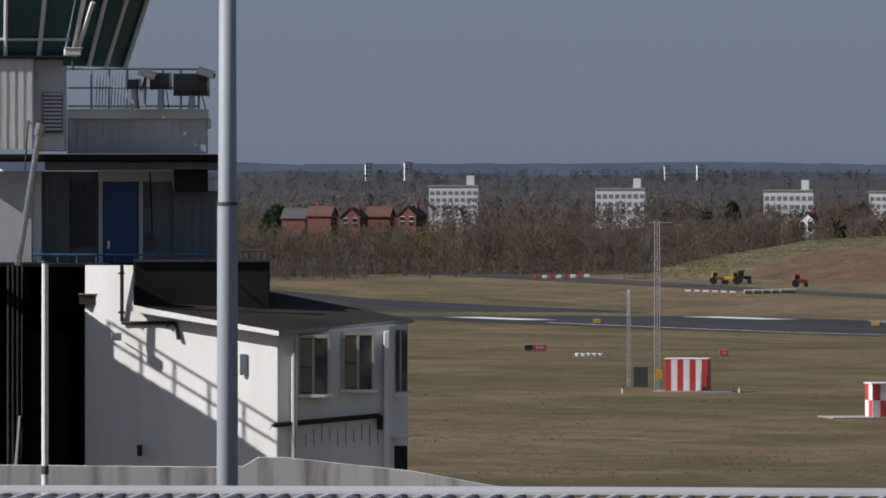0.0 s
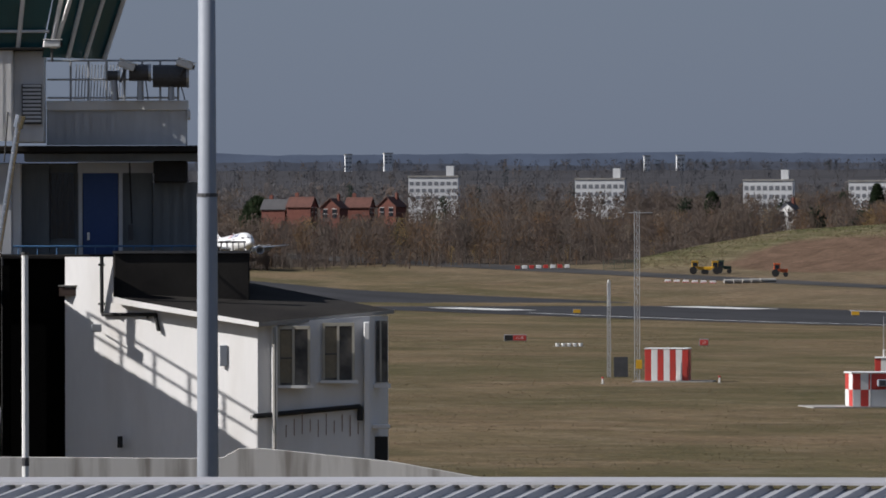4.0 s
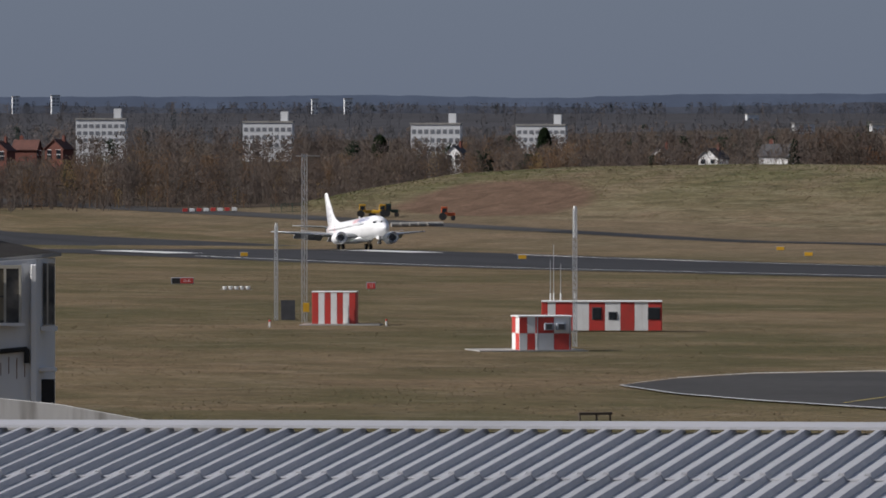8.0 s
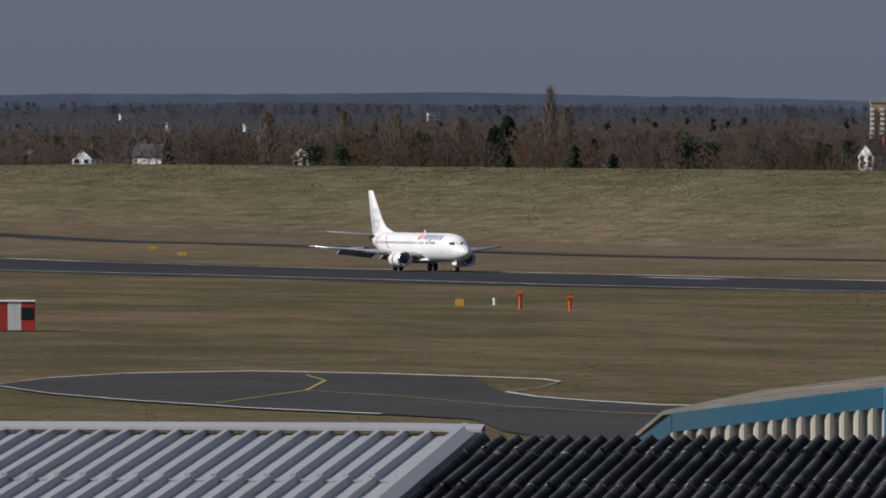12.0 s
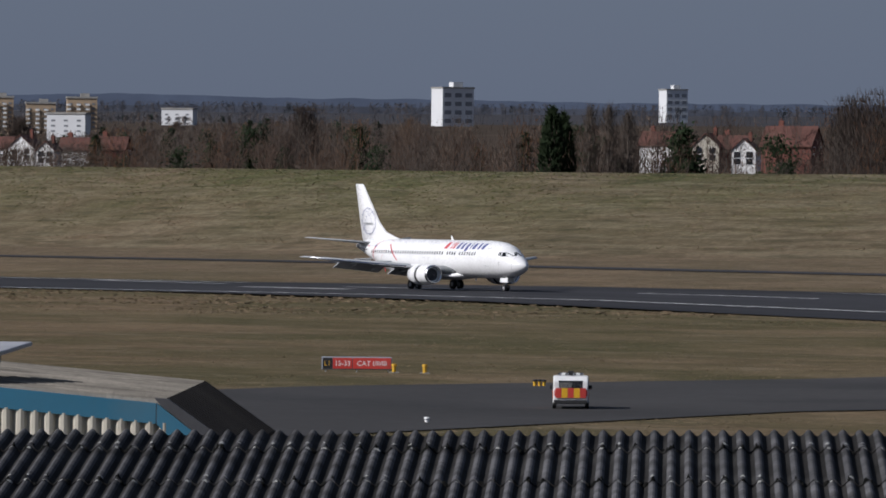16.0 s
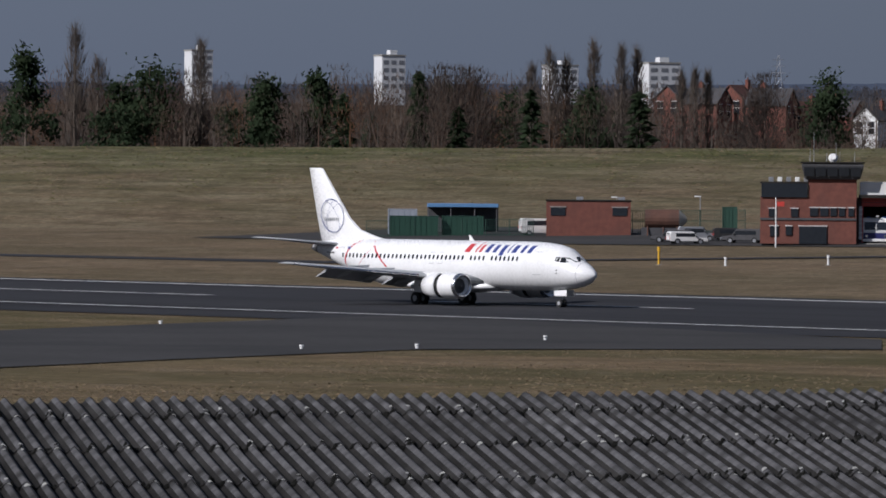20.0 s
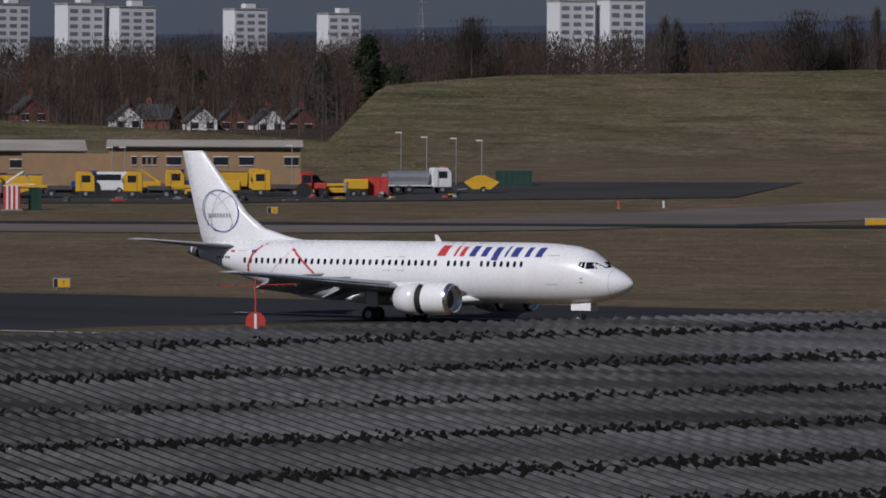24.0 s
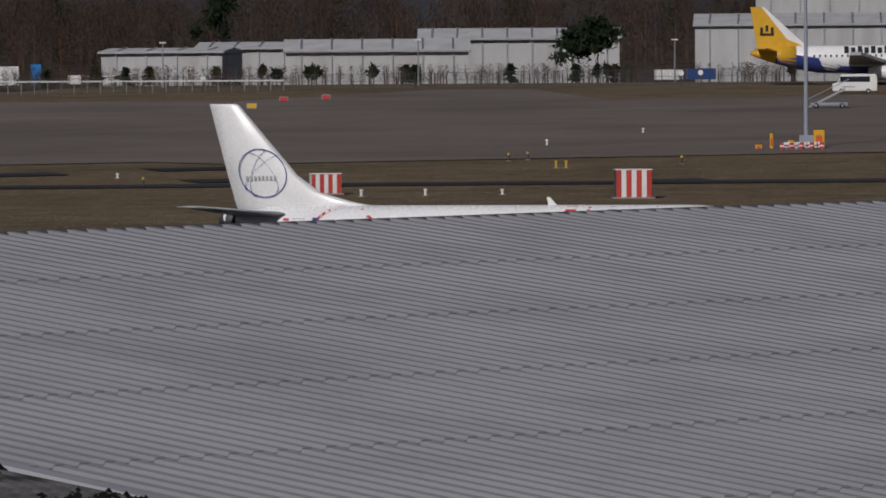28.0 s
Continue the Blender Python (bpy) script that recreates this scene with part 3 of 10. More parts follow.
def grass_tufts():
    """Tussocks standing out of the mown grass and on the banks."""
    rng = np.random.default_rng(21)
    n = 430000
    az = np.radians(rng.uniform(-79, -11, n))
    d = np.sqrt(rng.uniform(330 ** 2, 1150 ** 2, n))
    d = np.where(rng.random(n) < 0.55, 330 + (d - 330) * rng.random(n), d)
    x, y = d * np.sin(az), d * np.cos(az)
    clump = np.array([noise.noise((a * 0.05, b * 0.05, 2.0)) + 0.6 * noise.noise((a * 0.17, b * 0.17, 8.0)) for a, b in zip(x, y)])
    keep = off_pavement(x, y) & (clump + rng.normal(size=n) * 0.25 > -0.05) & (d < np.interp(np.degrees(az), [-80, -72, -64.5, -58, -48, -33, -22, -10], [1540, 1540, 1200, 975, 890, 900, 1015, 1050]))
    x, y, d, clump = x[keep], y[keep], d[keep], clump[keep]
    z = np.array([lie(a, b) for a, b in zip(x, y)])
    kind = np.where(rng.random(len(x)) < 0.50 + 0.25 * clump, 0, np.where(rng.random(len(x)) < 0.6, 1, 2))
    tri = tuft_tris(x, y, z, rng.uniform(0.25, 0.75, len(x)) * (0.5 + d / 1100), rng.uniform(0.012, 0.04, len(x)), rng)
    put_tufts("grass_tufts", tri, kind, "low dry tussocks scattered over the airfield grass")
    for base, top, lush in BANKS[:2]:
        b, t = np.array(base), np.array(top)
        seg = np.linalg.norm(np.diff(b, axis=0), axis=1)
        m = int(seg.sum() * 55)
        pos = np.interp(rng.random(m), np.concatenate([[0], np.cumsum(seg) / seg.sum()]), np.arange(len(b)))
        i = np.minimum(pos.astype(int), len(b) - 2)
        f = (pos - i)[:, None]
        u = rng.random(m)
        lo, hi = b[i] * (1 - f) + b[i + 1] * f, t[i] * (1 - f) + t[i + 1] * f
        p = lo * (1 - u[:, None]) + hi[:, :2] * u[:, None]
        a_ = np.degrees(np.arctan2(p[:, 0], p[:, 1]))
        keep = (((a_ + 71.0) / 0.85) ** 2 + ((u - 0.38) / 0.36) ** 2 > 0.9) | (lush < 1)
        lo, hi, u, p, m = lo[keep], hi[keep], u[keep], p[keep], int(keep.sum())
        z0 = np.array([lie(a, c) for a, c in lo]) - 0.2
        z = z0 + (hi[:, 2] - z0) * (u * u * (3 - 2 * u) * 0.5 + u * 0.5) + 0.04
        grn = np.array([noise.noise((a * 0.02, c * 0.02, 5.0)) for a, c in p]) + (u - 0.35) * lush + rng.normal(size=m) * 0.25
        kind = np.where(grn > 0.15, np.where(rng.random(m) < 0.7, 3, 0), np.where(rng.random(m) < 0.6, 0, np.where(rng.random(m) < 0.6, 1, 2)))
        put_tufts("bank_tufts", tuft_tris(p[:, 0], p[:, 1], z, rng.uniform(0.3, 0.9, m), rng.uniform(0.012, 0.032, m), rng), kind, "rough tussocks of green and straw grass on the bank")


def put_tufts(name, tri, kind, label):
    order = np.argsort(kind, kind="stable")
    v = tri[order].reshape(-1, 3)
    me = bpy.data.meshes.new(name)
    k = len(v) // 3
    me.vertices.add(len(v))
    me.vertices.foreach_set("co", v.astype(np.float32).ravel())
    me.loops.add(len(v))
    me.loops.foreach_set("vertex_index", np.arange(len(v), dtype=np.int32))
    me.polygons.add(k)
    me.polygons.foreach_set("loop_start", np.arange(0, len(v), 3, dtype=np.int32))
    for m in TUFTS:
        me.materials.append(m)
    me.polygons.foreach_set("material_index", kind[order].astype(np.int32))
    me.update(calc_edges=True)
    tagged(new(name, me), label, "grass", kind="stuff")


ground_sheet()
airfield()
embankments()
grass_tufts()


# ---- sheds in front of the camera ----
RIB_AZ, RIDGE_D = -57.0, 62.8
RIB = Vector((math.sin(radians(RIB_AZ)), math.cos(radians(RIB_AZ)), 0))
EDGE = Vector((math.sin(radians(RIB_AZ + 90)), math.cos(radians(RIB_AZ + 90)), 0))


def ridge_u(az):
    return RIDGE_D * math.tan(radians(az - RIB_AZ))


RIDGE_PTS = [(-85, -421), (-77.1, -429), (-70.6, -434), (-66.25, -436), (-66.15, -440), (-59.1, -435), (-56.35, -429), (-51.5, -417.5), (-44.7, -387), (-42.5, -372), (-35.9, -337), (-29.6, -293), (-26.25, -260), (-26.15, -271), (-20.4, -229), (-16.2, -201), (-12.3, -174), (-5, -136)]


def ridge_z(u):
    """The ridge's height along the row of sheds."""
    az = RIB_AZ + math.degrees(math.atan2(u, RIDGE_D))
    d = math.hypot(u, RIDGE_D)
    az = min(max(az, -85), -5)
    for (a0, e0), (a1, e1) in zip(RIDGE_PTS[:-1], RIDGE_PTS[1:]):
        if a0 <= az <= a1:
            return sight(e0 + (e1 - e0) * (az - a0) / (a1 - a0), d)


PITCH = math.tan(radians(6.0))


def roof_pt(u, s, h=0.0):
    """A point of the roofs: u along the ridge, s down the slope towards the camera, h over the sheet."""
    p = RIB * (RIDGE_D - s) + EDGE * u
    return (p.x, p.y, ridge_z(u) - s * PITCH + h)


def sheet_roof(name, u0, u1, pitch, length, profile, material, label, overlap, step=0.016, channel=None, first=None):
    """Profiled sheets laid in rows: each sheet is a piece that laps over the one below it."""
    root = thing(name, Matrix.Identity(4), label, "roof", kind="structure")
    n = int((u1 - u0) / pitch)
    per = 7 if pitch > 0.15 else 14
    rows = max(1, int(length / overlap))
    for r in range(rows):
        back = 0.0 if first is None else overlap - first
        s0, s1 = max(0.0, r * overlap - back), (r + 1) * overlap + 0.14 - back
        for c in range(0, n, per):
            k = min(per, n - c)
            vs, fs = [], []
            jit = random.uniform(-0.012, 0.012)
            prof = []
            for i in range(k):
                prof += [(u0 + (c + i + a) * pitch, b) for a, b in profile]
            prof.append((u0 + (c + k) * pitch, profile[0][1]))
            for s, q in ((s0 + jit, 0.0), (s1 + jit, step)):
                for u, h in prof:
                    vs.append(roof_pt(u, s, h + q))
            for u, h in prof:
                vs.append(roof_pt(u, s1 + jit, h + step * 0.25))
            m = len(prof)
            for i in range(m - 1):
                fs.append((i, i + 1, m + i + 1, m + i))
                fs.append((m + i, m + i + 1, 2 * m + i + 1, 2 * m + i))
            me = mesh_of("roof_sheet", vs, fs, material, False)
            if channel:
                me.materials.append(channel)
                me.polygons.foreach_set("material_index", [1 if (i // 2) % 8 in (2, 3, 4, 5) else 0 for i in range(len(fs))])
            ob = new("roof_sheet", me)
            ob.parent = root
    return root


TRAPEZE = [(0.0, 0.0), (0.62, 0.0), (0.72, 0.050), (0.90, 0.050)]
WAVE = [(i / 8, 0.028 * math.cos(i / 8 * math.tau)) for i in range(8)]
FINE = [(0.0, 0.0), (0.45, 0.0), (0.55, 0.029), (0.9, 0.029)]
LAP, LAP_FIRST = 1.91, 0.96
sheet_roof("metal_shed_roof", ridge_u(-82), ridge_u(-66.35), 0.2225, 21.8, TRAPEZE, SHEET, "pale grey ribbed metal shed roof", 2.78, 0.022)
sheet_roof("fibre_cement_roof", ridge_u(-66.2), ridge_u(-26.2), 0.146, 20.9, WAVE, ASBESTOS, "weathered dark grey corrugated fibre cement roof", LAP, 0.018, CHANNEL_DARK, LAP_FIRST)
sheet_roof("coated_shed_roof", ridge_u(-26.2), ridge_u(-8), 0.273, 25.2, FINE, PALESHEET, "pale grey profiled sheet roof with lapped rows", 3.55, 0.014)


def moss_rows():
    """Black moss cushions banked along the laps of the old roof, pale lichen on the ribs' ends."""
    root = bpy.data.objects["fibre_cement_roof"]
    u0, u1 = ridge_u(-66.2), ridge_u(-26.2)
    rng = random.Random(3)
    ribs = int((u1 - u0) / 0.146)
    # lichen: a pale blotch on most rib crests above and below each lap
    vs, fs = [], []
    for r in range(0, 11):
        s_lap = LAP_FIRST + r * LAP + 0.12
        for c in range(ribs):
            u = u0 + (c + 1) * 0.146
            here = min(1.0, max(0.0, (24 - u) / 16))
            for side in (-1, 1):
                if rng.random() > (0.62 if side > 0 else 0.45) * here + 0.05:
                    continue
                sc = s_lap + side * rng.uniform(0.05, 0.12)
                du, ds = rng.uniform(0.012, 0.032), rng.uniform(0.02, 0.075)
                off = rng.uniform(-0.012, 0.016)
                k = len(vs)
                for i in range(7):
                    a = i / 7 * math.tau
                    q = rng.uniform(0.6, 1.15)
                    uu = off + du * q * math.cos(a)
                    vs.append(roof_pt(u + uu, sc + ds * q * math.sin(a), 0.028 * math.cos(uu / 0.146 * math.tau) + 0.010 + (0.016 if side < 0 else 0.0)))
                fs.append(tuple(range(k, k + 7)))
    ob = new("lichen", mesh_of("lichen", vs, fs, LICHEN))
    ob.parent = root
    # moss: cushions that hang over the laps, thicker towards the far end of the row and on some laps
    vs, fs = [], []
    for r in range(0, 11):
        s_lap = LAP_FIRST + r * LAP + 0.10
        heavy = (0.42, 0.5, 0.32, 0.62, 0.8, 1.1, 0.8, 1.0, 0.9, 1.0, 0.9)[r]
        u = u0
        while u < u1:
            far = min(1.0, max(0.0, (u - 8) / 22))
            q = 0.5 + 0.5 * noise.noise((u * 0.28, r * 3.7, 1.0)) + 0.35 * noise.noise((u * 1.3, r * 5.1, 4.0))
            spot_ = max(0.0, noise.noise((u * 0.16, r * 2.3, 12.0)) - 0.38) * 3.0 if u > 0 else 0.0
            m = heavy * far * (0.35 + 0.9 * q) + spot_
            if rng.random() < 0.10 + 1.25 * m:
                ss = s_lap + rng.gauss(0.02, 0.05 + 0.11 * m)
                ru, rs = rng.uniform(0.012, 0.036), rng.uniform(0.03, 0.07) + 0.05 * m * rng.random()
                h = rng.uniform(0.010, 0.028) + 0.022 * min(m, 1.2) * rng.random()
                k = len(vs)
                for i in range(6):
                    a = i / 6 * math.tau + u
                    uu = u + ru * math.cos(a)
                    vs.append(roof_pt(uu, max(0.0, ss + rs * math.sin(a)), 0.028 * math.cos((uu - u0) / 0.146 * math.tau) + 0.012))
                vs.append(roof_pt(u, max(0.0, ss), 0.028 * math.cos((u - u0) / 0.146 * math.tau) + 0.02 + h))
                fs += [(k + i, k + (i + 1) % 6, k + 6) for i in range(6)]
            u += 0.009
    ob = new("moss", mesh_of("moss", vs, fs, MOSS))
    ob.parent = root


moss_rows()


def shed_walls():
    """The hidden far sides and walls that carry the roofs."""
    for name, a0, a1 in (("shed_wall", -82, -66.2), ("shed_wall", -66.2, -26.2), ("shed_wall", -26.2, -8)):
        u0, u1 = ridge_u(a0), ridge_u(a1)
        vs, fs = [], []
        n = 14
        for i in range(n + 1):
            u = u0 + (u1 - u0) * i / n
            p = RIB * (RIDGE_D + 0.04) + EDGE * u
            q = RIB * (RIDGE_D + 0.34) + EDGE * u
            z = ridge_z(u) - 0.12
            vs += [(p.x, p.y, 0), (p.x, p.y, z), (q.x, q.y, z), (q.x, q.y, 0)]
        for i in range(n):
            for k in range(3):
                a = i * 4 + k
                fs.append((a, a + 1, a + 5, a + 4))
        ob = new(name, mesh_of(name, vs, fs, RENDERWALL))
        tagged(ob, "plain end wall under the shed roof", "wall", kind="structure")


shed_walls()


def ridge_flashing(a0, a1, material, h, name, label, wide=0.16):
    u0, u1 = ridge_u(a0), ridge_u(a1)
    vs, fs = [], []
    n = 30
    for i in range(n + 1):
        u = u0 + (u1 - u0) * i / n
        for s, hh in ((-wide * 0.8, h - 0.05), (-wide * 0.4, h + 0.02), (wide, h), (wide, h - 0.025)):
            vs.append(roof_pt(u, s, hh))
    for i in range(n):
        for k in range(3):
            a = i * 4 + k
            fs.append((a, a + 1, a + 5, a + 4))
    ob = new(name, mesh_of(name, vs, fs, material))
    return tagged(ob, label, "roof trim", kind="structure")


ridge_flashing(-82, -66.2, SHEET, 0.072, "ridge_flashing", "folded pale metal ridge flashing", 0.137)
# dark strip that paints the shade in the gaps between the ribs
ridge_flashing(-26.2, -8, DARKGREY, 0.012, "ridge_flashing", "dark strip drawn for the shaded gaps under the ridge sheets", 0.05)


def verge(az, name, label, w, h, flare):
    u0 = ridge_u(az)
    vs, fs = [], []
    n = 24
    for i in range(n + 1):
        s = i / n * 21.8 - 0.16
        for du, hh in ((-w, 0.045), (-w * 0.6, h), (0, h), (flare, h * 0.35), (flare + 0.02, -0.05)):
            vs.append(roof_pt(u0 + du, s, hh))
    for i in range(n):
        for k in range(4):
            a = i * 5 + k
            fs.append((a, a + 1, a + 6, a + 5))
    return tagged(new(name, mesh_of(name, vs, fs, SHEET)), label, "roof trim", kind="structure")


verge(-66.35, "verge_flashing", "folded metal flashing along the roof's verge", 0.068, 0.08, 0.11)
verge(-26.2, "verge_flashing", "pale flashing lapped over the old roof", -0.41, 0.068, -0.027)


def lamp_post(az, d, top_el, joint_el, r, label):
    x, y = at(az, d)
    post = thing("lamp_post", pose(x, y, 0), label, "lamp post", "lamp posts")
    zj, zt = sight(joint_el, d), sight(top_el, d)
    part("base", rod((0, 0, -0.02), (0, 0, 0.5), r * 1.35, r * 1.3, 14), POLEGREY, post)
    turn = lambda z, q: [(q * math.cos(k / 20 * math.tau), q * math.sin(k / 20 * math.tau), z) for k in range(20)]
    part("shaft", loft([turn(0.5, r * 1.22), turn(zj, r), turn(zj + 0.03, r * 0.92), turn(zt, r * 0.8)]), POLEGREY, post)
    part("collar", rod((0, 0, zj - 0.02), (0, 0, zj + 0.02), r * 1.06, r * 1.06, 16), DARKGREY, post)
    return post


lamp_post(-75.84, 82, 700, 88, 0.113, "tall grey steel lamp post behind the shed")
lamp_post(-21.56, 86, 500, 228, 0.115, "tall grey steel lamp post rising behind the roof ridge")


# ---- airliner ----
def ring(x, w, zb, zt, k=20):
    c, h = (zb + zt) / 2, (zt - zb) / 2
    return [(x, w * math.cos(a), c + h * math.sin(a)) for a in (i / k * math.tau for i in range(k))]


def fuselage_at(x):
    """Half width, belly and top of the fuselage, x metres behind the nose."""
    rows = [(0.0, 0.05, 2.62, 2.74), (0.25, 0.40, 2.28, 3.06), (0.8, 0.80, 1.95, 3.42), (1.6, 1.16, 1.68, 3.80), (2.3, 1.38, 1.55, 4.28), (3.1, 1.56, 1.46, 4.80), (4.2, 1.72, 1.38, 5.08), (5.6, 1.84, 1.33, 5.22), (7.0, 1.88, 1.30, 5.28),
            (23.5, 1.88, 1.30, 5.28), (25.5, 1.84, 1.50, 5.28), (27.5, 1.70, 1.95, 5.27), (29.5, 1.42, 2.55, 5.24), (31.5, 1.05, 3.22, 5.18), (33.2, 0.68, 3.80, 5.02), (34.3, 0.38, 4.12, 4.82), (34.7, 0.20, 4.25, 4.66)]
    for a, b in zip(rows[:-1], rows[1:]):
        if a[0] <= x <= b[0]:
            f = (x - a[0]) / (b[0] - a[0])
            return [p + (q - p) * f for p, q in zip(a[1:], b[1:])]
    return rows[-1][1:]


def skin(x, z, side=-1, out=0.012):
    """A point on the fuselage's side at that height."""
    w, zb, zt = fuselage_at(x)
    c, h = (zb + zt) / 2, (zt - zb) / 2
    f = max(0.0, 1 - ((z - c) / h) ** 2)
    return (-x, side * (w * math.sqrt(f) + out), z)


def patch(cells, side, out=0.012):
    """Small flat marks laid on the fuselage: outlines of (x, z)."""
    bm = bmesh.new()
    for c in cells:
        bm.faces.new([bm.verts.new(skin(x, z, side, out)) for x, z in c])
    return bm


def rect(x0, x1, z0, z1, slant=0.0):
    return [(x0 - slant * 0, z0), (x1, z0), (x1 - slant, z1), (x0 - slant, z1)]


def wing_bm(sections):
    """A lofted wing: (y, leading x, trailing x, z, thickness)."""
    prof = [(0, 0), (0.05, 0.5), (0.2, 0.95), (0.45, 0.9), (0.75, 0.45), (1.0, 0.04), (1.0, -0.04), (0.75, -0.25), (0.45, -0.5), (0.2, -0.55), (0.05, -0.35)]
    return loft([[(-(le + (te - le) * u), y, z + v * t) for u, v in prof] for y, le, te, z, t in sections])


def airliner():
    plane = thing("airliner", pose(-2600, 404, 60), "white twin-engined jet airliner with red and navy markings", "aeroplane")
    xs = [0, 0.08, 0.25, 0.5, 0.8, 1.2, 1.6, 2.0, 2.3, 2.7, 3.1, 3.6, 4.2, 5, 5.6, 7, 10, 14, 18, 22, 23.5, 24.5, 25.5, 26.5, 27.5, 28.5, 29.5, 30.5, 31.5, 32.4, 33.2, 33.8, 34.3, 34.7]
    body = part("fuselage", loft([ring(-x, *fuselage_at(x), 40) for x in xs]), AIRWHITE, plane)
    part("radome_seam", loft([ring(-x, fuselage_at(x)[0] + 0.004, fuselage_at(x)[1] - 0.004, fuselage_at(x)[2] + 0.004, 40) for x in (1.28, 1.31)], cap=False), AIRGREY, body)
    part("tail_cone", loft([ring(-x, fuselage_at(x)[0] + 0.01, fuselage_at(x)[1] - 0.01, fuselage_at(x)[2] + 0.01, 24) for x in (33.6, 34.2, 34.72)]), DARKGREY, body, "dark tail cone with the exhaust")
    belly = part("belly_fairing", loft([[(-x, w * math.cos(a), 1.55 + (h if math.sin(a) < 0 else 0.5) * math.sin(a)) for a in (i / 20 * math.tau for i in range(20))] for x, w, h in ((10.5, 0.3, 0.1), (12, 1.6, 0.40), (14, 2.0, 0.52), (19, 2.0, 0.52), (21, 1.5, 0.4), (22.8, 0.3, 0.1))]), AIRWHITE, body)
    for side, nm in ((-1, "starboard"), (1, "port")):
        # cabin windows
        for i in range(44):
            x = 7.4 + i * 0.508
            if i in (6, 7, 9) or 19.8 < x < 0:
                if i in (7,):
                    continue
            if i in (12,):
                continue
            part("cabin_window", patch([[(x - 0.11, 3.78), (x - 0.06, 3.70), (x + 0.06, 3.70), (x + 0.11, 3.78), (x + 0.11, 4.0), (x + 0.06, 4.08), (x - 0.06, 4.08), (x - 0.11, 4.0)]], side), AIRGLASS, body)
        # doors as fine outlines
        for x0, x1, z0, z1, nm2 in ((4.75, 5.6, 2.62, 4.5, "cabin_door"), (29.2, 29.95, 2.95, 4.55, "cabin_door"), (16.4, 16.92, 3.35, 4.3, "overwing_exit"), (17.5, 18.02, 3.35, 4.3, "overwing_exit")):
            t = 0.035
            part(nm2, patch([rect(x0, x1, z1 - t, z1), rect(x0, x1, z0, z0 + t), rect(x0, x0 + t, z0, z1), rect(x1 - t, x1, z0, z1)], side, 0.015), AIRGREY, body)
        # cockpit panes
        for c in ([(1.62, 3.70), (2.18, 3.66), (2.36, 4.06), (1.98, 4.12)], [(2.24, 3.66), (2.78, 3.64), (2.82, 4.08), (2.42, 4.08)], [(2.86, 3.68), (3.28, 3.80), (3.22, 4.10), (2.90, 4.10)]):
            part("cockpit_window", patch([c], side, 0.02), AIRGLASS, body)
        part("windscreen", (lambda b: b)(patch([[(1.50, 3.74), (1.60, 3.70), (1.96, 4.12), (1.90, 4.14)]], side, 0.02)), AIRGLASS, body)
        # livery: bars and sweeps in the airline's colours
        for xs_, w, red, low, tall in ((14.00, 1.1, 1, 4.36, 5.22), (12.75, 0.32, 1, 4.36, 5.18), (12.30, 0.6, 1, 4.36, 4.98), (11.55, 0.85, 0, 4.36, 5.2), (10.65, 0.8, 0, 4.36, 4.98), (9.75, 0.85, 0, 4.12, 4.98), (8.85, 0.3, 0, 4.36, 5.2), (8.35, 0.95, 0, 4.36, 4.98), (7.30, 0.65, 0, 4.36, 4.98), (6.50, 0.85, 0, 4.36, 4.98)):
            cells = []
            for k in range(4):
                za, zb_ = low + (tall - low) * k / 4, low + (tall - low) * (k + 1) / 4
                sa_, sb_ = 0.22 * (za - 4.36), 0.22 * (zb_ - 4.36)
                cells.append([(xs_ - w * 0.58 - sa_, za), (xs_ - sa_, za), (xs_ - sb_, zb_), (xs_ - w * 0.58 - sb_, zb_)])
            part("livery_bar", patch(cells, side, 0.016), REDLOGO if red else BLUELOGO, body)
        def arc(cx, cz, rx, rz, a0, a1, wd, n=12):
            cells = []
            for i in range(n):
                p0, p1 = a0 + (a1 - a0) * i / n, a0 + (a1 - a0) * (i + 1) / n
                o = lambda p, q: (cx + (rx + q) * math.cos(p), cz + (rz + q) * math.sin(p))
                cells.append([o(p0, 0), o(p1, 0), o(p1, wd), o(p0, wd)])
            return cells
        part("livery_sweep", patch(arc(26.9, 2.9, 2.05, 2.25, -0.5, 1.45, 0.17), side, 0.017), REDLOGO, body)
        part("livery_sweep", patch([[(23.2 + 0.52 * i, 3.0 + 0.42 * i), (23.42 + 0.52 * i, 2.98 + 0.42 * i), (23.94 + 0.52 * i, 3.40 + 0.42 * i), (23.72 + 0.52 * i, 3.42 + 0.42 * i)] for i in range(5)], side, 0.017), REDLOGO, body)
        part("livery_sweep", patch([[(27.0 - 0.42 * i, 3.05 + 0.42 * i), (27.08 - 0.42 * i, 3.02 + 0.42 * i), (26.66 - 0.42 * i, 3.44 + 0.42 * i), (26.58 - 0.42 * i, 3.47 + 0.42 * i)] for i in range(4)], side, 0.016), REDLOGO, body)
        for x, w, h, m in ((30.7, 0.18, 0.16, DARKGREY), (30.95, 0.14, 0.16, DARKGREY), (31.2, 0.14, 0.16, DARKGREY), (31.5, 0.14, 0.16, DARKGREY), (31.75, 0.14, 0.16, DARKGREY)):
            part("registration_bar", patch([rect(x - w / 2, x + w / 2, 4.0, 4.0 + h)], side, 0.015), m, body)
        part("small_flag", patch([rect(28.35, 28.75, 4.42, 4.6)], side, 0.015), BLUELOGO, body)
        part("small_flag", patch([rect(30.2, 30.55, 4.42, 4.56)], side, 0.015), REDLOGO, body)
        # wing
        y = lambda v: side * v
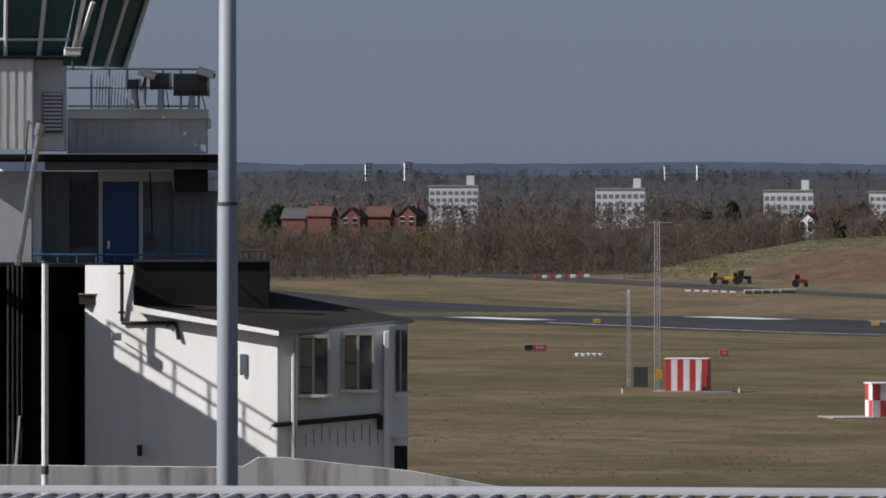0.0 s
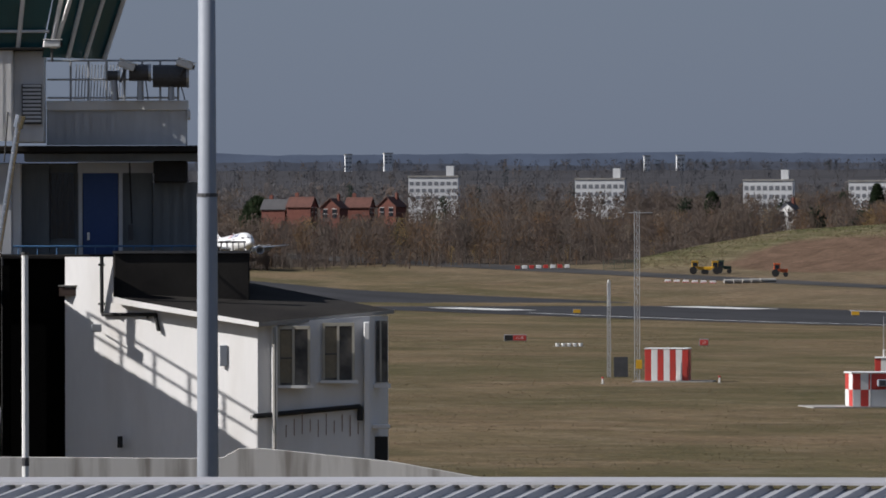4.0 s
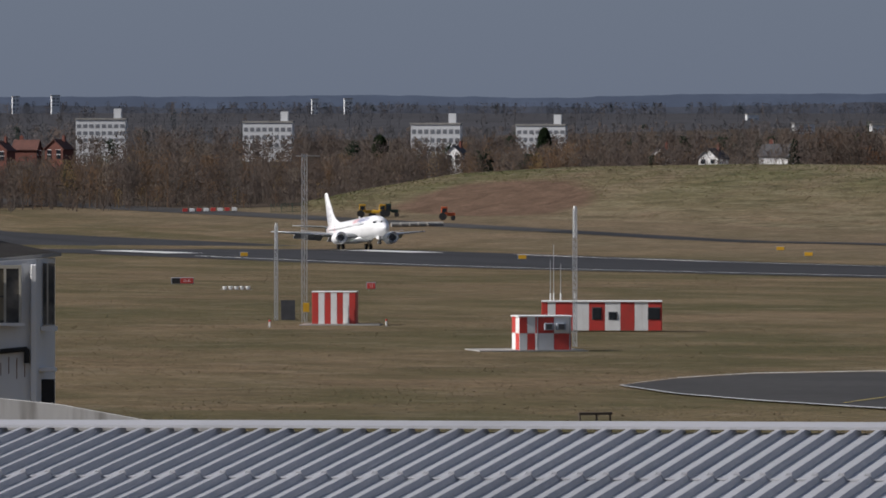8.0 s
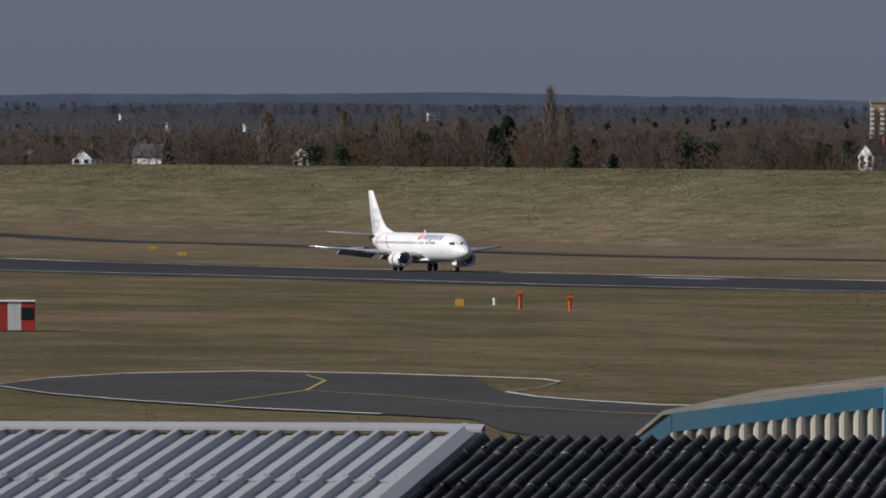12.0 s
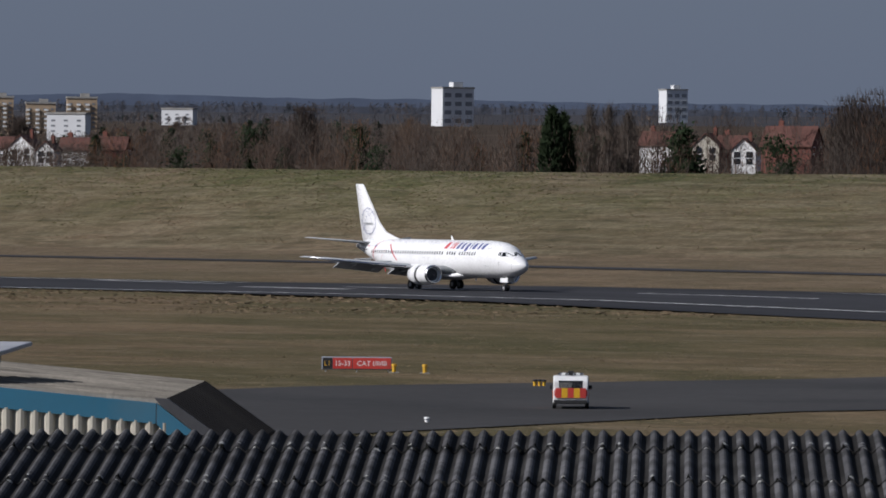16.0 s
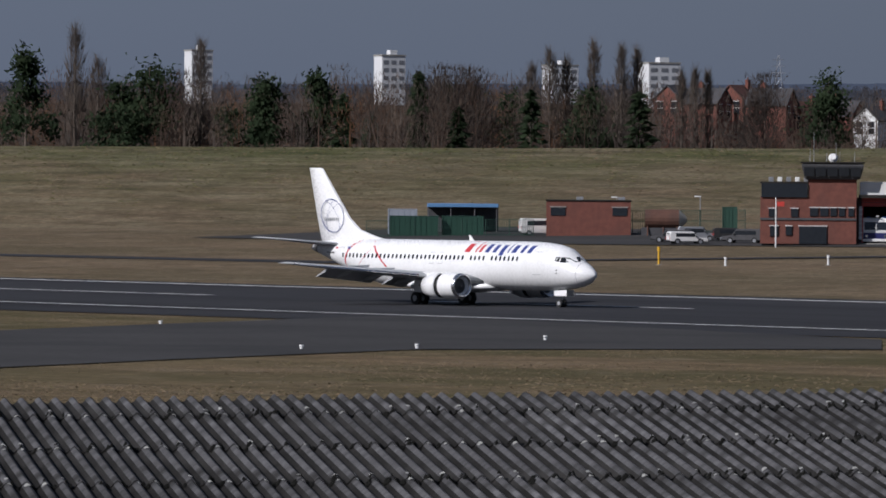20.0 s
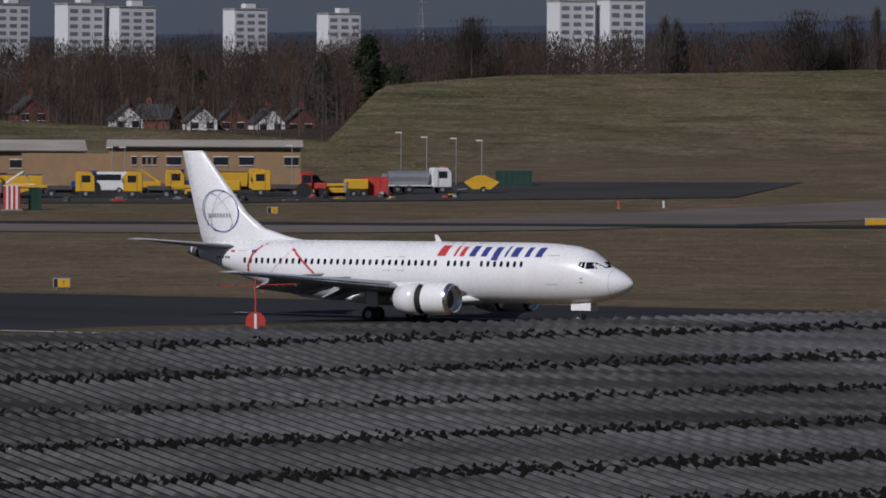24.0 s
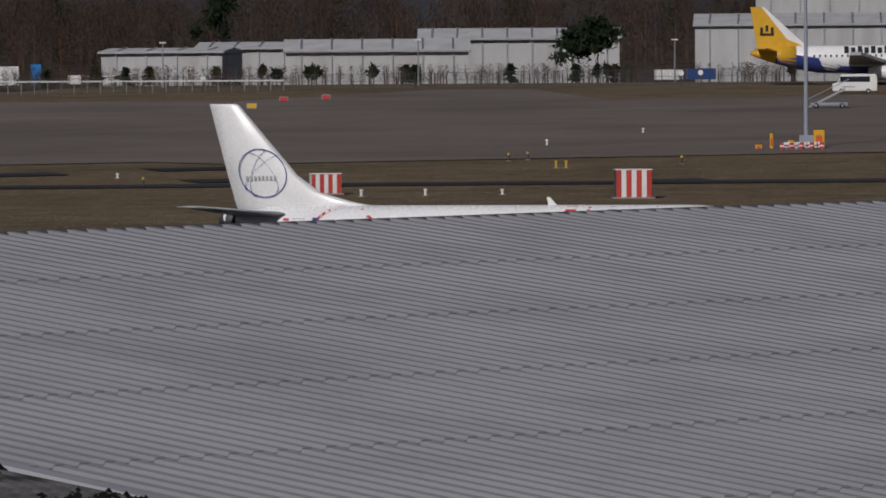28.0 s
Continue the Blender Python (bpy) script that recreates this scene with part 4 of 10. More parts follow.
        wing = part("wing", wing_bm([(y(1.2), 11.6, 20.2, 1.95, 0.62), (y(4.9), 14.7, 19.9, 2.35, 0.42), (y(14.3), 20.9, 22.5, 3.35, 0.13), (y(14.44), 21.3, 22.5, 3.37, 0.06)]), AIRGREY, plane)
        part("leading_edge", wing_bm([(y(5.6), 15.0, 15.5, 2.38, 0.18), (y(14.2), 20.6, 20.95, 3.30, 0.09)]), BRIGHT, wing)
        for y0, y1, xa0, xa1, nmf in ((1.9, 4.2, 19.9, 19.8, "inboard_flap"), (5.4, 10.2, 19.95, 21.1, "outboard_flap")):
            part(nmf, loft([[(-(xx - 0.5), y(yy), 2.02 + (yy - 1.2) * 0.107), (-(xx + 0.15), y(yy), 1.98 + (yy - 1.2) * 0.107), (-(xx + 1.5), y(yy), 1.28 + (yy - 1.2) * 0.107), (-(xx + 1.35), y(yy), 1.26 + (yy - 1.2) * 0.107), (-(xx), y(yy), 1.82 + (yy - 1.2) * 0.107)] for yy, xx in ((y0, xa0), (y1, xa1))], smooth=False), AIRGREY, wing)
        for yy, xx in ((3.2, 18.6), (6.3, 18.9), (8.6, 19.9)):
            part("flap_track_fairing", loft([[(-(xx + u), y(yy) + 0.16 * r * math.cos(a), 1.92 + (yy - 1.2) * 0.105 - u * 0.22 + 0.2 * r * math.sin(a)) for a in (i / 8 * math.tau for i in range(8))] for u, r in ((-0.4, 0.1), (0.3, 1), (1.6, 1), (2.7, 0.1))]), AIRGREY, wing)
        # tailplane
        part("tailplane", wing_bm([(y(0.3), 30.0, 33.7, 4.70, 0.22), (y(6.35), 34.0, 35.3, 5.30, 0.07)]), AIRGREY, plane)
        # engine
        yc = side * 4.83
        nac = part("nacelle", loft([[(-x, yc + r * math.cos(a), 1.62 + (r if math.sin(a) > 0 else r * 0.93) * math.sin(a)) for a in (i / 28 * math.tau for i in range(28))] for x, r in ((11.05, 0.66), (10.72, 0.80), (10.55, 0.90), (10.62, 0.99), (11.0, 1.07), (12.0, 1.10), (12.55, 1.08))], cap=False), AIRWHITE, plane)
        part("inlet_lip", loft([[(-x, yc + r * math.cos(a), 1.62 + (r if math.sin(a) > 0 else r * 0.93) * math.sin(a)) for a in (i / 28 * math.tau for i in range(28))] for x, r in ((11.0, 0.70), (10.72, 0.795), (10.54, 0.90), (10.60, 0.995), (10.86, 1.05))], cap=False), BRIGHT, nac, "polished metal inlet lip")
        part("fan", loft([[(-x, yc + r * math.cos(a), 1.62 + r * math.sin(a)) for a in (i / 24 * math.tau for i in range(24))] for x, r in ((10.75, 0.03), (10.95, 0.2), (11.06, 0.68))], cap=False), DARKGREY, nac, "dark fan behind the inlet")
        part("cascade", loft([[(-x, yc + r * math.cos(a), 1.62 + r * math.sin(a)) for a in (i / 24 * math.tau for i in range(24))] for x, r in ((12.45, 0.96), (13.9, 0.90))]), BLACK, nac, "dark reverser cascade")
        slv = part("reverser_sleeve", loft([[(-x, yc + r * math.cos(a), 1.62 + r * math.sin(a)) for a in (i / 28 * math.tau for i in range(28))] for x, r in ((12.54, 1.0), (12.56, 1.08), (13.4, 1.02), (14.3, 0.80), (14.3, 0.74), (13.4, 0.9))], cap=False), AIRWHITE, plane)
        part("exhaust", loft([[(-x, yc + r * math.cos(a), 1.62 + r * math.sin(a)) for a in (i / 20 * math.tau for i in range(20))] for x, r in ((13.6, 0.6), (14.9, 0.44), (15.5, 0.22), (15.9, 0.04))]), DARKGREY, nac)
        part("pylon", loft([[(-11.6, yc - 0.1, 2.6), (-11.6, yc + 0.1, 2.6), (-16.6, yc + 0.1, 2.25), (-16.6, yc - 0.1, 2.25)], [(-12.6, yc - 0.12, 2.75), (-12.6, yc + 0.12, 2.75), (-16.6, yc + 0.12, 2.65), (-16.6, yc - 0.12, 2.65)]], smooth=False), AIRWHITE, plane)
        # main gear
        gear = part("main_gear_leg", rod((-18.27, side * 2.6, 0.55), (-18.1, side * 2.45, 1.9), 0.11, 0.13, 10), AIRGREY, plane)
        for off in (-0.43, 0.43):
            wh = part("wheel", rod((-18.27, side * 2.6 + off - 0.16, 0.51), (-18.27, side * 2.6 + off + 0.16, 0.51), 0.51, 0.51, 24), BLACK, plane, "black main wheel tyre")
            part("hub", rod((-18.27, side * 2.6 + off - 0.18, 0.51), (-18.27, side * 2.6 + off + 0.18, 0.51), 0.24, 0.24, 16), AIRGREY, wh)
        part("gear_door", box(0.9, 0.05, 1.0, -18.2, side * 2.9, 1.0, 0.02), AIRWHITE, plane)
        # navigation antenna and probes
        part("probe", patch([rect(2.9, 3.1, 3.0, 3.05)], side, 0.03), DARKGREY, body)
        part("probe", patch([rect(2.9, 3.1, 2.75, 2.8)], side, 0.03), DARKGREY, body)
        for s, (ya, yb, xx) in enumerate(((5.6, 7.6, 18.1), (7.7, 9.6, 18.8), (2.2, 3.9, 17.6))):
            zz = lambda v: 2.28 + (v - 1.2) * 0.107 + 0.28
            bm = loft([[(0, y(ya) - y((ya + yb) / 2), zz(ya) - zz((ya + yb) / 2)), (-0.75, y(ya) - y((ya + yb) / 2), zz(ya) - zz((ya + yb) / 2)), (-0.75, y(ya) - y((ya + yb) / 2), zz(ya) - zz((ya + yb) / 2) + 0.03), (0, y(ya) - y((ya + yb) / 2), zz(ya) - zz((ya + yb) / 2) + 0.04)],
                       [(-0.35, y(yb) - y((ya + yb) / 2), zz(yb) - zz((ya + yb) / 2)), (-1.05, y(yb) - y((ya + yb) / 2), zz(yb) - zz((ya + yb) / 2)), (-1.05, y(yb) - y((ya + yb) / 2), zz(yb) - zz((ya + yb) / 2) + 0.03), (-0.35, y(yb) - y((ya + yb) / 2), zz(yb) - zz((ya + yb) / 2) + 0.04)]], smooth=False)
            sp = part("spoiler", bm, AIRWHITE, plane)
            sp.location = (-xx, y((ya + yb) / 2), zz((ya + yb) / 2) - 0.05)
            sp["hinge"] = 1.0
    # nose gear
    leg = part("nose_gear_leg", rod((-4.0, 0, 0.35), (-3.9, 0, 1.6), 0.09, 0.11, 10), AIRGREY, plane)
    for off in (-0.2, 0.2):
        wh = part("wheel", rod((-4.0, off - 0.1, 0.345), (-4.0, off + 0.1, 0.345), 0.345, 0.345, 20), BLACK, plane, "black nose wheel tyre")
        part("hub", rod((-4.0, off - 0.12, 0.345), (-4.0, off + 0.12, 0.345), 0.16, 0.16, 14), AIRGREY, wh)
    for sd in (-0.42, 0.42):
        part("gear_door", box(1.5, 0.04, 0.5, -3.7, sd, 0.92, 0.02), AIRWHITE, plane)
    # fin with dorsal fillet
    fin = part("fin", loft([[(-(le + (te - le) * u), v * t, z) for u, v in ((0, 0), (0.1, 1), (0.5, 1.2), (1, 0.1), (1, -0.1), (0.5, -1.2), (0.1, -1))] for z, le, te, t in ((5.0, 24.0, 33.6, 0.10), (5.45, 26.6, 33.75, 0.14), (6.0, 28.6, 33.9, 0.17), (7.0, 30.0, 34.2, 0.16), (11.0, 33.45, 35.25, 0.08), (11.13, 33.65, 35.28, 0.05))]), AIRWHITE, plane)
    for sd in (-1, 1):
        bm = bmesh.new()
        cz, cx, R = 7.15, 32.05, 1.36
        for i in range(26):
            a0, a1 = i / 26 * math.tau, (i + 1) / 26 * math.tau
            q = lambda a, r: (-(cx - (7.15 - (cz + r * math.sin(a))) * 0.15 + 1.02 * r * math.cos(a)), sd * 0.235, cz + r * math.sin(a))
            bm.faces.new([bm.verts.new(p) for p in (q(a0, R), q(a1, R), q(a1, R + 0.055), q(a0, R + 0.055))])
        # three leaning arcs inside the ring
        for tilt, wide_, b0, b1 in ((0.9, 0.36, 0.2, 3.3), (-0.75, 0.30, -0.2, 2.9), (1.9, 0.45, 2.9, 6.0)):
            ct, st_ = math.cos(tilt), math.sin(tilt)
            for i in range(14):
                a0, a1 = b0 + (b1 - b0) * i / 14, b0 + (b1 - b0) * (i + 1) / 14
                q = lambda a, r: (-(cx + (r * math.cos(a) * ct - r * wide_ * math.sin(a) * st_)), sd * 0.237, cz + r * math.cos(a) * st_ + r * wide_ * math.sin(a) * ct)
                bm.faces.new([bm.verts.new(p) for p in (q(a0, R), q(a1, R), q(a1, R + 0.05), q(a0, R + 0.05))])
        part("tail_emblem", bm, BLUELOGO, fin, "thin navy circle and arcs")
        for i in range(8):
            x0 = 33.05 - i * 0.24
            bm = bmesh.new()
            bm.faces.new([bm.verts.new(p) for p in ((-(x0), sd * 0.238, 6.72), (-(x0 - 0.14), sd * 0.238, 6.72), (-(x0 - 0.14), sd * 0.238, 6.98), (-(x0), sd * 0.238, 6.98))])
            part("tail_emblem_bar", bm, AIRGREY, fin)
    part("blade_antenna", loft([[(-14.6, -0.03, 5.26), (-14.6, 0.03, 5.26), (-15.1, 0.03, 5.26), (-15.1, -0.03, 5.26)], [(-15.0, -0.01, 5.72), (-15.0, 0.01, 5.72), (-15.2, 0.01, 5.72), (-15.2, -0.01, 5.72)]], smooth=False), WHITE, body)
    part("blade_antenna", loft([[(-10.0, -0.03, 1.02), (-10.0, 0.03, 1.02), (-10.3, 0.03, 1.32), (-9.7, -0.03, 1.32)], [(-10.1, -0.01, 1.0), (-10.1, 0.01, 1.0), (-10.3, 0.01, 1.3), (-9.9, -0.01, 1.3)]], smooth=False), WHITE, body)
    return plane


PLANE = airliner()


# ---- old terminal and control tower ----
def slab(name, x0, x1, z0, z1, y, t, material, parent, bevel=0.02, label=""):
    """An upright box between two widths, two heights, with its face at depth y and thickness t."""
    return part(name, box(x1 - x0, t, z1 - z0, (x0 + x1) / 2, y + t / 2, z0, min(bevel, 0.2 * min(x1 - x0, t, z1 - z0))), material, parent, label)


def ribbed(name, x0, x1, z0, z1, y, t, pitch, material, parent, label=""):
    """Upright profiled cladding."""
    bm = bmesh.new()
    n = max(2, int((x1 - x0) / pitch))
    for i in range(n):
        a = x0 + (x1 - x0) * i / n
        box((x1 - x0) / n * 0.62, 0.03, z1 - z0, a + (x1 - x0) / n * 0.5, y - 0.012, z0, 0, bm)
    box(x1 - x0, t, z1 - z0, (x0 + x1) / 2, y + t / 2, z0, 0, bm)
    return part(name, bm, material, parent, label)


def quad_solid(pts, th):
    """A thick panel from four corner points, thickened along -y."""
    bm = bmesh.new()
    a = [bm.verts.new(p) for p in pts]
    b = [bm.verts.new((p[0], p[1] + th, p[2])) for p in pts]
    bm.faces.new(a)
    bm.faces.new(b[::-1])
    for i in range(len(pts)):
        j = (i + 1) % len(pts)
        bm.faces.new((a[j], a[i], b[i], b[j]))
    return bm


def old_terminal():
    x, y = at(-75.45, 173)
    fr = pose(x, y, 0, 0, 0, 75.45)
    house_ = thing("white_annexe", fr, "white rendered annexe with a black felt roof and large windows", "building")
    # sunlit side wall with a sloping head
    part("side_wall", quad_solid([(-4.594, 2.6, 0), (0.000, 0, 0), (0.000, 0, 9.358), (-3.435, 1.9, 10.010), (-3.435, 1.9, 10.955), (-4.594, 2.6, 10.955)], 0.3), RENDERWALL, house_)
    part("end_wall", quad_solid([(0.000, 0.02, 0), (2.663, 1.2, 0), (2.663, 1.2, 9.531), (0.000, 0.02, 9.384)], 0.3), RENDERWALL, house_, "shaded rendered wall with rust stains")
    part("bay_wall", quad_solid([(2.663, 1.2, 0), (3.116, 2.4, 0), (3.116, 2.4, 9.544), (2.663, 1.2, 9.531)], 0.3), RENDERWALL, house_)
    for x0, x1, z0, z1, yy in ((0.466, 1.238, 7.919, 9.291, 0.22), (1.531, 2.290, 8.026, 9.358, 0.70)):
        w = slab("window", x0, x1, z0, z1, yy - 0.03, 0.2, OLDGLASS, house_, 0.0, "old window with reflections painted in the glass and curtains behind")
        for a in (x0, (x0 * 0.55 + x1 * 0.45), x1 - 0.06):
            slab("mullion", a, a + 0.06, z0, z1, yy - 0.09, 0.1, CREAM, w, 0.0)
        slab("head", x0, x1, z1 - 0.05, z1 + 0.03, yy - 0.09, 0.1, CREAM, w, 0.0)
        slab("sill", x0 - 0.06, x1 + 0.08, z0 - 0.07, z0, yy - 0.17, 0.16, RENDERWALL, w, 0.0)
        slab("curtain", x0 + 0.07, x0 + 0.36, z0 + 0.06, z1 - 0.08, yy - 0.038, 0.02, CURTAIN, w, 0.0)
        slab("meeting_rail", x0 + 0.05, x0 + 0.36, (z0 + z1) / 2 - 0.06, (z0 + z1) / 2 - 0.03, yy - 0.06, 0.04, DARKGREY, w, 0.0)
    w = slab("window", 2.823, 3.089, 7.959, 9.424, 1.55, 0.2, OLDGLASS, house_, 0.0)
    slab("mullion", 2.903, 2.943, 7.959, 9.424, 1.5, 0.1, CREAM, w, 0.0)
    slab("sill", 2.756, 3.156, 7.826, 7.933, 1.4, 0.2, RENDERWALL, w, 0.0)
    # solid black slab paints the shade of a door recess
    slab("door_recess", 2.756, 3.089, 5.895, 6.668, 1.5, 0.2, BLACK, house_, 0.0)
    slab("ledge", 2.716, 3.142, 6.854, 6.961, 1.3, 0.3, RENDERWALL, house_)
    part("pilaster", box(0.14, 0.2, 9.2, 0.399, 0.1, 0.2, 0.02), RENDERWALL, house_)
    part("pilaster", box(0.14, 0.2, 9.2, 2.583, 1.05, 0.2, 0.02), RENDERWALL, house_)
    # roof
    part("felt_roof", quad_solid([(-3.489, 1.6, 9.957), (0.027, -0.35, 9.384), (3.262, 2.2, 9.664), (-0.133, 6.0, 10.303)], 0.12), FELT, house_)
    part("roof_fascia", quad_solid([(0.027, -0.38, 9.304), (3.262, 2.17, 9.584), (3.262, 2.17, 9.677), (0.027, -0.38, 9.397)], 0.06), CONCRETE, house_)
    part("verge_board", quad_solid([(-3.489, 1.55, 9.863), (0.027, -0.4, 9.304), (0.027, -0.4, 9.411), (-3.489, 1.55, 10.010)], 0.06), RENDERWALL, house_, "peeling white verge board")
    part("upper_block", box(-0.186 + 3.435, 3.0, 11.062 - 8.9, (-3.435 - 0.186) / 2, 4.2, 8.9, 0.03), FELT, house_, "black felted upper block")
    part("parapet_cap", box(-0.160 + 3.462, 3.1, 0.06, (-3.435 - 0.186) / 2, 4.2, 11.035), DARKGREY, house_)
    for k in range(5):
        part("guard_post", rod((-0.866 + k * 0.14, 2.8, 11.035), (-0.866 + k * 0.14, 2.8, 11.315), 0.018, 0.018, 6), DARKGREY, house_)
    part("guard_rail", rod((-0.932, 2.8, 11.302), (-0.266, 2.8, 11.302), 0.022, 0.022, 6), DARKGREY, house_)
    # rain pipes and fittings
    pipe = part("rain_pipe", rod((-3.702, 1.82, 10.955), (-3.702, 2.0, 9.624), 0.045, 0.045, 8), BLACK, house_)
    part("rain_pipe", rod((-3.702, 2.0, 9.584), (-2.423, 1.28, 9.584), 0.045, 0.045, 8), BLACK, house_)
    part("rain_pipe", rod((-2.423, 1.28, 9.597), (-2.344, 1.22, 9.198), 0.045, 0.045, 8), BLACK, house_)
    for zz in (10.742, 9.810):
        part("pipe_clip", box(0.16, 0.1, 0.05, -3.702, 1.72, zz), BLACK, house_)
    part("pipe_clip", box(0.05, 0.1, 0.14, -2.610, 1.38, 9.491), BLACK, house_)
    part("waste_pipe", rod((-0.080, -0.12, 7.200), (2.423, 0.95, 7.400), 0.06, 0.06, 8), BLACK, house_, "tarred waste pipe with ragged lagging")
    part("waste_pipe", rod((2.423, 0.95, 7.400), (2.423, 0.95, 7.067), 0.07, 0.07, 8), BLACK, house_)
    for k in range(7):
        part("ragged_end", rod((-0.080, -0.12, 7.200 + k * 0.004), (-0.186 + 0.02 * (k % 3), -0.2 - 0.03 * k, 7.147 + 0.02 * (k - 3)), 0.012, 0.004, 4), BLACK, house_)
    part("down_pipe", rod((0.399, -0.1, 9.291), (0.399, -0.1, 6.0), 0.04, 0.04, 8), CONCRETE, house_)
    # black slab in place of a hole, standing for the shade within
    slab("vent", -3.329, -3.209, 6.428, 6.694, 1.35, 0.3, BLACK, house_, 0.0, "small hole in the wall, its shade drawn as a black slab")
    slab("hatch", -0.892, -0.719, 8.372, 8.865, 0.36, 0.06, POLEGREY, house_, 0.01, "grey hatch cover")
    slab("floodlight", -3.941, -3.702, 9.171, 9.358, 1.35, 0.25, GALV, house_, 0.02)
    part("floodlight_arm", rod((-3.862, 2.0, 9.264), (-3.795, 1.5, 9.264), 0.02, 0.02, 6), GALV, house_)
    for k in range(10):
        part("rust_run", box(0.02, 0.012, 0.3 + 0.1 * (k % 3), 0.666 + k * 0.19, 0.06 + 0.112 * k, 6.694 + 0.04 * (k % 4)), mat("rust_run", (0.20, 0.11, 0.06), 0.9) if k == 0 else bpy.data.materials["rust_run"], house_)
    # dark stair well, its deep shade put into the wall and pier colour
    well = thing("stair_well", fr, "dark recessed stair well with rusty pipes", "building")
    part("back_wall", box(-4.048 + 5.726 + 4, 0.3, 10.955, (-5.726 - 4.048) / 2 - 1.6, 3.6, 0), WELL_SHADE, well)
    part("side_pier", box(0.16, 1.4, 10.955 - 0.2, -5.992, 2.6, 0), WELL_SHADE, well)
    for px_, top in ((-4.527, 10.223), (-4.368, 10.156), (-4.181, 10.156)):
        part("rusty_pipe", rod((px_, 2.7, 0), (px_, 2.7, top), 0.055, 0.055, 8), mat("rusty_iron", (0.07, 0.045, 0.035), 0.85, vary=0.3) if px_ == -4.527 else bpy.data.materials["rusty_iron"], well)
    part("pipe_tray", box(0.62, 0.3, 0.2, -4.421, 2.6, 10.023), bpy.data.materials["rusty_iron"], well)
    part("tray_lip", box(0.66, 0.34, 0.03, -4.421, 2.6, 10.250), CONCRETE, well)
    part("cable_bundle", rod((-6.232, 2.4, 6.0), (-6.125, 2.4, 7.360), 0.06, 0.05, 8), GALV, well)
    for k in range(4):
        part("drain_pipe", rod((-6.418 + k * 0.11, 2.5, 0), (-6.418 + k * 0.11, 2.5, 10.955), 0.04, 0.04, 6), BLACK, well)
    # tower stage
    tw = thing("control_tower", fr, "old control tower with white cladding and green tinted glass", "control tower")
    ribbed("lower_cladding", -2.530, -1.398, 10.982, 12.753, 5.0, 0.3, 0.22, DARKCLAD, tw, "grey-green cladding with the canopy's shade in its colour")
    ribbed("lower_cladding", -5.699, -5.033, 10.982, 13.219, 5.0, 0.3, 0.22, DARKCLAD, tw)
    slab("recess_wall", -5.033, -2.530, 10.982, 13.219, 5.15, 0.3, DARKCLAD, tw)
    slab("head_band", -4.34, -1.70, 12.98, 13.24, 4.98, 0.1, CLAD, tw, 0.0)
    door = slab("door", -4.221, -3.369, 11.009, 13.006, 5.08, 0.08, BLUEDOOR, tw, 0.01, "royal blue panelled door")
    slab("door_panel", -4.128, -3.462, 12.527, 12.926, 5.06, 0.03, BLUEDOOR, door, 0.0)
    slab("door_handle", -4.115, -4.061, 11.355, 11.541, 5.02, 0.05, BRIGHT, door, 0.0)
    slab("door_frame", -4.328, -4.234, 11.009, 13.059, 5.05, 0.12, CLAD, tw, 0.0)
    slab("door_frame", -3.356, -3.262, 11.009, 13.059, 5.05, 0.12, CLAD, tw, 0.0)
    slab("side_light", -5.007, -4.421, 11.408, 12.979, 5.08, 0.1, WINDOW, tw, 0.0)
    for k in range(5):
        slab("glazing_bar", -5.007 + k * 0.14, -4.980 + k * 0.14, 11.408, 12.979, 5.05, 0.05, DARKGREY, tw, 0.0)
    part("cable", rod((-3.089, 4.98, 13.219), (-3.036, 4.98, 11.754), 0.02, 0.02, 6), BLACK, tw)
    slab("cable_box", -3.129, -3.009, 11.355, 11.728, 4.9, 0.1, DARKGREY, tw, 0.01)
    slab("white_pier", -6.525 - 1.2, -5.912, 11.009, 13.219, 4.2, 0.6, CLAD, tw)
    slab("white_pier", -5.912, -5.699, 11.009, 13.219, 4.4, 0.6, RENDERWALL, tw)
    slab("canopy", -6.525 - 1.5, -1.411, 13.459, 13.618, 3.2, 2.6, FELT, tw, 0.03, "thin dark canopy slab")
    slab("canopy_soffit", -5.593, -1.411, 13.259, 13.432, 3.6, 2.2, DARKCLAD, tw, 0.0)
    slab("louvre_box", -2.503, -1.678, 12.740, 13.259, 4.2, 0.9, BLACK, tw, 0.03)
    ribbed("parapet_cladding", -5.060, -1.678, 13.645, 14.471, 3.9, 0.3, 0.2, CLAD, tw)
    slab("parapet_band", -5.060, -1.651, 14.471, 14.710, 3.8, 0.4, RENDERWALL, tw)
    slab("parapet_end", -1.691, -1.611, 14.258, 14.497, 3.7, 1.2, CLAD, tw)
    ribbed("tall_cladding", -6.525 - 1.5, -5.819, 13.725, 15.909, 2.4, 0.3, 0.19, RENDERWALL, tw, "sunlit white ribbed cladding")
    slab("shaded_return", -5.819, -5.087, 13.698, 15.882, 2.7, 1.6, CLAD, tw)
    slab("flat_cap", -6.525 - 1.5, -5.087, 15.882, 15.949, 2.3, 2.2, FELT, tw)
    slab("vent_grille", -5.619, -5.140, 14.124, 15.083, 2.62, 0.1, DARKGREY, tw, 0.0)
    for k in range(10):
        slab("grille_bar", -5.593, -5.153, 14.178 + k * 0.093, 14.231 + k * 0.093, 2.58, 0.04, CLAD, tw, 0.0)
    # leaning glass cab
    cab = thing("tower_cab", fr, "outward leaning control cab with dark green glass", "control cab")
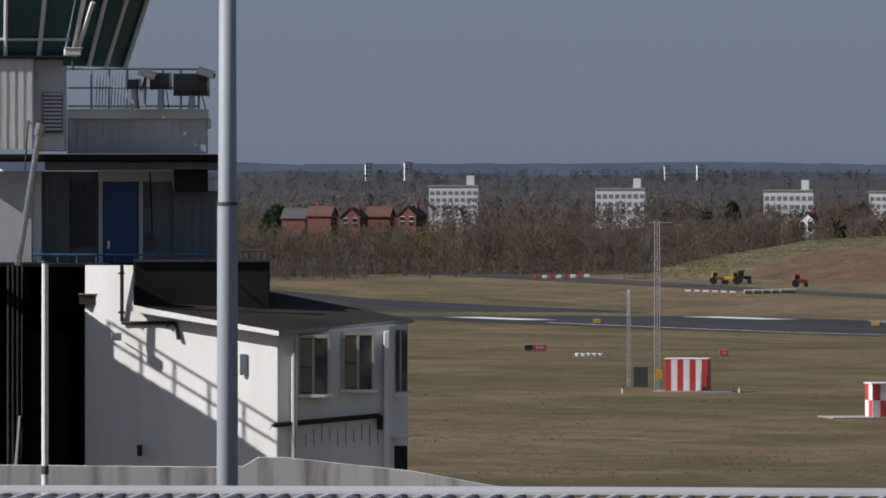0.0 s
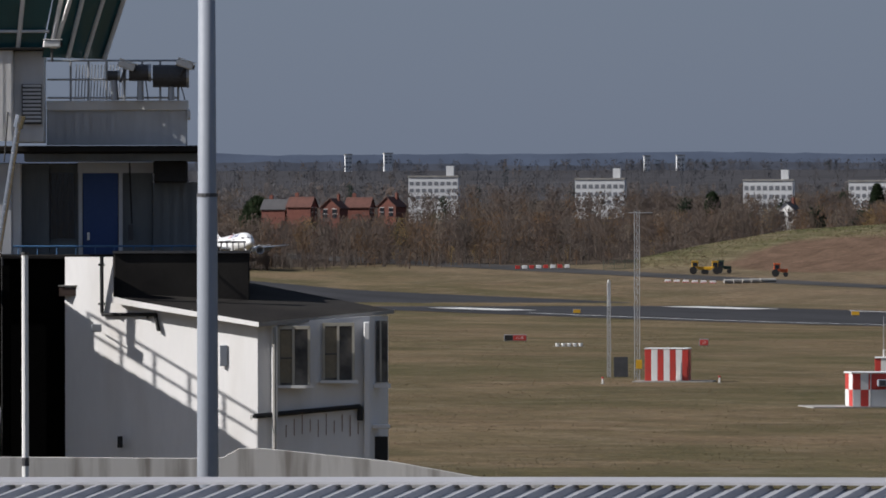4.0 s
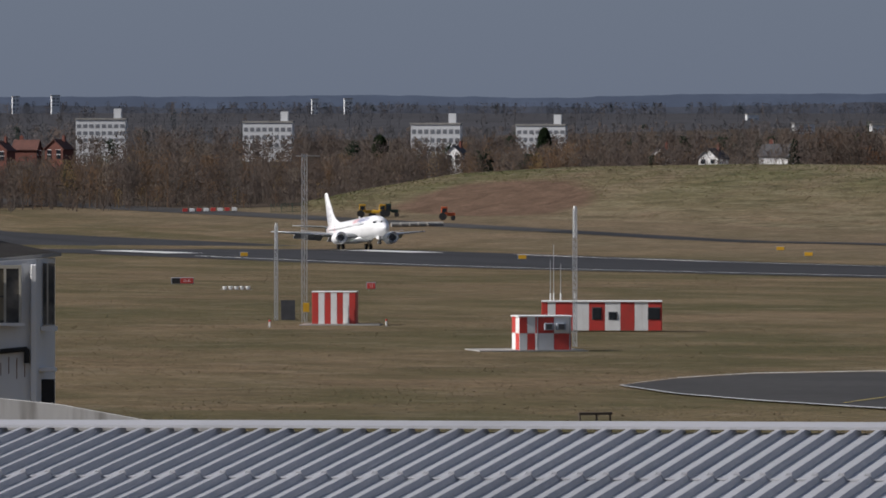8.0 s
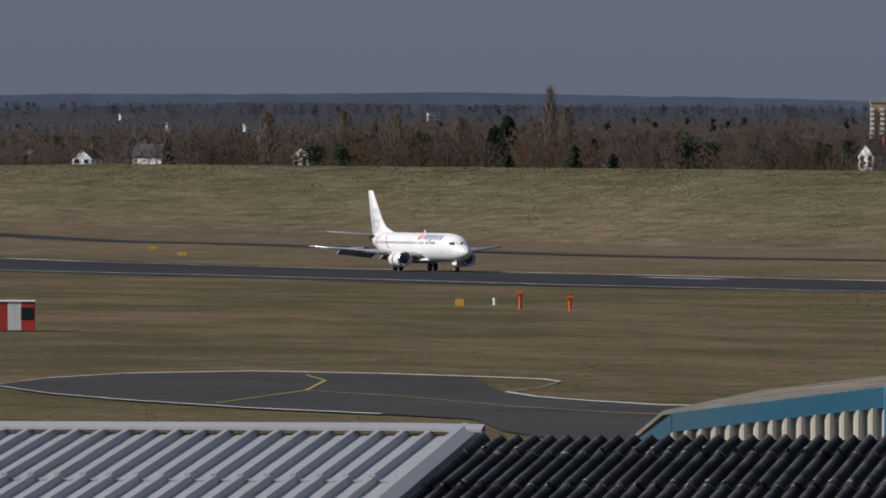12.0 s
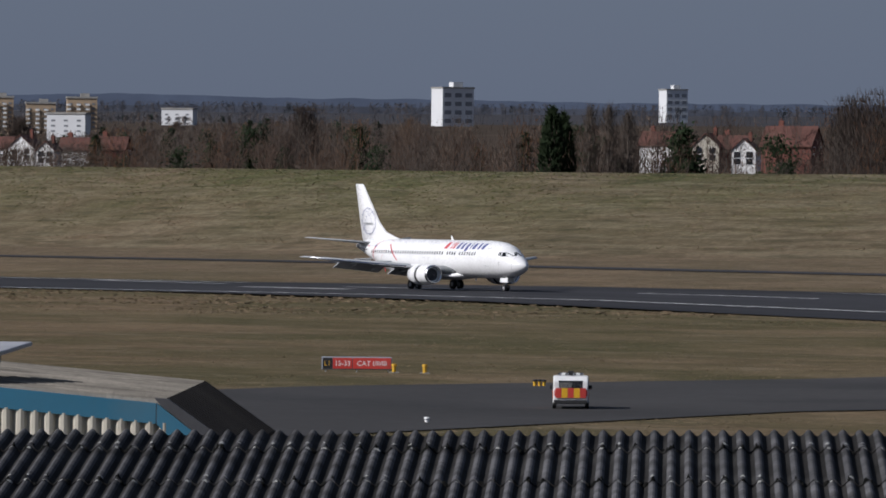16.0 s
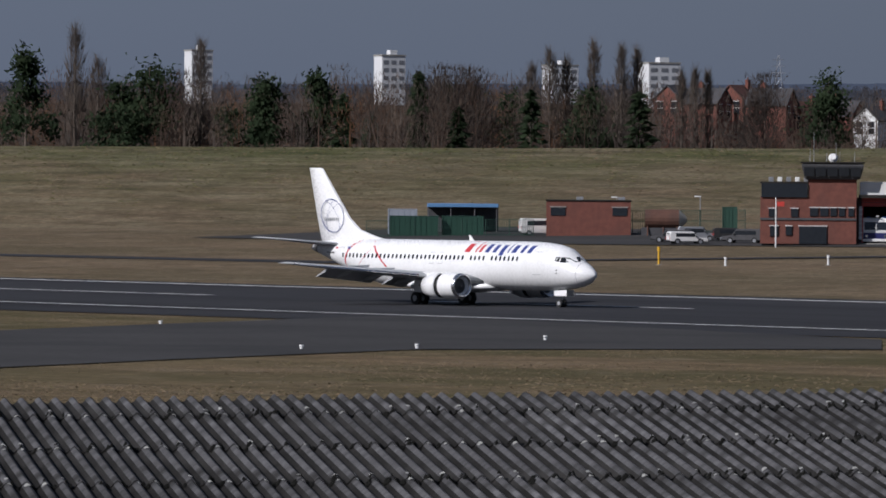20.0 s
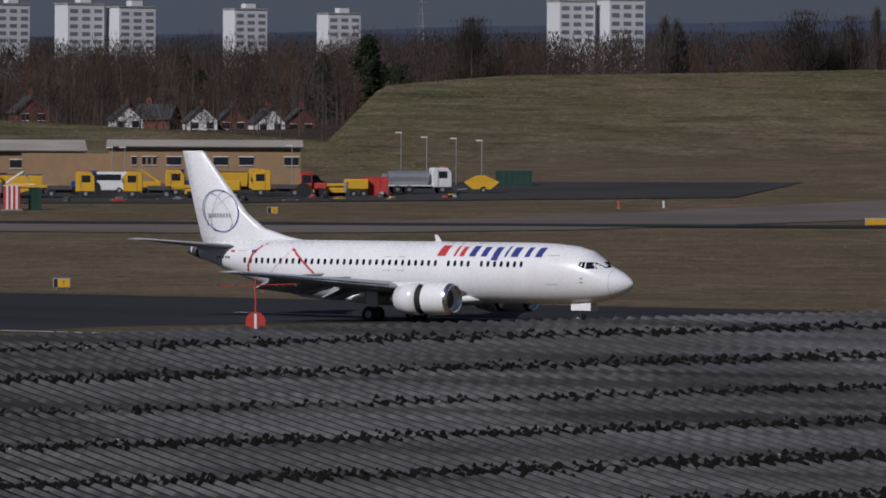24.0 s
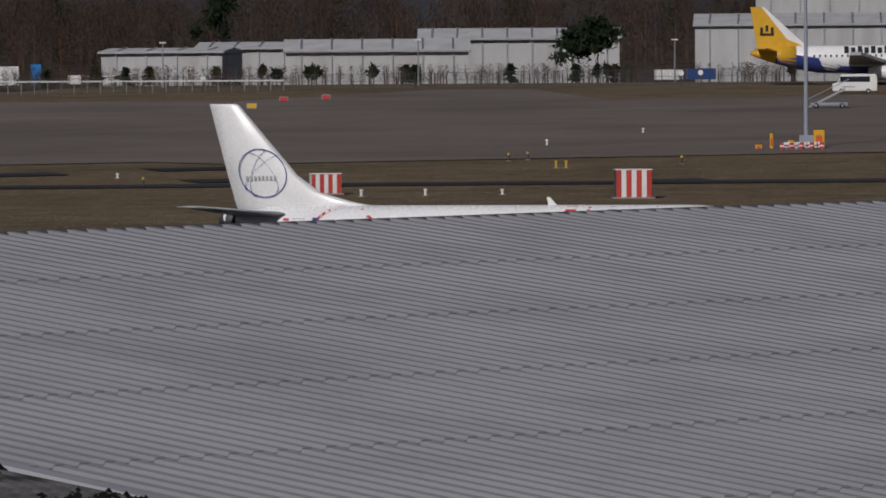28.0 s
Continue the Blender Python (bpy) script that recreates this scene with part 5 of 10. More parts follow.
    part("glass", quad_solid([(-6.525 - 2, 2.6, 15.949), (-5.126, 2.6, 15.949), (-4.501, 1.8, 17.214 + 1.6), (-6.525 - 2, 1.8, 17.214 + 1.6)], 0.08), TEALGLASS, cab)
    part("glass", quad_solid([(-5.126, 2.62, 15.722), (-3.702, 4.4, 15.722), (-2.863, 3.6, 17.214 + 0.9), (-4.501, 1.82, 17.214 + 1.6)], 0.08), TEALGLASS, cab)
    for a, b in (((-5.699, 2.5, 15.949), (-5.393, 1.7, 17.214 + 1.4)), ((-4.900, 2.4, 15.949), (-4.328, 1.6, 17.214 + 1.4)), ((-6.498, 2.5, 15.949), (-6.445, 1.7, 17.214 + 1.4)), ((-4.527, 3.2, 15.722), (-3.928, 2.5, 17.214 + 0.8)), ((-4.128, 3.8, 15.722), (-3.395, 3.0, 17.214 + 0.8)), ((-3.675, 4.3, 15.722), (-2.863, 3.5, 17.214 + 0.9)), ((-4.820, 2.5, 15.949), (-4.394, 1.9, 16.814 + 0.4))):
        part("mullion", rod(a, b, 0.055, 0.055, 6), RENDERWALL, cab)
    for zz in (16.335, 17.214 + 0.1):
        part("transom", rod((-6.525 - 2, 2.38, zz), (-4.953, 2.38, zz), 0.035, 0.035, 6), CLAD, cab)
    part("cab_base", box(3.3, 2.4, 0.3, -6.75, 4.0, 15.669), FELT, cab)
    # balcony railing with searchlights
    rail = thing("balcony_railing", fr, "galvanised balcony railing round the roof", "railing")
    for k in range(7):
        part("post", rod((-4.474 + k * 0.43, 3.7, 14.710), (-4.474 + k * 0.43, 3.7, 15.669), 0.028, 0.028, 8), GALV, rail)
    for k in range(17):
        part("baluster", rod((-4.40 + k * 0.075, 4.9, 14.710), (-4.36 + k * 0.075, 4.9, 15.60), 0.014, 0.014, 5), GALV, rail)
    for zz in (15.669, 15.216, 14.777):
        part("rail", rod((-5.033, 3.7, zz), (-1.917, 3.7, zz), 0.024, 0.024, 8), GALV, rail)
    for cx, cz, r, ln in ((-2.08, 15.29, 0.27, 0.84), (-2.82, 15.37, 0.20, 0.50), (-3.45, 15.30, 0.12, 0.28)):
        s = thing("searchlight", fr @ pose(cx, 3.5, cz), "dark drum searchlight mounted on the balcony", "searchlight", "searchlights")
        part("drum", rod((-ln / 2, 0, 0), (ln / 2, 0, 0), r, r, 18), DARKGREY, s)
        part("rim", rod((ln / 2 - 0.03, 0, 0), (ln / 2 + 0.03, 0, 0), r * 1.06, r * 1.06, 18), GALV, s)
        part("pedestal", rod((0.02, 0, -r * 0.9), (0.02, 0, 14.71 - cz), 0.07, 0.09, 10), GALV, s)
        for e in (-1, 1):
            part("yoke", rod((0.02 + e * 0.10, -0.05, -r * 0.4), (0.02, 0, -r - 0.12), 0.022, 0.022, 6), GALV, s)
        part("cable", rod((ln * 0.3, -0.05, -r * 0.8), (ln * 0.42, -0.02, 14.71 - cz), 0.014, 0.014, 5), BLACK, s)
    for cx, cz, tilt in ((-3.129, 15.536, 20), (-1.731, 15.56, 18), (-4.874, 16.015, 0)):
        c = thing("surveillance_camera", fr @ pose(cx, 1.9 if cx < -4 else 3.2, cz, 0, tilt, 0), "white weatherproof camera housing", "camera", "surveillance cameras")
        part("housing", box(0.42, 0.16, 0.17, 0, 0, -0.08, 0.03), WHITE, c)
        part("hood", box(0.46, 0.2, 0.02, 0.02, 0, 0.1, 0.005), WHITE, c)
        part("lens", rod((0.2, 0, 0), (0.25, 0, 0), 0.06, 0.06, 12), BLACK, c)
        part("bracket", rod((0, 0, -0.1), (0, 0.05, -0.42), 0.03, 0.03, 8), DARKGREY, c)
    deck = thing("deck_railing", fr, "thin blue painted deck railing", "railing")
    part("rail", rod((-5.859, 3.2, 11.208), (-1.398, 3.2, 11.208), 0.022, 0.022, 6), BLUERAIL, deck)
    for k in range(10):
        part("post", rod((-5.726 + k * 0.46, 3.2, 10.982), (-5.726 + k * 0.46, 3.2, 11.208), 0.014, 0.014, 6), BLUERAIL, deck)
    slab("deck_edge", -6.525 - 2, -1.398, 10.902, 11.009, 3.1, 2.0, FELT, deck)
    flue = thing("steel_flue", fr, "leaning polished steel flue with a cowl", "flue")
    part("tube", rod((-6.152, 1.2, 10.955), (-5.646, 1.2, 14.124), 0.075, 0.075, 14), BRIGHT, flue)
    part("cowl", rod((-5.672, 1.2, 14.018), (-5.593, 1.2, 14.311), 0.12, 0.13, 14), BRIGHT, flue)
    part("stay", rod((-5.992, 1.3, 13.219), (-5.939, 2.4, 14.417), 0.02, 0.02, 6), BLACK, flue)
    # thin mast near the shed
    mast_ = thing("thin_pole", pose(*at(-77.26, 90), 0), "slim white pole beside the stair well", "pole")
    part("shaft", rod((0, 0, 0), (0, 0, sight(-17, 90)), 0.050, 0.041, 10), WHITE, mast_)
    part("cap", rod((0, 0, sight(-17, 90)), (0, 0, sight(-12, 90)), 0.05, 0.05, 10), DARKGREY, mast_)
    part("sleeve", rod((0, 0, sight(-390, 90)), (0, 0, sight(-375, 90)), 0.048, 0.048, 10), DARKGREY, mast_)
    # white coping wall before the annexe
    wall = thing("boundary_wall", Matrix.Identity(4), "stained white rendered wall with a sloping top", "wall", kind="structure")
    pts = [(-79.5, -371), (-77.6, -374), (-76.0, -378), (-75.72, -377), (-75.6, -361), (-75.4, -361), (-74.9, -373), (-74.4, -385), (-73.75, -412), (-73.2, -425)]
    for (a0, e0), (a1, e1) in zip(pts[:-1], pts[1:]):
        d = 112
        (xa, ya), (xb, yb) = at(a0, d), at(a1, d)
        za, zb = sight(e0, d), sight(e1, d)
        bm = bmesh.new()
        ex, ey = at((a0 + a1) / 2, 0.3)
        v = [bm.verts.new(p) for p in ((xa, ya, 0), (xb, yb, 0), (xb, yb, zb), (xa, ya, za), (xa + ex, ya + ey, 0), (xb + ex, yb + ey, 0), (xb + ex, yb + ey, zb), (xa + ex, ya + ey, za))]
        for f in ((0, 1, 2, 3), (5, 4, 7, 6), (3, 2, 6, 7), (4, 5, 1, 0), (0, 3, 7, 4), (1, 5, 6, 2)):
            bm.faces.new([v[i] for i in f])
        part("wall_panel", bm, STAINED, wall)



old_terminal()


# ---- airfield equipment ----
def stripes_box(az, d, w, depth, h, n, turn, label, name="equipment_hut", first=RED, side=None, legs=False):
    b = thing(name, spot(az, d, turn), label, "equipment hut", "red and white huts")
    part("plinth", box(w + 0.5, depth + 0.5, 0.12, 0, 0, 0), CONCRETE, b)
    part("body", box(w - 0.06, depth - 0.06, h - 0.1, 0, 0, 0.1), WHITE, b)
    for i in range(n):
        x = -w / 2 + (i + 0.5) * w / n
        m = first if i % 2 == 0 else WHITE
        part("panel", box(w / n - 0.015, 0.06, h - 0.06, x, -depth / 2, 0.1, 0.01), m, b)
    for s in (-1, 1):
        part("side_panel", box(0.05, depth - 0.02, h - 0.06, s * w / 2, 0, 0.1, 0.01), side or first, b)
    part("roof", box(w + 0.12, depth + 0.12, 0.09, 0, 0, h + 0.02, 0.02), WHITE, b)
    return b


bx = stripes_box(-72.25, 598, 3.5, 3.0, 2.65, 7, -4, "red and white striped localiser equipment hut")
part("door_post", box(0.08, 0.08, 1.5, 1.2, -1.7, 0.1), GALV, bx)
part("meter_box", box(0.25, 0.15, 0.5, 1.0, -1.6, 0.2), WHITE, bx)
part("concrete_pad", box(6.5, 5, 0.1, 0.5, 0, -0.02), CONCRETE, bx)
x, y = at(-72.0, 597)


def checker_hut():
    b = thing("checkered_hut", spot(-70.64, 504, 10), "red and white checkered equipment hut with air conditioners", "equipment hut", "red and white huts")
    part("concrete_pad", box(7.5, 6.5, 0.1, -0.9, 1.0, -0.02), CONCRETE, b)
    part("body", box(3.56, 2.9, 2.26, 0, 0, 0.08), WHITE, b)
    cols = [RED, WHITE]
    for r in range(2):
        for c in range(4):
            wd = (0.55, 0.55, 1.3, 1.2)[c]
            x0 = (-1.8, -1.25, -0.7, 0.6)[c]
            part("panel", box(wd - 0.01, 0.05, 1.12, x0 + wd / 2, -1.46, 0.1 + r * 1.14, 0.01), cols[(r + c + 1) % 2], b)
        for c in range(2):
            part("panel", box(0.05, 1.43, 1.12, -1.79, -0.73 + c * 1.45, 0.1 + r * 1.14, 0.01), cols[(r + c) % 2], b)
            part("panel", box(0.05, 1.43, 1.12, 1.79, -0.73 + c * 1.45, 0.1 + r * 1.14, 0.01), cols[(r + c) % 2], b)
    part("roof", box(3.8, 3.1, 0.1, 0, 0, 2.34, 0.02), WHITE, b)
    for x in (0.2, 1.05):
        ac = part("air_conditioner", box(0.62, 0.4, 0.48, x, -1.68, 1.45, 0.03), POLEGREY, b, "grey air conditioning unit")
        part("grille", box(0.4, 0.03, 0.34, x, -1.89, 1.52), DARKGREY, ac)
    for x in (-0.55, 1.7):
        part("corner_post", box(0.07, 0.07, 2.3, x, -1.52, 0.05), GALV, b)


checker_hut()


def striped_cabin():
    b = thing("striped_cabin", spot(-70.17, 572, 0), "long red and white radio cabin with dark windows", "equipment hut", "red and white huts")
    part("body", box(9.2, 3.0, 2.2, 0, 0, 0.1), WHITE, b)
    for i, (x0, x1, m) in enumerate(((-4.65, -4.2, RED), (-4.2, -3.6, WHITE), (-3.6, -2.2, RED), (-2.2, -1.45, WHITE), (-1.45, -1.0, WHITE), (-1.0, 0.25, RED), (0.25, 1.45, WHITE), (1.45, 2.55, RED), (2.55, 3.15, WHITE), (3.15, 3.6, WHITE), (3.6, 4.65, RED))):
        part("panel", box(x1 - x0 - 0.02, 0.06, 2.2, (x0 + x1) / 2, -1.5, 0.1, 0.01), m, b)
    for s in (-1, 1):
        part("end_panel", box(0.06, 3.0, 2.2, s * 4.65, 0, 0.1, 0.01), RED, b)
    part("roof", box(9.4, 3.2, 0.1, 0, 0, 2.3, 0.02), WHITE, b)
    for x, w, h in ((-0.4, 0.62, 0.85), (0.85, 0.55, 0.5), (4.05, 0.85, 0.85)):
        wn_ = part("window", box(w, 0.06, h, x, -1.56, 1.0, 0.02), WINDOW, b)
        part("window_frame", box(w + 0.12, 0.04, h + 0.12, x, -1.53, 0.94, 0.01), DARKGREY, wn_)
    for x, top in ((-4.0, 3.2), (-3.75, 4.4), (-3.2, 2.9), (-2.1, 3.0)):
        a = part("antenna_mount", rod((x, -0.9, 2.3), (x, -0.9, 3.0), 0.06, 0.06, 8), WHITE, b)
        part("whip", rod((x, -0.9, 3.0), (x, -0.9, 2.35 + top), 0.03, 0.02, 6), GALV, a)


striped_cabin()


def lattice_mast(az, d, h, w, label, top=None):
    m = thing("lattice_mast", spot(az, d, 0), label, "mast", "masts")
    c = [(w / 2, 0), (-w / 2, 0), (0, w * 0.8)]
    for x, y in c:
        part("leg", rod((x, y, 0), (x, y, h), 0.028, 0.028, 5), GALV, m)
    n = int(h / (w * 1.6))
    for k in range(n):
        z0, z1 = h * k / n, h * (k + 1) / n
        for i in range(3):
            (xa, ya), (xb, yb) = c[i], c[(i + 1) % 3]
            part("brace", rod((xa, ya, z0), (xb, yb, z1), 0.014, 0.014, 4), GALV, m)
    if top:
        part("white_top", rod((0, 0.1, h - top), (0, 0.1, h + 0.2), 0.11, 0.11, 8), WHITE, m, "white capped top")
    return m


m = lattice_mast(-72.49, 608, 14.0, 0.42, "tall grey lattice radio mast")
part("cross_arm", rod((-0.7, 0, 13.8), (1.3, 0, 13.8), 0.035, 0.035, 6), GALV, m)
part("yellow_cabinet", box(0.5, 0.4, 0.75, 0.15, -0.4, 0.9, 0.02), YELLOW, m, "small yellow cabinet")
m = lattice_mast(-72.71, 620, 8.0, 0.26, "slim lattice mast with a white top", 2.0)
part("mesh_screen", box(1.2, 0.05, 1.7, 1.0, 0, 0, 0.01), DARKGREY, m)
lattice_mast(-70.38, 516, 9.7, 0.27, "slim lattice mast with a white top", 2.0)


def letters(body, size, material, parent, x, y, z, rot=(90, 0, 0)):
    cu = bpy.data.curves.new("lettering", "FONT")
    cu.body, cu.size, cu.extrude, cu.align_x, cu.align_y = body, size, 0.004, "CENTER", "CENTER"
    cu.resolution_u = 3
    cu.materials.append(material)
    ob = new("lettering", cu)
    ob.parent = parent
    ob.matrix_basis = pose(x, y, z, *rot)
    return ob


def board(az, d, panels, h, turn, label, name="taxiway_sign", legs=0.2, dep=0.22):
    """A lit guidance sign of coloured panels: (width, colour, words, colour of the words)."""
    b = thing(name, spot(az, d, turn), label, "sign", "airfield signs")
    w = sum(p[0] for p in panels)
    part("frame", box(w + 0.1, dep, h + 0.1, 0, 0, legs - 0.05, 0.02), POLEGREY, b)
    x = -w / 2
    for pw, m, txt, tm in panels:
        pn = part("panel", box(pw - 0.04, 0.04, h - 0.02, x + pw / 2, -dep / 2 - 0.01, legs, 0.005), m, b)
        if txt:
            letters(txt, h * 0.62, tm, pn, x + pw / 2, -dep / 2 - 0.036, legs + h * 0.46)
        x += pw
    for i in range(max(2, int(w / 1.2))):
        part("leg", rod((-w / 2 + 0.2 + i * (w - 0.4) / max(1, int(w / 1.2) - 1), 0, -0.05), (-w / 2 + 0.2 + i * (w - 0.4) / max(1, int(w / 1.2) - 1), 0, legs), 0.04, 0.04, 6), GALV, b)
    return b


board(-59.55, 446, [(0.62, BLACK, "L1", YELLOW), (1.22, RED, "15-33", WHITE), (2.35, RED, "CAT I/II/III", WHITE)], 0.68, -2, "red runway holding sign lettered 15-33 CAT I/II/III")
board(-53.35, 354, [(0.55, RED, "15-33", WHITE), (1.1, RED, "CAT I/II/III", WHITE), (0.3, WHITE, "", WHITE)], 0.62, -14, "red runway holding sign beside the taxiway")
board(-73.44, 846, [(1.0, BLACK, "", YELLOW), (1.5, RED, "15-33", WHITE)], 0.62, 0, "red and black runway sign in the grass")
board(-71.97, 800, [(0.9, RED, "13", WHITE)], 0.62, 0, "small red sign in the grass")
board(-54.06, 574, [(1.25, WHITE, "", WHITE)], 0.75, 6, "blank white board facing the runway", "white_board")
board(-35.69, 546, [(0.3, BLACK, "", YELLOW), (0.9, YELLOW, "T", BLACK)], 0.62, 0, "yellow and black taxiway sign")
board(-34.05, 731, [(0.35, BLACK, "", YELLOW), (0.65, YELLOW, "E", BLACK)], 0.6, 0, "small yellow and black taxiway sign")
for az, d, w, tn in ((-29.34, 678, 2.1, 5), (-26.17, 734, 2.1, 5), (-25.37, 742, 1.25, 5), (-22.93, 743, 1.0, 0), (-22.8, 748, 0.7, 0), (-36.75, 700, 2.0, 0), (-38.0, 726, 1.4, 0), (-68.78, 1250, 1.4, 0), (-70.79, 1180, 1.3, 0), (-68.56, 1200, 1.4, 0), (-72.96, 1210, 1.2, 0), (-17.25, 936, 1.2, 0), (-41.6, 725, 0.9, 0)):
    board(az, d, [(w, YELLOW, "", BLACK)], 0.6, tn, "plain yellow airfield marker board", "marker_board")
for az, d in ((-22.35, 983), (-17.0, 976), (-16.67, 986)):
    board(az, d, [(1.1, RED, "", WHITE)], 0.55, 0, "small red sign beside the taxiway")
board(-33.73, 616, [(1.45, WHITE, "", WHITE), (1.5, WHITE, "", WHITE), (1.5, WHITE, "", WHITE), (1.45, WHITE, "", WHITE)], 0.8, 3, "long blank white sign board seen from behind", "white_board")


def marker(name, az, d, h, r, material, label, category, cap=None):
    b = thing(name, spot(az, d), label, category, "markers")
    part("post", rod((0, 0, -0.05), (0, 0, h * 0.75), r, r, 8), material, b)
    part("head", rod((0, 0, h * 0.75), (0, 0, h), r * 1.5, r * 1.3, 10), cap or material, b)
    part("foot", box(r * 5, r * 5, 0.08, 0, 0, -0.03), CONCRETE, b)
    return b


for az, d, h in ((-65.92, 680, 1.65), (-65.53, 672, 1.4)):
    b = marker("approach_light", az, d, h, 0.15, ORANGE, "orange transmissometer post in the grass", "instrument")
    part("visor", box(0.62, 0.4, 0.3, 0, -0.05, h - 0.32, 0.04), ORANGE, b)
board(-66.39, 695, [(0.8, YELLOW, "", BLACK)], 0.62, 0, "small yellow box sign", "marker_board", 0.05, 0.5)
marker("white_marker", -66.12, 702, 0.7, 0.16, WHITE, "short white marker post", "marker post")
for az, d in ((-72.76, 588), (-71.85, 592)):
    marker("warning_post", az, d, 0.6, 0.07, WHITE, "short red and white warning post", "marker post", RED)
for i in range(5):
    marker("edge_block", -73.11 + i * 0.045, 806, 0.35, 0.2, WHITE, "low white barrier block", "barrier block")
for az, d in ((-59.26, 445), (-59.02, 444)):
    marker("yellow_light", az, d, 0.55, 0.12, YELLOW, "yellow guard light beside the sign", "airfield light")
for az, d, n in ((-58.16, 416, 3), (-55.15, 372, 2)):
    for k in range(n):
        marker("stop_bar_light", az + k * 0.035, d, 0.42, 0.1, YELLOW, "yellow and black taxiway light", "airfield light", BLACK)
for az, d, h, m in ((-46.42, 728, 1.8, YELLOW), (-45.9, 722, 0.9, WHITE), (-45.1, 722, 1.0, WHITE), (-48.04, 676, 0.95, WHITE), (-41.59, 430, 0.85, WHITE), (-47.3, 480, 0.35, WHITE), (-48.3, 455, 0.35, WHITE), (-50.3, 520, 0.3, WHITE), (-49.2, 452, 0.3, WHITE), (-44.6, 468, 0.3, WHITE), (-59.0, 350, 0.3, WHITE), (-24.15, 664, 0.75, YELLOW), (-24.05, 664, 0.75, YELLOW), (-14.88, 682, 0.7, YELLOW), (-14.8, 682, 0.7, YELLOW), (-20.0, 655, 0.4, WHITE), (-18.3, 668, 0.5, WHITE), (-14.95, 755, 0.7, WHITE), (-14.2, 800, 0.6, WHITE), (-26.5, 690, 0.7, YELLOW), (-28.9, 640, 0.4, WHITE), (-25.2, 640, 0.7, YELLOW), (-31.0, 745, 0.7, WHITE), (-31.35, 745, 0.7, ORANGE), (-16.4, 612, 0.6, WHITE), (-15.9, 612, 0.6, WHITE), (-15.3, 612, 0.5, WHITE)):
    marker("marker_post", az, d, h, 0.11, m, "short marker post in the grass", "marker post")


def van(m, length, width, height, body, label, name="van", bonnet=0.28, light=None, glass=WINDOW, group="vehicles"):
    """A vehicle facing +x."""
    v = thing(name, m, label, "vehicle", group)
    hl = length / 2
    prof = [(-hl, 0.35), (hl, 0.35), (hl, height * 0.5), (hl - length * bonnet, height * 0.56), (hl - length * bonnet - 0.45, height), (-hl + 0.15, height), (-hl, height * 0.85)]
    bm = prism(prof, -width / 2, width / 2)
    bmesh.ops.bevel(bm, geom=list(bm.edges), offset=0.05, segments=1, affect="EDGES")
    b = part("body", bm, body, v)
    x0, x1 = -hl + length * 0.16, hl - length * bonnet - 0.3
    for s in (-1, 1):
        part("side_window", box(x1 - x0, 0.03, height * 0.28, (x0 + x1) / 2, s * width / 2, height * 0.6, 0.01), glass, v)
        for xw in (-hl + length * 0.2, hl - length * 0.2):
            w = part("wheel", rod((xw, s * (width / 2 - 0.16), 0.34), (xw, s * (width / 2 + 0.03), 0.34), 0.34, 0.34, 16), BLACK, v)
            part("rim", rod((xw, s * (width / 2 + 0.02), 0.34), (xw, s * (width / 2 + 0.04), 0.34), 0.19, 0.19, 12), GALV, w)
        part("headlight", box(0.06, 0.28, 0.16, hl + 0.01, s * (width / 2 - 0.25), height * 0.36, 0.01), BRIGHT, v)
        part("tail_light", box(0.05, 0.14, 0.3, -hl - 0.01, s * (width / 2 - 0.12), height * 0.42, 0.01), RED, v)
        part("mirror", box(0.1, 0.18, 0.2, hl - length * bonnet - 0.2, s * (width / 2 + 0.1), height * 0.58, 0.02), BLACK, v)
    part("windscreen", box(0.06, width * 0.82, height * 0.36, hl - length * bonnet - 0.16, 0, height * 0.585, 0.01, rot=(0, -24, 0)), glass, v)
    part("rear_window", box(0.04, width * 0.7, height * 0.26, -hl + 0.02, 0, height * 0.62, 0.01), glass, v)
    part("bumper", box(0.12, width * 0.96, 0.2, hl + 0.03, 0, 0.32, 0.03), BLACK, v)
    part("bumper", box(0.12, width * 0.96, 0.2, -hl - 0.03, 0, 0.32, 0.03), BLACK, v)
    return v


# patrol car waiting on the taxiway, seen from behind
pc = van(spot(-57.88, 375, 90), 4.4, 1.78, 1.7, WHITE, "white airfield patrol car with yellow and red rear chevrons", "patrol_car", 0.26)
for i, m in enumerate((RED, YELLOW, RED, YELLOW, RED)):
    part("chevron", box(0.04, 0.3, 0.5, -2.24, -0.62 + i * 0.31, 0.62, 0.005), m, pc)
for s in (-1, 1):
    part("side_stripe", box(3.6, 0.03, 0.3, -0.1, s * 0.9, 0.62, 0.005), ORANGE, pc)
lb = part("light_bar", box(0.4, 1.3, 0.12, -0.3, 0, 1.72, 0.03), WHITE, pc)
for k in range(4):
    part("work_light", box(0.16, 0.18, 0.16, -1.2, -0.55 + k * 0.37, 1.72, 0.02), BRIGHT, pc)
part("roof_sign", box(0.5, 0.3, 0.25, -0.9, 0, 1.72, 0.02), BLACK, pc)

# wind cone and glide path frame by the runway
wc = thing("drum_marker", spot(-34.18, 456), "red drum marker with a white stripe on a red mast", "marker")
part("drum", rod((0, -0.4, 0.55), (0, 0.4, 0.55), 0.62, 0.62, 20), RED, wc)
part("stripe", box(0.16, 0.86, 1.0, 0, 0, 0.05), WHITE, wc)
part("mast", rod((0, 0, 1.1), (0, 0, 3.2), 0.06, 0.05, 8), RED, wc)
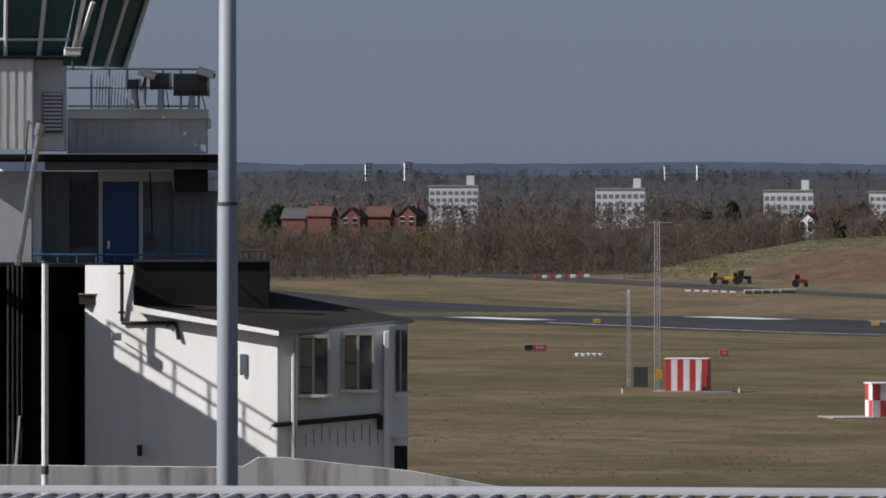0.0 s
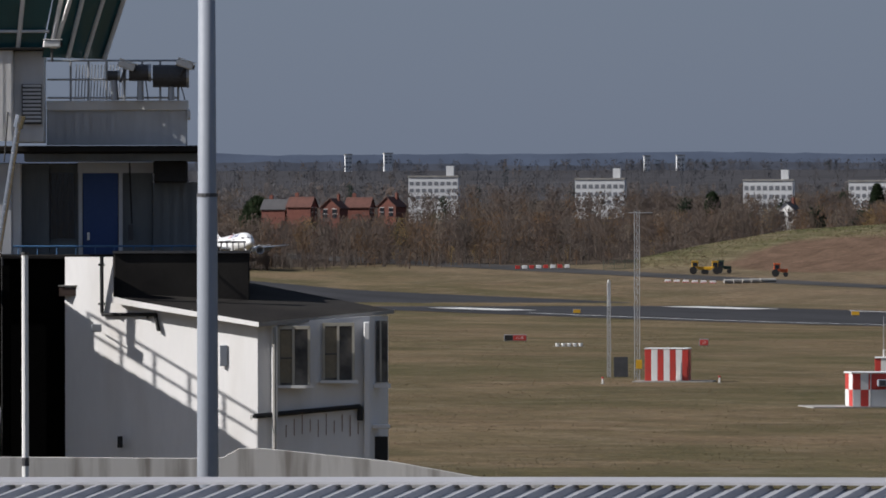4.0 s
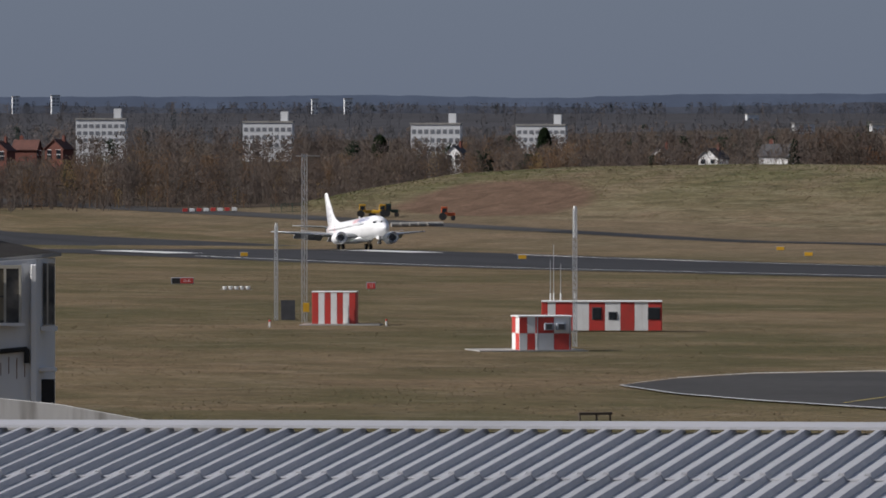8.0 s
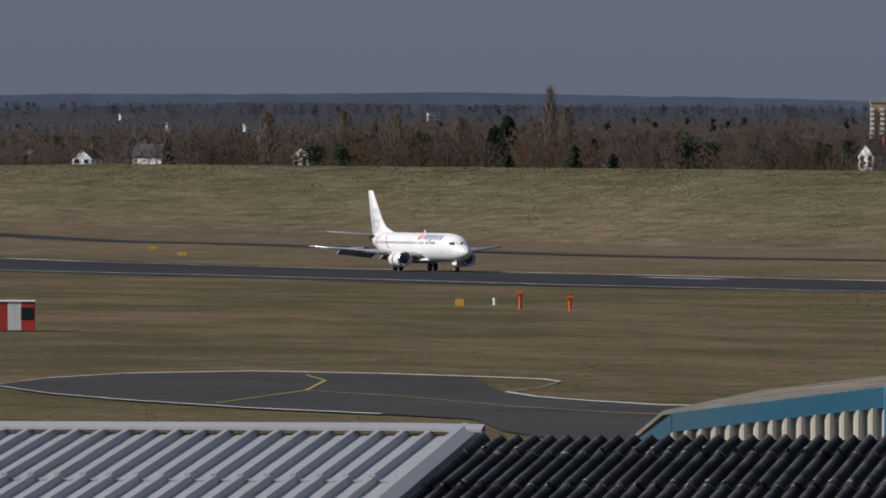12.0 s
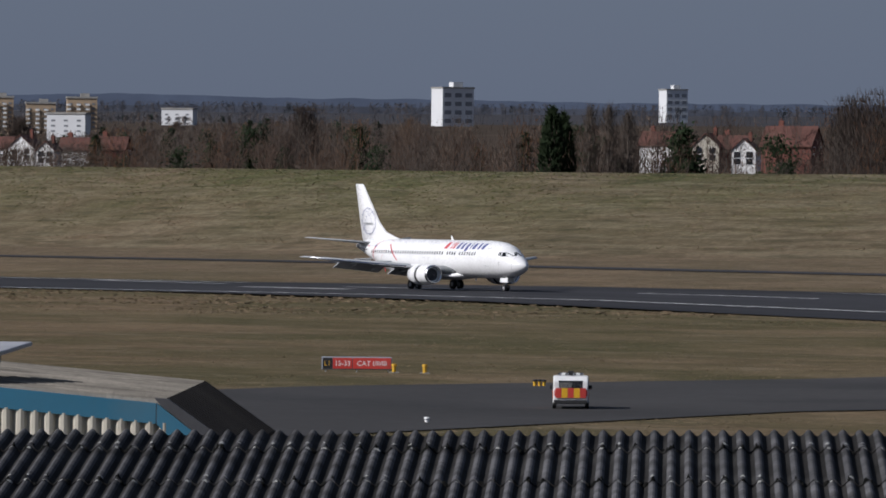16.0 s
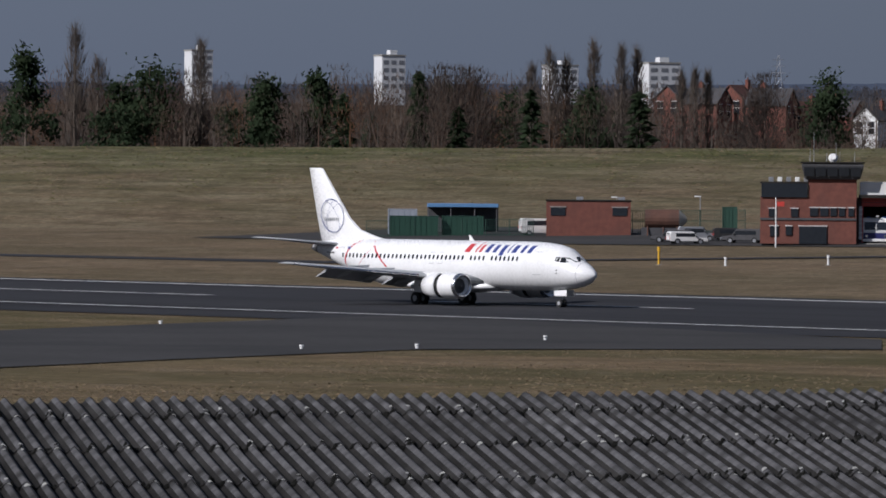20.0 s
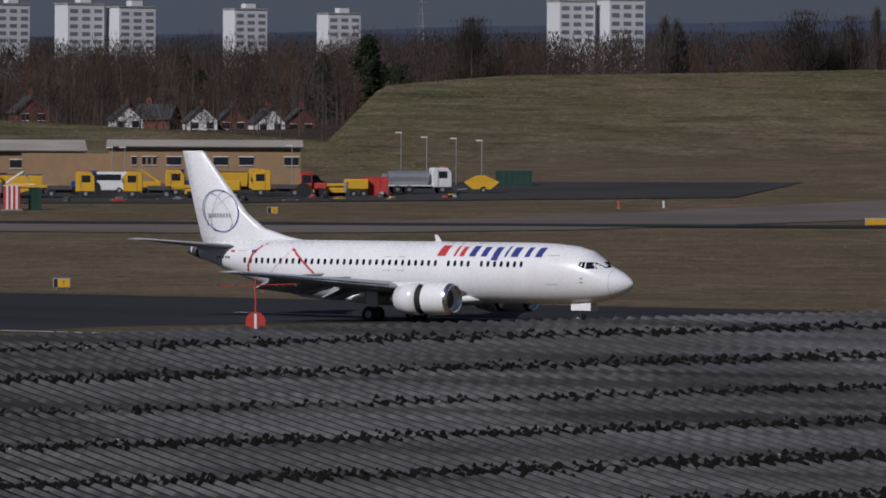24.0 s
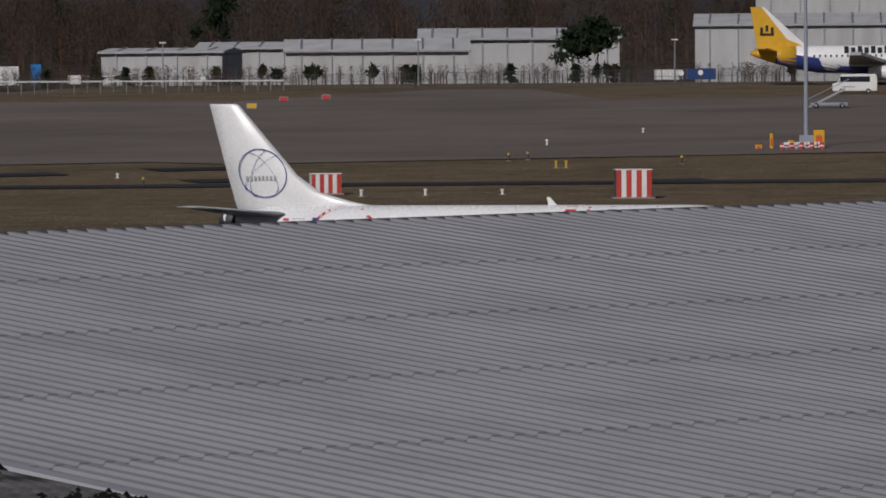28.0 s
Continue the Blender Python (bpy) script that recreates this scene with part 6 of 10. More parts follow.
part("arm", rod((-2.3, 0, 2.75), (2.5, 0, 2.9), 0.035, 0.035, 6), RED, wc)
for x in (-2.3, -1.2, 1.3, 2.5):
    part("sensor", box(0.16, 0.12, 0.1, x, 0, 2.76), DARKGREY, wc)
wd = thing("antenna_frame", spot(-28.53, 505), "grey steel antenna frame beside the runway", "antenna")
for x in (-0.08, 0.12):
    part("mast", rod((x, 0, 0), (x, 0, 3.2), 0.05, 0.04, 6), GALV, wd)
part("beam", rod((-6.6, 0, 0.55), (0.2, 0, 0.35), 0.06, 0.06, 6), GALV, wd)
for x in (-3.1, 0.0):
    part("stand", rod((x, 0, 0), (x, 0, 0.75), 0.12, 0.1, 6), DARKGREY, wd)
gd = thing("steel_trestle", spot(-70.22, 330, 20), "rusty steel trestle behind the shed", "trestle")
part("beam", box(1.6, 0.12, 0.12, 0, 0, 1.0, 0.01, rot=None), BARK, gd)
for x in (-0.7, 0.1, 0.75):
    part("leg", rod((x, 0, 0), (x - 0.05, 0, 1.05), 0.05, 0.05, 6), BARK, gd)

# unseen stair flank beside the tower, added to cast its shadow on the annexe
sx, sy = at(-75.45, 173)
stair = thing("outside_stair", pose(sx, sy, 0, 0, 0, 75.45), "unseen outside stair with railings, inferred from its shadow", "stair")
S0, S1 = (-11.2, 1.2, 13.5), (-7.15, -1.1, 11.1)
fl = quad_solid([(S0[0], S0[1], S0[2]), (S1[0], S1[1], S1[2]), (S1[0], S1[1], 0), (S0[0], S0[1], 0)], 0.15)
part("flank_wall", fl, RENDERWALL, stair)
for dz in (0.55, 1.0):
    part("rail", rod((S0[0], S0[1], S0[2] + dz), (S1[0], S1[1], S1[2] + dz), 0.035, 0.035, 6), GALV, stair)
for k in range(6):
    u = k / 5
    p = [a + (b - a) * u for a, b in zip(S0, S1)]
    part("baluster", rod((p[0], p[1], p[2] - 0.1), (p[0], p[1], p[2] + 1.0), 0.03, 0.03, 6), GALV, stair)
for k in range(12):
    u = (k + 0.5) / 12
    p = [a + (b - a) * u for a, b in zip(S0, S1)]
    part("tread", box(0.42, 1.0, 0.05, p[0], p[1] + 0.6, p[2] - 0.1), GALV, stair)


# ---- blue-edged hangar behind the old roof ----
def hangar():
    d = 85.0
    X = lambda az: (az + 62.96) * d * math.pi / 180
    Z = lambda el: sight(el, d)
    h = thing("hangar", pose(*at(-62.96, d), 0, 0, 0, 58.0), "small hangar with blue bargeboards and cream corrugated gable", "hangar")
    xl, xr, xb = X(-65.07), X(-61.11), X(-60.78)
    zp, zl, zr, zb = Z(-346), Z(-440), Z(-384), Z(-348)
    zm = Z(-398)
    xm = X(-64.75)
    L = 11.0
    up = -0.05
    fall = Z(-440) - 0.6
    # gable sheets
    n = 34
    g = part("gable_wall", prism([(xl + 0.2, 0), (X(-60.85), 0), (X(-60.85), zr - 0.62), (xr, zr - 0.24), (0.1, zp - 0.22), (xm, zm - 0.2), (xl + 0.2, zl - 0.1)], 0.0, 0.15), CREAM, h)
    for i in range(n):
        x = xl + 0.5 + (xr - xl - 0.4) * i / (n - 1)
        top = zp - 0.22 + (zm - zp) * (x / xm) if x < 0 else zp - 0.22 + (zr - zp) * x / xr
        part("corrugation", rod((x, 0.0, 0.5), (x, 0.0, top), 0.066, 0.066, 10), CREAM, g)
    bw = 0.24
    part("bargeboard", prism([(xm, zm), (-0.05, zp), (-0.05, zp - bw), (xm, zm - bw * 0.9)], -0.06, 0.05), TEAL, h)
    part("bargeboard", prism([(0.05, zp), (xr, zr), (xr, zr - bw), (0.05, zp - bw)], -0.06, 0.05), TEAL, h)
    part("eave_board", prism([(xl - 0.25, zl - 0.28), (xl + 0.1, zl - 0.28), (xm + 0.02, zm - bw * 0.9), (xm + 0.02, zm)], -0.06, 0.05), TEAL, h)
    part("eave_board", prism([(xr + 0.01, zr), (xr + 0.65, zr - 0.5), (xr + 0.25, zr - 0.5), (xr + 0.01, zr - bw)], -0.06, 0.05), TEAL, h)
    part("centre_post", box(0.46, 0.14, 3.2, 0.06, -0.12, zp - 3.2, 0.02), TEAL, h)
    part("post_flange", box(0.07, 0.10, 3.1, 0.33, -0.20, zp - 3.15, 0.01), TEAL, h)
    # roof slopes behind, rising a little to the rear
    def slope(x0, z0, x1, z1, name, material, cuts, dz, back=L):
        rt = part(name, bmesh.new(), material, h)
        m = 24
        for k in range(m):
            a, b = k / m, (k + 1) / m + 0.01
            ya, yb = back * a, back * b
            vs = []
            for y, q in ((ya, 0.02), (yb, 0.0)):
                for t in (0, 1):
                    vs.append((x0 + (x1 - x0) * t, y, z0 + (z1 - z0) * t + dz * y / back + q))
            vs += [(v[0], v[1], v[2] - 0.05) for v in vs]
            ob = new("roof_sheet", mesh_of("roof_sheet", vs, [(0, 1, 3, 2), (4, 6, 7, 5), (0, 4, 5, 1), (2, 3, 7, 6), (0, 2, 6, 4), (1, 5, 7, 3)], material))
            ob.parent = rt
    slope(xm - 0.1, zm + 0.01, 0, zp + 0.01, "roof_slope", HANGROOF, 0, up)
    slope(0, zp + 0.01, xr + 0.05, zr + 0.01, "roof_slope", HANGROOF, 0, up)
    slope(xr + 0.05, zr + 0.01, xr + 0.95, zr - 0.62, "lower_slope", FELT, 0, up)
    slope(xl - 0.2, zl - 0.2, xm - 0.1, zm + 0.01, "lower_slope", HANGROOF, 0, up)
    part("verge_cap", prism([(xr - 0.02, zr + 0.06), (xr + 0.14, zr + 0.05), (xr + 0.98, zr - 0.55), (xr + 0.94, zr - 0.64), (xr + 0.08, zr - 0.05)], -0.08, 0.02), DARKGREY, h)
    v = part("ridge_vent", box(0.40, 4.6, 0.05, 0.55, 2.2, zp + 0.22, 0.01, rot=(2, 0, -6)), SHEET, h, "tilted pale metal ridge vent sheet")
    part("vent_side", box(0.05, 4.4, 0.2, 0.36, 2.2, zp + 0.02, rot=(2, 0, -6)), DARKGREY, v)
    part("vent_mouth", box(0.38, 0.05, 0.17, 0.32, 0.0, zp + 0.0), BLACK, v)


HANGROOF = mat("mossy_fibre_cement_sheet", (0.30, 0.275, 0.235), 0.95, vary=0.25, scale=1.2, fine=14, bump=0.02, stain=(0.13, 0.12, 0.10), stain_scale=0.9, stain_amount=0.7, per_object=0.08)
hangar()


# ---- fire station ----
NAVY = mat("navy_lettering_paint", (0.015, 0.018, 0.10), 0.5, vary=0.04)
SKYBLUE = mat("blue_lettering_paint", (0.02, 0.20, 0.52), 0.5, vary=0.04)
GREENSHED = mat("dark_green_cladding", (0.020, 0.062, 0.042), 0.6, vary=0.12, scale=0.5, fine=6)
PALEROOF = mat("weathered_pale_roof", (0.42, 0.38, 0.32), 0.8, vary=0.12, scale=0.3, fine=3, stain=(0.26, 0.23, 0.19), stain_scale=0.12)
GREYROOF = mat("grey_metal_roof", (0.30, 0.32, 0.34), 0.55, vary=0.08, scale=0.3, fine=4)
BLUEROOF = mat("blue_canopy_sheet", (0.10, 0.22, 0.40), 0.5, vary=0.08, scale=0.5, fine=5)
RUST = mat("burnt_rusty_steel", (0.10, 0.045, 0.030), 0.8, vary=0.3, scale=1, fine=8, stain=(0.02, 0.018, 0.016), stain_scale=0.5)
# the open bays' inner shade is put into this dark colour
INNER = mat("shade_dark_bay_lining", (0.055, 0.035, 0.032), 0.9, vary=0.2, scale=0.6, fine=5)


def fire_engine(az, d):
    f = thing("fire_engine", spot(az, d), "white and dark airport fire engine parked nose out", "fire engine", "fire engines in the bays")
    part("body", box(2.9, 7.5, 1.9, 0, 4.6, 0.9, 0.08), RED, f)
    cab = part("cab", loft([[(-1.45, y0, z), (1.45, y0, z), (1.45, 1.2, z), (-1.45, 1.2, z)] for z, y0 in ((0.75, -0.1), (1.5, -0.15), (2.6, 0.1), (2.9, 0.3))], True, False), WHITE, f)
    part("windscreen", box(2.5, 0.08, 0.85, 0, -0.08, 1.62, 0.02, rot=(-12, 0, 0)), WINDOW, f)
    part("pillar", box(0.08, 0.06, 0.85, 0, -0.14, 1.62, rot=(-12, 0, 0)), WHITE, f)
    part("lower_panel", box(2.7, 0.1, 0.75, 0, -0.2, 0.55, 0.03), NAVY, f)
    part("bumper", box(2.9, 0.35, 0.3, 0, -0.25, 0.35, 0.04), WHITE, f)
    for s in (-1, 1):
        part("headlight", rod((s * 1.0, -0.32, 0.95), (s * 1.0, -0.24, 0.95), 0.16, 0.16, 10), BRIGHT, f)
        part("wheel", rod((s * 1.0, 0.9, 0.55), (s * 1.4, 0.9, 0.55), 0.55, 0.55, 14), BLACK, f)
        part("wheel", rod((s * 1.0, 6.4, 0.55), (s * 1.4, 6.4, 0.55), 0.55, 0.55, 14), BLACK, f)
        part("mirror", box(0.12, 0.1, 0.45, s * 1.62, -0.1, 1.75, 0.02), BLACK, f)
        part("beacon", box(0.4, 0.25, 0.16, s * 0.85, 0.4, 2.9, 0.03), BLUEDOOR, f)
    part("roof_monitor", rod((0.0, 0.2, 3.05), (0.25, -0.35, 3.12), 0.09, 0.07, 8), WHITE, f)


def fire_station():
    fs = thing("fire_station", spot(-44.5, 797), "red brick airport fire station with watch tower and white sign band", "fire station")
    K = math.pi / 180 * 797
    # tower
    tw = part("tower", box(5.2, 5.2, 7.1, -7.93, 0.2, 0), BRICK, fs)
    cab = part("watch_room", loft([[(-7.93 + s * x, 0.2 + t * x, z) for s, t in ((-1, -1), (1, -1), (1, 1), (-1, 1))] for z, x in ((6.95, 2.6), (7.05, 3.0), (8.5, 3.35), (8.75, 3.2))], True, False), DARKGREY, fs, "dark flared watch room")
    for i in range(5):
        part("pane", box(1.1, 0.06, 1.0, -7.93 - 2.5 + i * 1.25, -3.12, 7.3, 0.01, rot=(10, 0, 0)), WINDOW, cab)
    part("watch_roof", box(6.9, 6.9, 0.16, -7.93, 0.2, 8.72, 0.03), FELT, fs)
    for x, hh in ((-10.4, 1.5), (-8.6, 1.1), (-7.6, 2.2), (-7.2, 1.2), (-5.6, 1.2), (-10.0, 3.2)):
        part("aerial", rod((x, 0.4, 8.8), (x, 0.4, 8.8 + hh), 0.04, 0.02, 5), GALV, fs)
    part("dish", rod((-7.9, 0.0, 9.3), (-7.9, -0.3, 9.45), 0.55, 0.35, 12), WHITE, fs)
    # wing
    part("wing_wall", box(5.2, 8, 5.1, -13.1, 1.6, 0), BRICK, fs)
    part("glazed_band", box(5.0, 0.2, 1.5, -13.1, -2.5, 5.0, 0.02), WINDOW, fs, "dark glazed upper band")
    part("wing_roof", box(5.3, 8, 0.2, -13.1, 1.6, 6.5, 0.02), FELT, fs)
    part("wing_upper_wall", box(4.9, 7.6, 1.5, -13.1, 1.7, 5.05), DARKGREY, fs)
    for k in range(5):
        part("roof_unit", box(0.5, 0.6, 0.5, -14.6 + k * 0.95, 0.4, 6.7, 0.04), WHITE if k % 2 else GALV, fs)
    for x, z, w, hh in ((-14.4, 2.9, 0.8, 0.9), (-12.0, 2.9, 0.8, 0.9), (-10.0, 0.0, 3.0, 1.9), (-12.6, 0.9, 0.7, 1.0), (-9.9, 3.0, 0.9, 0.9), (-8.8, 3.0, 0.9, 0.9), (-7.8, 3.0, 0.7, 0.9), (-6.9, 3.0, 0.7, 0.9), (-5.9, 3.0, 0.6, 0.9), (-14.2, 0.8, 0.9, 1.1)):
        yy = -2.47 if x < -10.5 else -2.47
        wn_ = part("window", box(w, 0.12, hh, x, yy, z, 0.01), WINDOW, fs)
        part("window_frame", box(w + 0.12, 0.08, 0.08, x, yy - 0.03, z + hh), WHITE, wn_)
    part("plinth_band", box(10.4, 0.12, 0.25, -10.5, -2.46, 2.55, 0.01), DARKGREY, fs)
    # bays
    part("bay_floor", box(18.0, 12, 0.1, 3.7, 4.5, 0.0), CONCRETE, fs)
    part("bay_back", box(18.0, 0.3, 5.0, 3.7, 10.5, 0), INNER, fs)
    part("bay_roof", box(23.0, 13.5, 0.35, 6.4, 4.7, 5.0), FELT, fs)
    part("bay_side", box(0.3, 12, 5.0, -5.2, 4.5, 0), INNER, fs)
    for i in range(5):
        x = -5.0 + i * 4.55 if i < 4 else 12.6
        p = part("pillar", box(0.5, 0.5, 5.0, x, -0.8, 0, 0.02), INNER, fs)
        part("ladder_rack", box(0.35, 0.1, 3.6, x + 0.1, -1.1, 0.5, 0.01), GALV, p)
        for k in range(7):
            part("rung", box(0.45, 0.06, 0.07, x + 0.1, -1.17, 0.7 + k * 0.5), WHITE, p)
    for i in range(4):
        x = -2.8 + i * 4.55
        dr = part("roller_door", box(3.9, 0.12, 0.9, x, -0.6, 4.1, 0.01), RED, fs, "raised red roller door")
        for k in range(3):
            part("slat", box(3.9, 0.05, 0.05, x, -0.68, 4.2 + k * 0.28), DARKGREY, dr)
        for s in (-1, 1):
            part("door_jamb", box(0.3, 0.15, 4.1, x + s * 1.95, -0.62, 0, 0.01), RED, fs)
    part("blank_wall", box(5.3, 12, 5.0, 14.95, 5.2, 0), BRICK, fs)
    sg = part("sign_band", box(22.8, 0.5, 1.7, 6.4, -1.15, 5.05, 0.03), WHITE, fs, "white sign band lettered Birmingham Airport")
    letters("Birmingham", 1.45, NAVY, sg, 3.9, -1.43, 5.86)
    letters("Airport", 1.45, SKYBLUE, sg, 10.0, -1.43, 5.86)
    part("sign_end", box(0.08, 0.6, 1.72, 6.4 + 11.42, -1.15, 5.04), DARKGREY, sg)
    for x in (4.9, 5.9):
        yb = part("roof_sign", box(0.7, 0.1, 0.75, x, 0.5, 5.9 + 0.85, 0.02), YELLOW, fs)
        part("symbol", box(0.3, 0.03, 0.3, x, 0.43, 6.95), BLACK, yb)
    for k in range(8):
        part("vent_stack", rod((7.0 + k * 1.3, 3, 5.3), (7.0 + k * 1.3, 3, 7.0 + 0.3 * (k % 2)), 0.14, 0.1, 8), GALV, fs)
    tall = part("tall_block", box(9.0, 9.0, 11.2, 22.4, 2.5, 0), BRICK, fs)
    part("opening", box(2.8, 0.1, 2.6, 20.1, -2.02, 0.0), WINDOW, tall)
    part("coping", box(9.2, 9.2, 0.15, 22.4, 2.5, 11.2, 0.02), CONCRETE, tall)
    fp = thing("flagpole", spot(-45.51, 790), "white flagpole before the fire station", "flagpole")
    part("pole", rod((0, 0, 0), (0, 0, 5.2), 0.09, 0.06, 8), WHITE, fp)
    part("flag", box(0.8, 0.05, 0.5, 0.5, 0, 4.4, 0.01), RED, fp)
    part("finial", rod((0, 0, 5.2), (0, 0, 5.4), 0.1, 0.04, 8), GALV, fp)
    for az in (-44.73, -44.40, -44.07, -43.74):
        fire_engine(az, 796.5)


fire_station()


def container(az, d, w, h, depth, material, label, turn=0, lift=0.0, name="container"):
    c = thing(name, spot(az, d, turn, lift), label, "container", "containers")
    n = max(4, int(w / 0.6))
    body = part("body", box(w, depth, h, 0, 0, 0), material, c)
    for i in range(n):
        part("rib", box(w / n * 0.5, 0.06, h - 0.3, -w / 2 + (i + 0.5) * w / n, -depth / 2 - 0.02, 0.15), material, body)
    for s in (-1, 1):
        part("corner_post", box(0.14, 0.14, h, s * (w / 2 - 0.05), -depth / 2 - 0.03, 0, 0.01), material, c)
    part("roof", box(w + 0.06, depth + 0.06, 0.08, 0, 0, h, 0.02), material, c)
    return c


# training ground beside the fire station
tb = thing("training_block", spot(-46.97, 844), "windowless red brick training block with flat roof", "building")
part("wall", box(9.7, 7, 4.0, 0, 3.5, 0), BRICK, tb)
part("roof", box(9.9, 7.2, 0.18, 0, 3.5, 4.0, 0.03), FELT, tb)
for x in (-3.5, 3.6):
    w = part("window", box(1.7, 0.12, 0.95, x, -0.02, 2.35, 0.01), WINDOW, tb)
    part("lintel", box(1.9, 0.1, 0.12, x, -0.05, 3.3), CONCRETE, w)
for x in (-1.0, 3.8):
    part("roof_unit", box(0.8, 0.8, 0.35, x, 2, 4.18, 0.03), GALV, tb)
container(-48.33, 852, 5.6, 2.3, 2.5, GREENBOX, "dark green shipping container with a white mark")
container(-47.95, 853, 4.8, 2.2, 2.5, GREENBOX, "dark green shipping container beside the fence")
container(-48.42, 862, 3.4, 2.9, 2.5, POLEGREY, "pale grey container behind the green row")
cn = thing("canopy", spot(-47.95, 866), "blue-roofed open canopy over the training yard", "canopy")
part("roof", box(8.4, 5, 0.45, 0, 0, 3.0, 0.05), BLUEROOF, cn)
for x in (-4, -1.4, 1.4, 4):
    part("post", rod((x, -2.2, -0.3), (x, -2.2, 3.0), 0.09, 0.09, 6), DARKGREY, cn)
part("back_wall", box(8.4, 0.2, 3.0, 0, 2.3, 0), DARKGREY, cn)
rg = thing("burner_rig", spot(-46.40, 842), "burnt cylinder fire training rig", "training rig")
part("shell", rod((-1.9, 0.6, 1.9), (2.0, 0.6, 1.9), 1.15, 1.15, 18), RUST, rg)
part("cone", rod((2.0, 0.6, 1.9), (2.9, 0.6, 1.9), 1.15, 0.3, 18), CREAM, rg)
part("cradle", box(4.6, 1.6, 1.0, 0, 0.6, -0.05), DARKGREY, rg)
for x in (-1.6, 0.2, 1.8):
    part("strut", rod((x, -0.6, 0), (x, -0.2, 1.1), 0.09, 0.09, 6), RUST, rg)


def screen_fence(az0, az1, d0, d1, h, material, label, step=2.5, name="screen_fence", infill=True, lift=(0.0, 0.0)):
    (x0, y0), (x1, y1) = at(az0, d0), at(az1, d1)
    L = math.hypot(x1 - x0, y1 - y0)
    n = max(2, int(L / step))
    foot = lambda x, y: lie(x, y) + lift[0] + (lift[1] - lift[0]) * math.hypot(x - x0, y - y0) / L
    f = thing(name, Matrix.Identity(4), label, "fence")
    me = None
    for i in range(n + 1):
        x, y = x0 + (x1 - x0) * i / n, y0 + (y1 - y0) * i / n
        if me is None:
            bm = rod((0, 0, -0.3), (0, 0, h), 0.05, 0.05, 5)
            p = part("post", bm, material, f)
            me = p.data
        else:
            p = new("post", me)
            p.parent = f
        p.matrix_basis = pose(x, y, foot(x, y))
    vs, fs = [], []
    m = int(L / 0.22)
    if infill:
        for i in range(m):
            x, y = x0 + (x1 - x0) * i / m, y0 + (y1 - y0) * i / m
            z = foot(x, y)
            dx, dy = (x1 - x0) / L * 0.02, (y1 - y0) / L * 0.02
            k = len(vs)
            vs += [(x - dx, y - dy, z + 0.05), (x + dx, y + dy, z + 0.05), (x + dx, y + dy, z + h), (x - dx, y - dy, z + h)]
            fs.append((k, k + 1, k + 2, k + 3))
    for r in range(3):
        z_ = h * (0.1 + 0.44 * r)
        for i in range(n):
            q = []
            for j in (i, i + 1):
                x, y = x0 + (x1 - x0) * j / n, y0 + (y1 - y0) * j / n
                q += [(x, y, foot(x, y) + z_), (x, y, foot(x, y) + z_ + 0.05)]
            k = len(vs)
            vs += q
            fs.append((k, k + 1, k + 3, k + 2))
    w = new("wire_mesh", mesh_of("wire_mesh", vs, fs, material))
    w.parent = f
    return f


screen_fence(-48.7, -47.4, 846, 846, 2.0, GREENBOX, "green mesh fence round the training ground")
screen_fence(-46.8, -45.75, 850, 848, 2.8, GREENBOX, "tall green mesh fence behind the car park")
container(-45.87, 852, 1.7, 3.0, 1.0, GREENSHED, "dark green steel cabinet in the car park", name="steel_cabinet")
for az, d, m, l in ((-47.35, 848, WHITE, "white van inside the fenced compound"),):
    van(spot(az, d, 10), 4.6, 1.9, 2.0, m, l, "white_van", 0.2)
van(spot(-46.2, 804, 14), 4.3, 1.8, 1.42, WHITE, "white saloon car parked before the station", "parked_car", 0.27)
van(spot(-46.32, 812, 174), 4.4, 1.8, 1.45, DARKGREY, "dark saloon car parked before the station", "parked_car", 0.27)
van(spot(-45.76, 806, 170), 4.5, 1.85, 1.62, DARKGREY, "dark estate car parked before the station", "parked_car", 0.25)
van(spot(-45.85, 816, 5), 4.2, 1.8, 1.5, BLACK, "black car parked before the station", "parked_car", 0.27)
van(spot(-46.12, 818, 5), 4.4, 1.8, 1.6, GALV, "silver car in the car park", "parked_car", 0.27)
for az, d, h in ((-46.75, 850, 4.3), (-46.1, 850, 4.3), (-45.4, 806, 1.5), (-38.9, 842, 6), (-40.05, 840, 6), (-33.05, 835, 6.2), (-32.85, 838, 5.6), (-32.62, 840, 5.4), (-32.42, 836, 5.2), (-35.3, 826, 5.0), (-35.2, 826, 5.0), (-33.9, 815, 5.2)):
    lp = thing("yard_lamp", spot(az, d), "slim galvanised yard lamp on a post", "lamp", "yard lamps")
    part("post", rod((0, 0, 0), (0, 0, h), 0.07, 0.05, 6), GALV, lp)
    part("lantern", box(0.75, 0.25, 0.14, -0.3, 0, h - 0.02, 0.02), WHITE, lp)


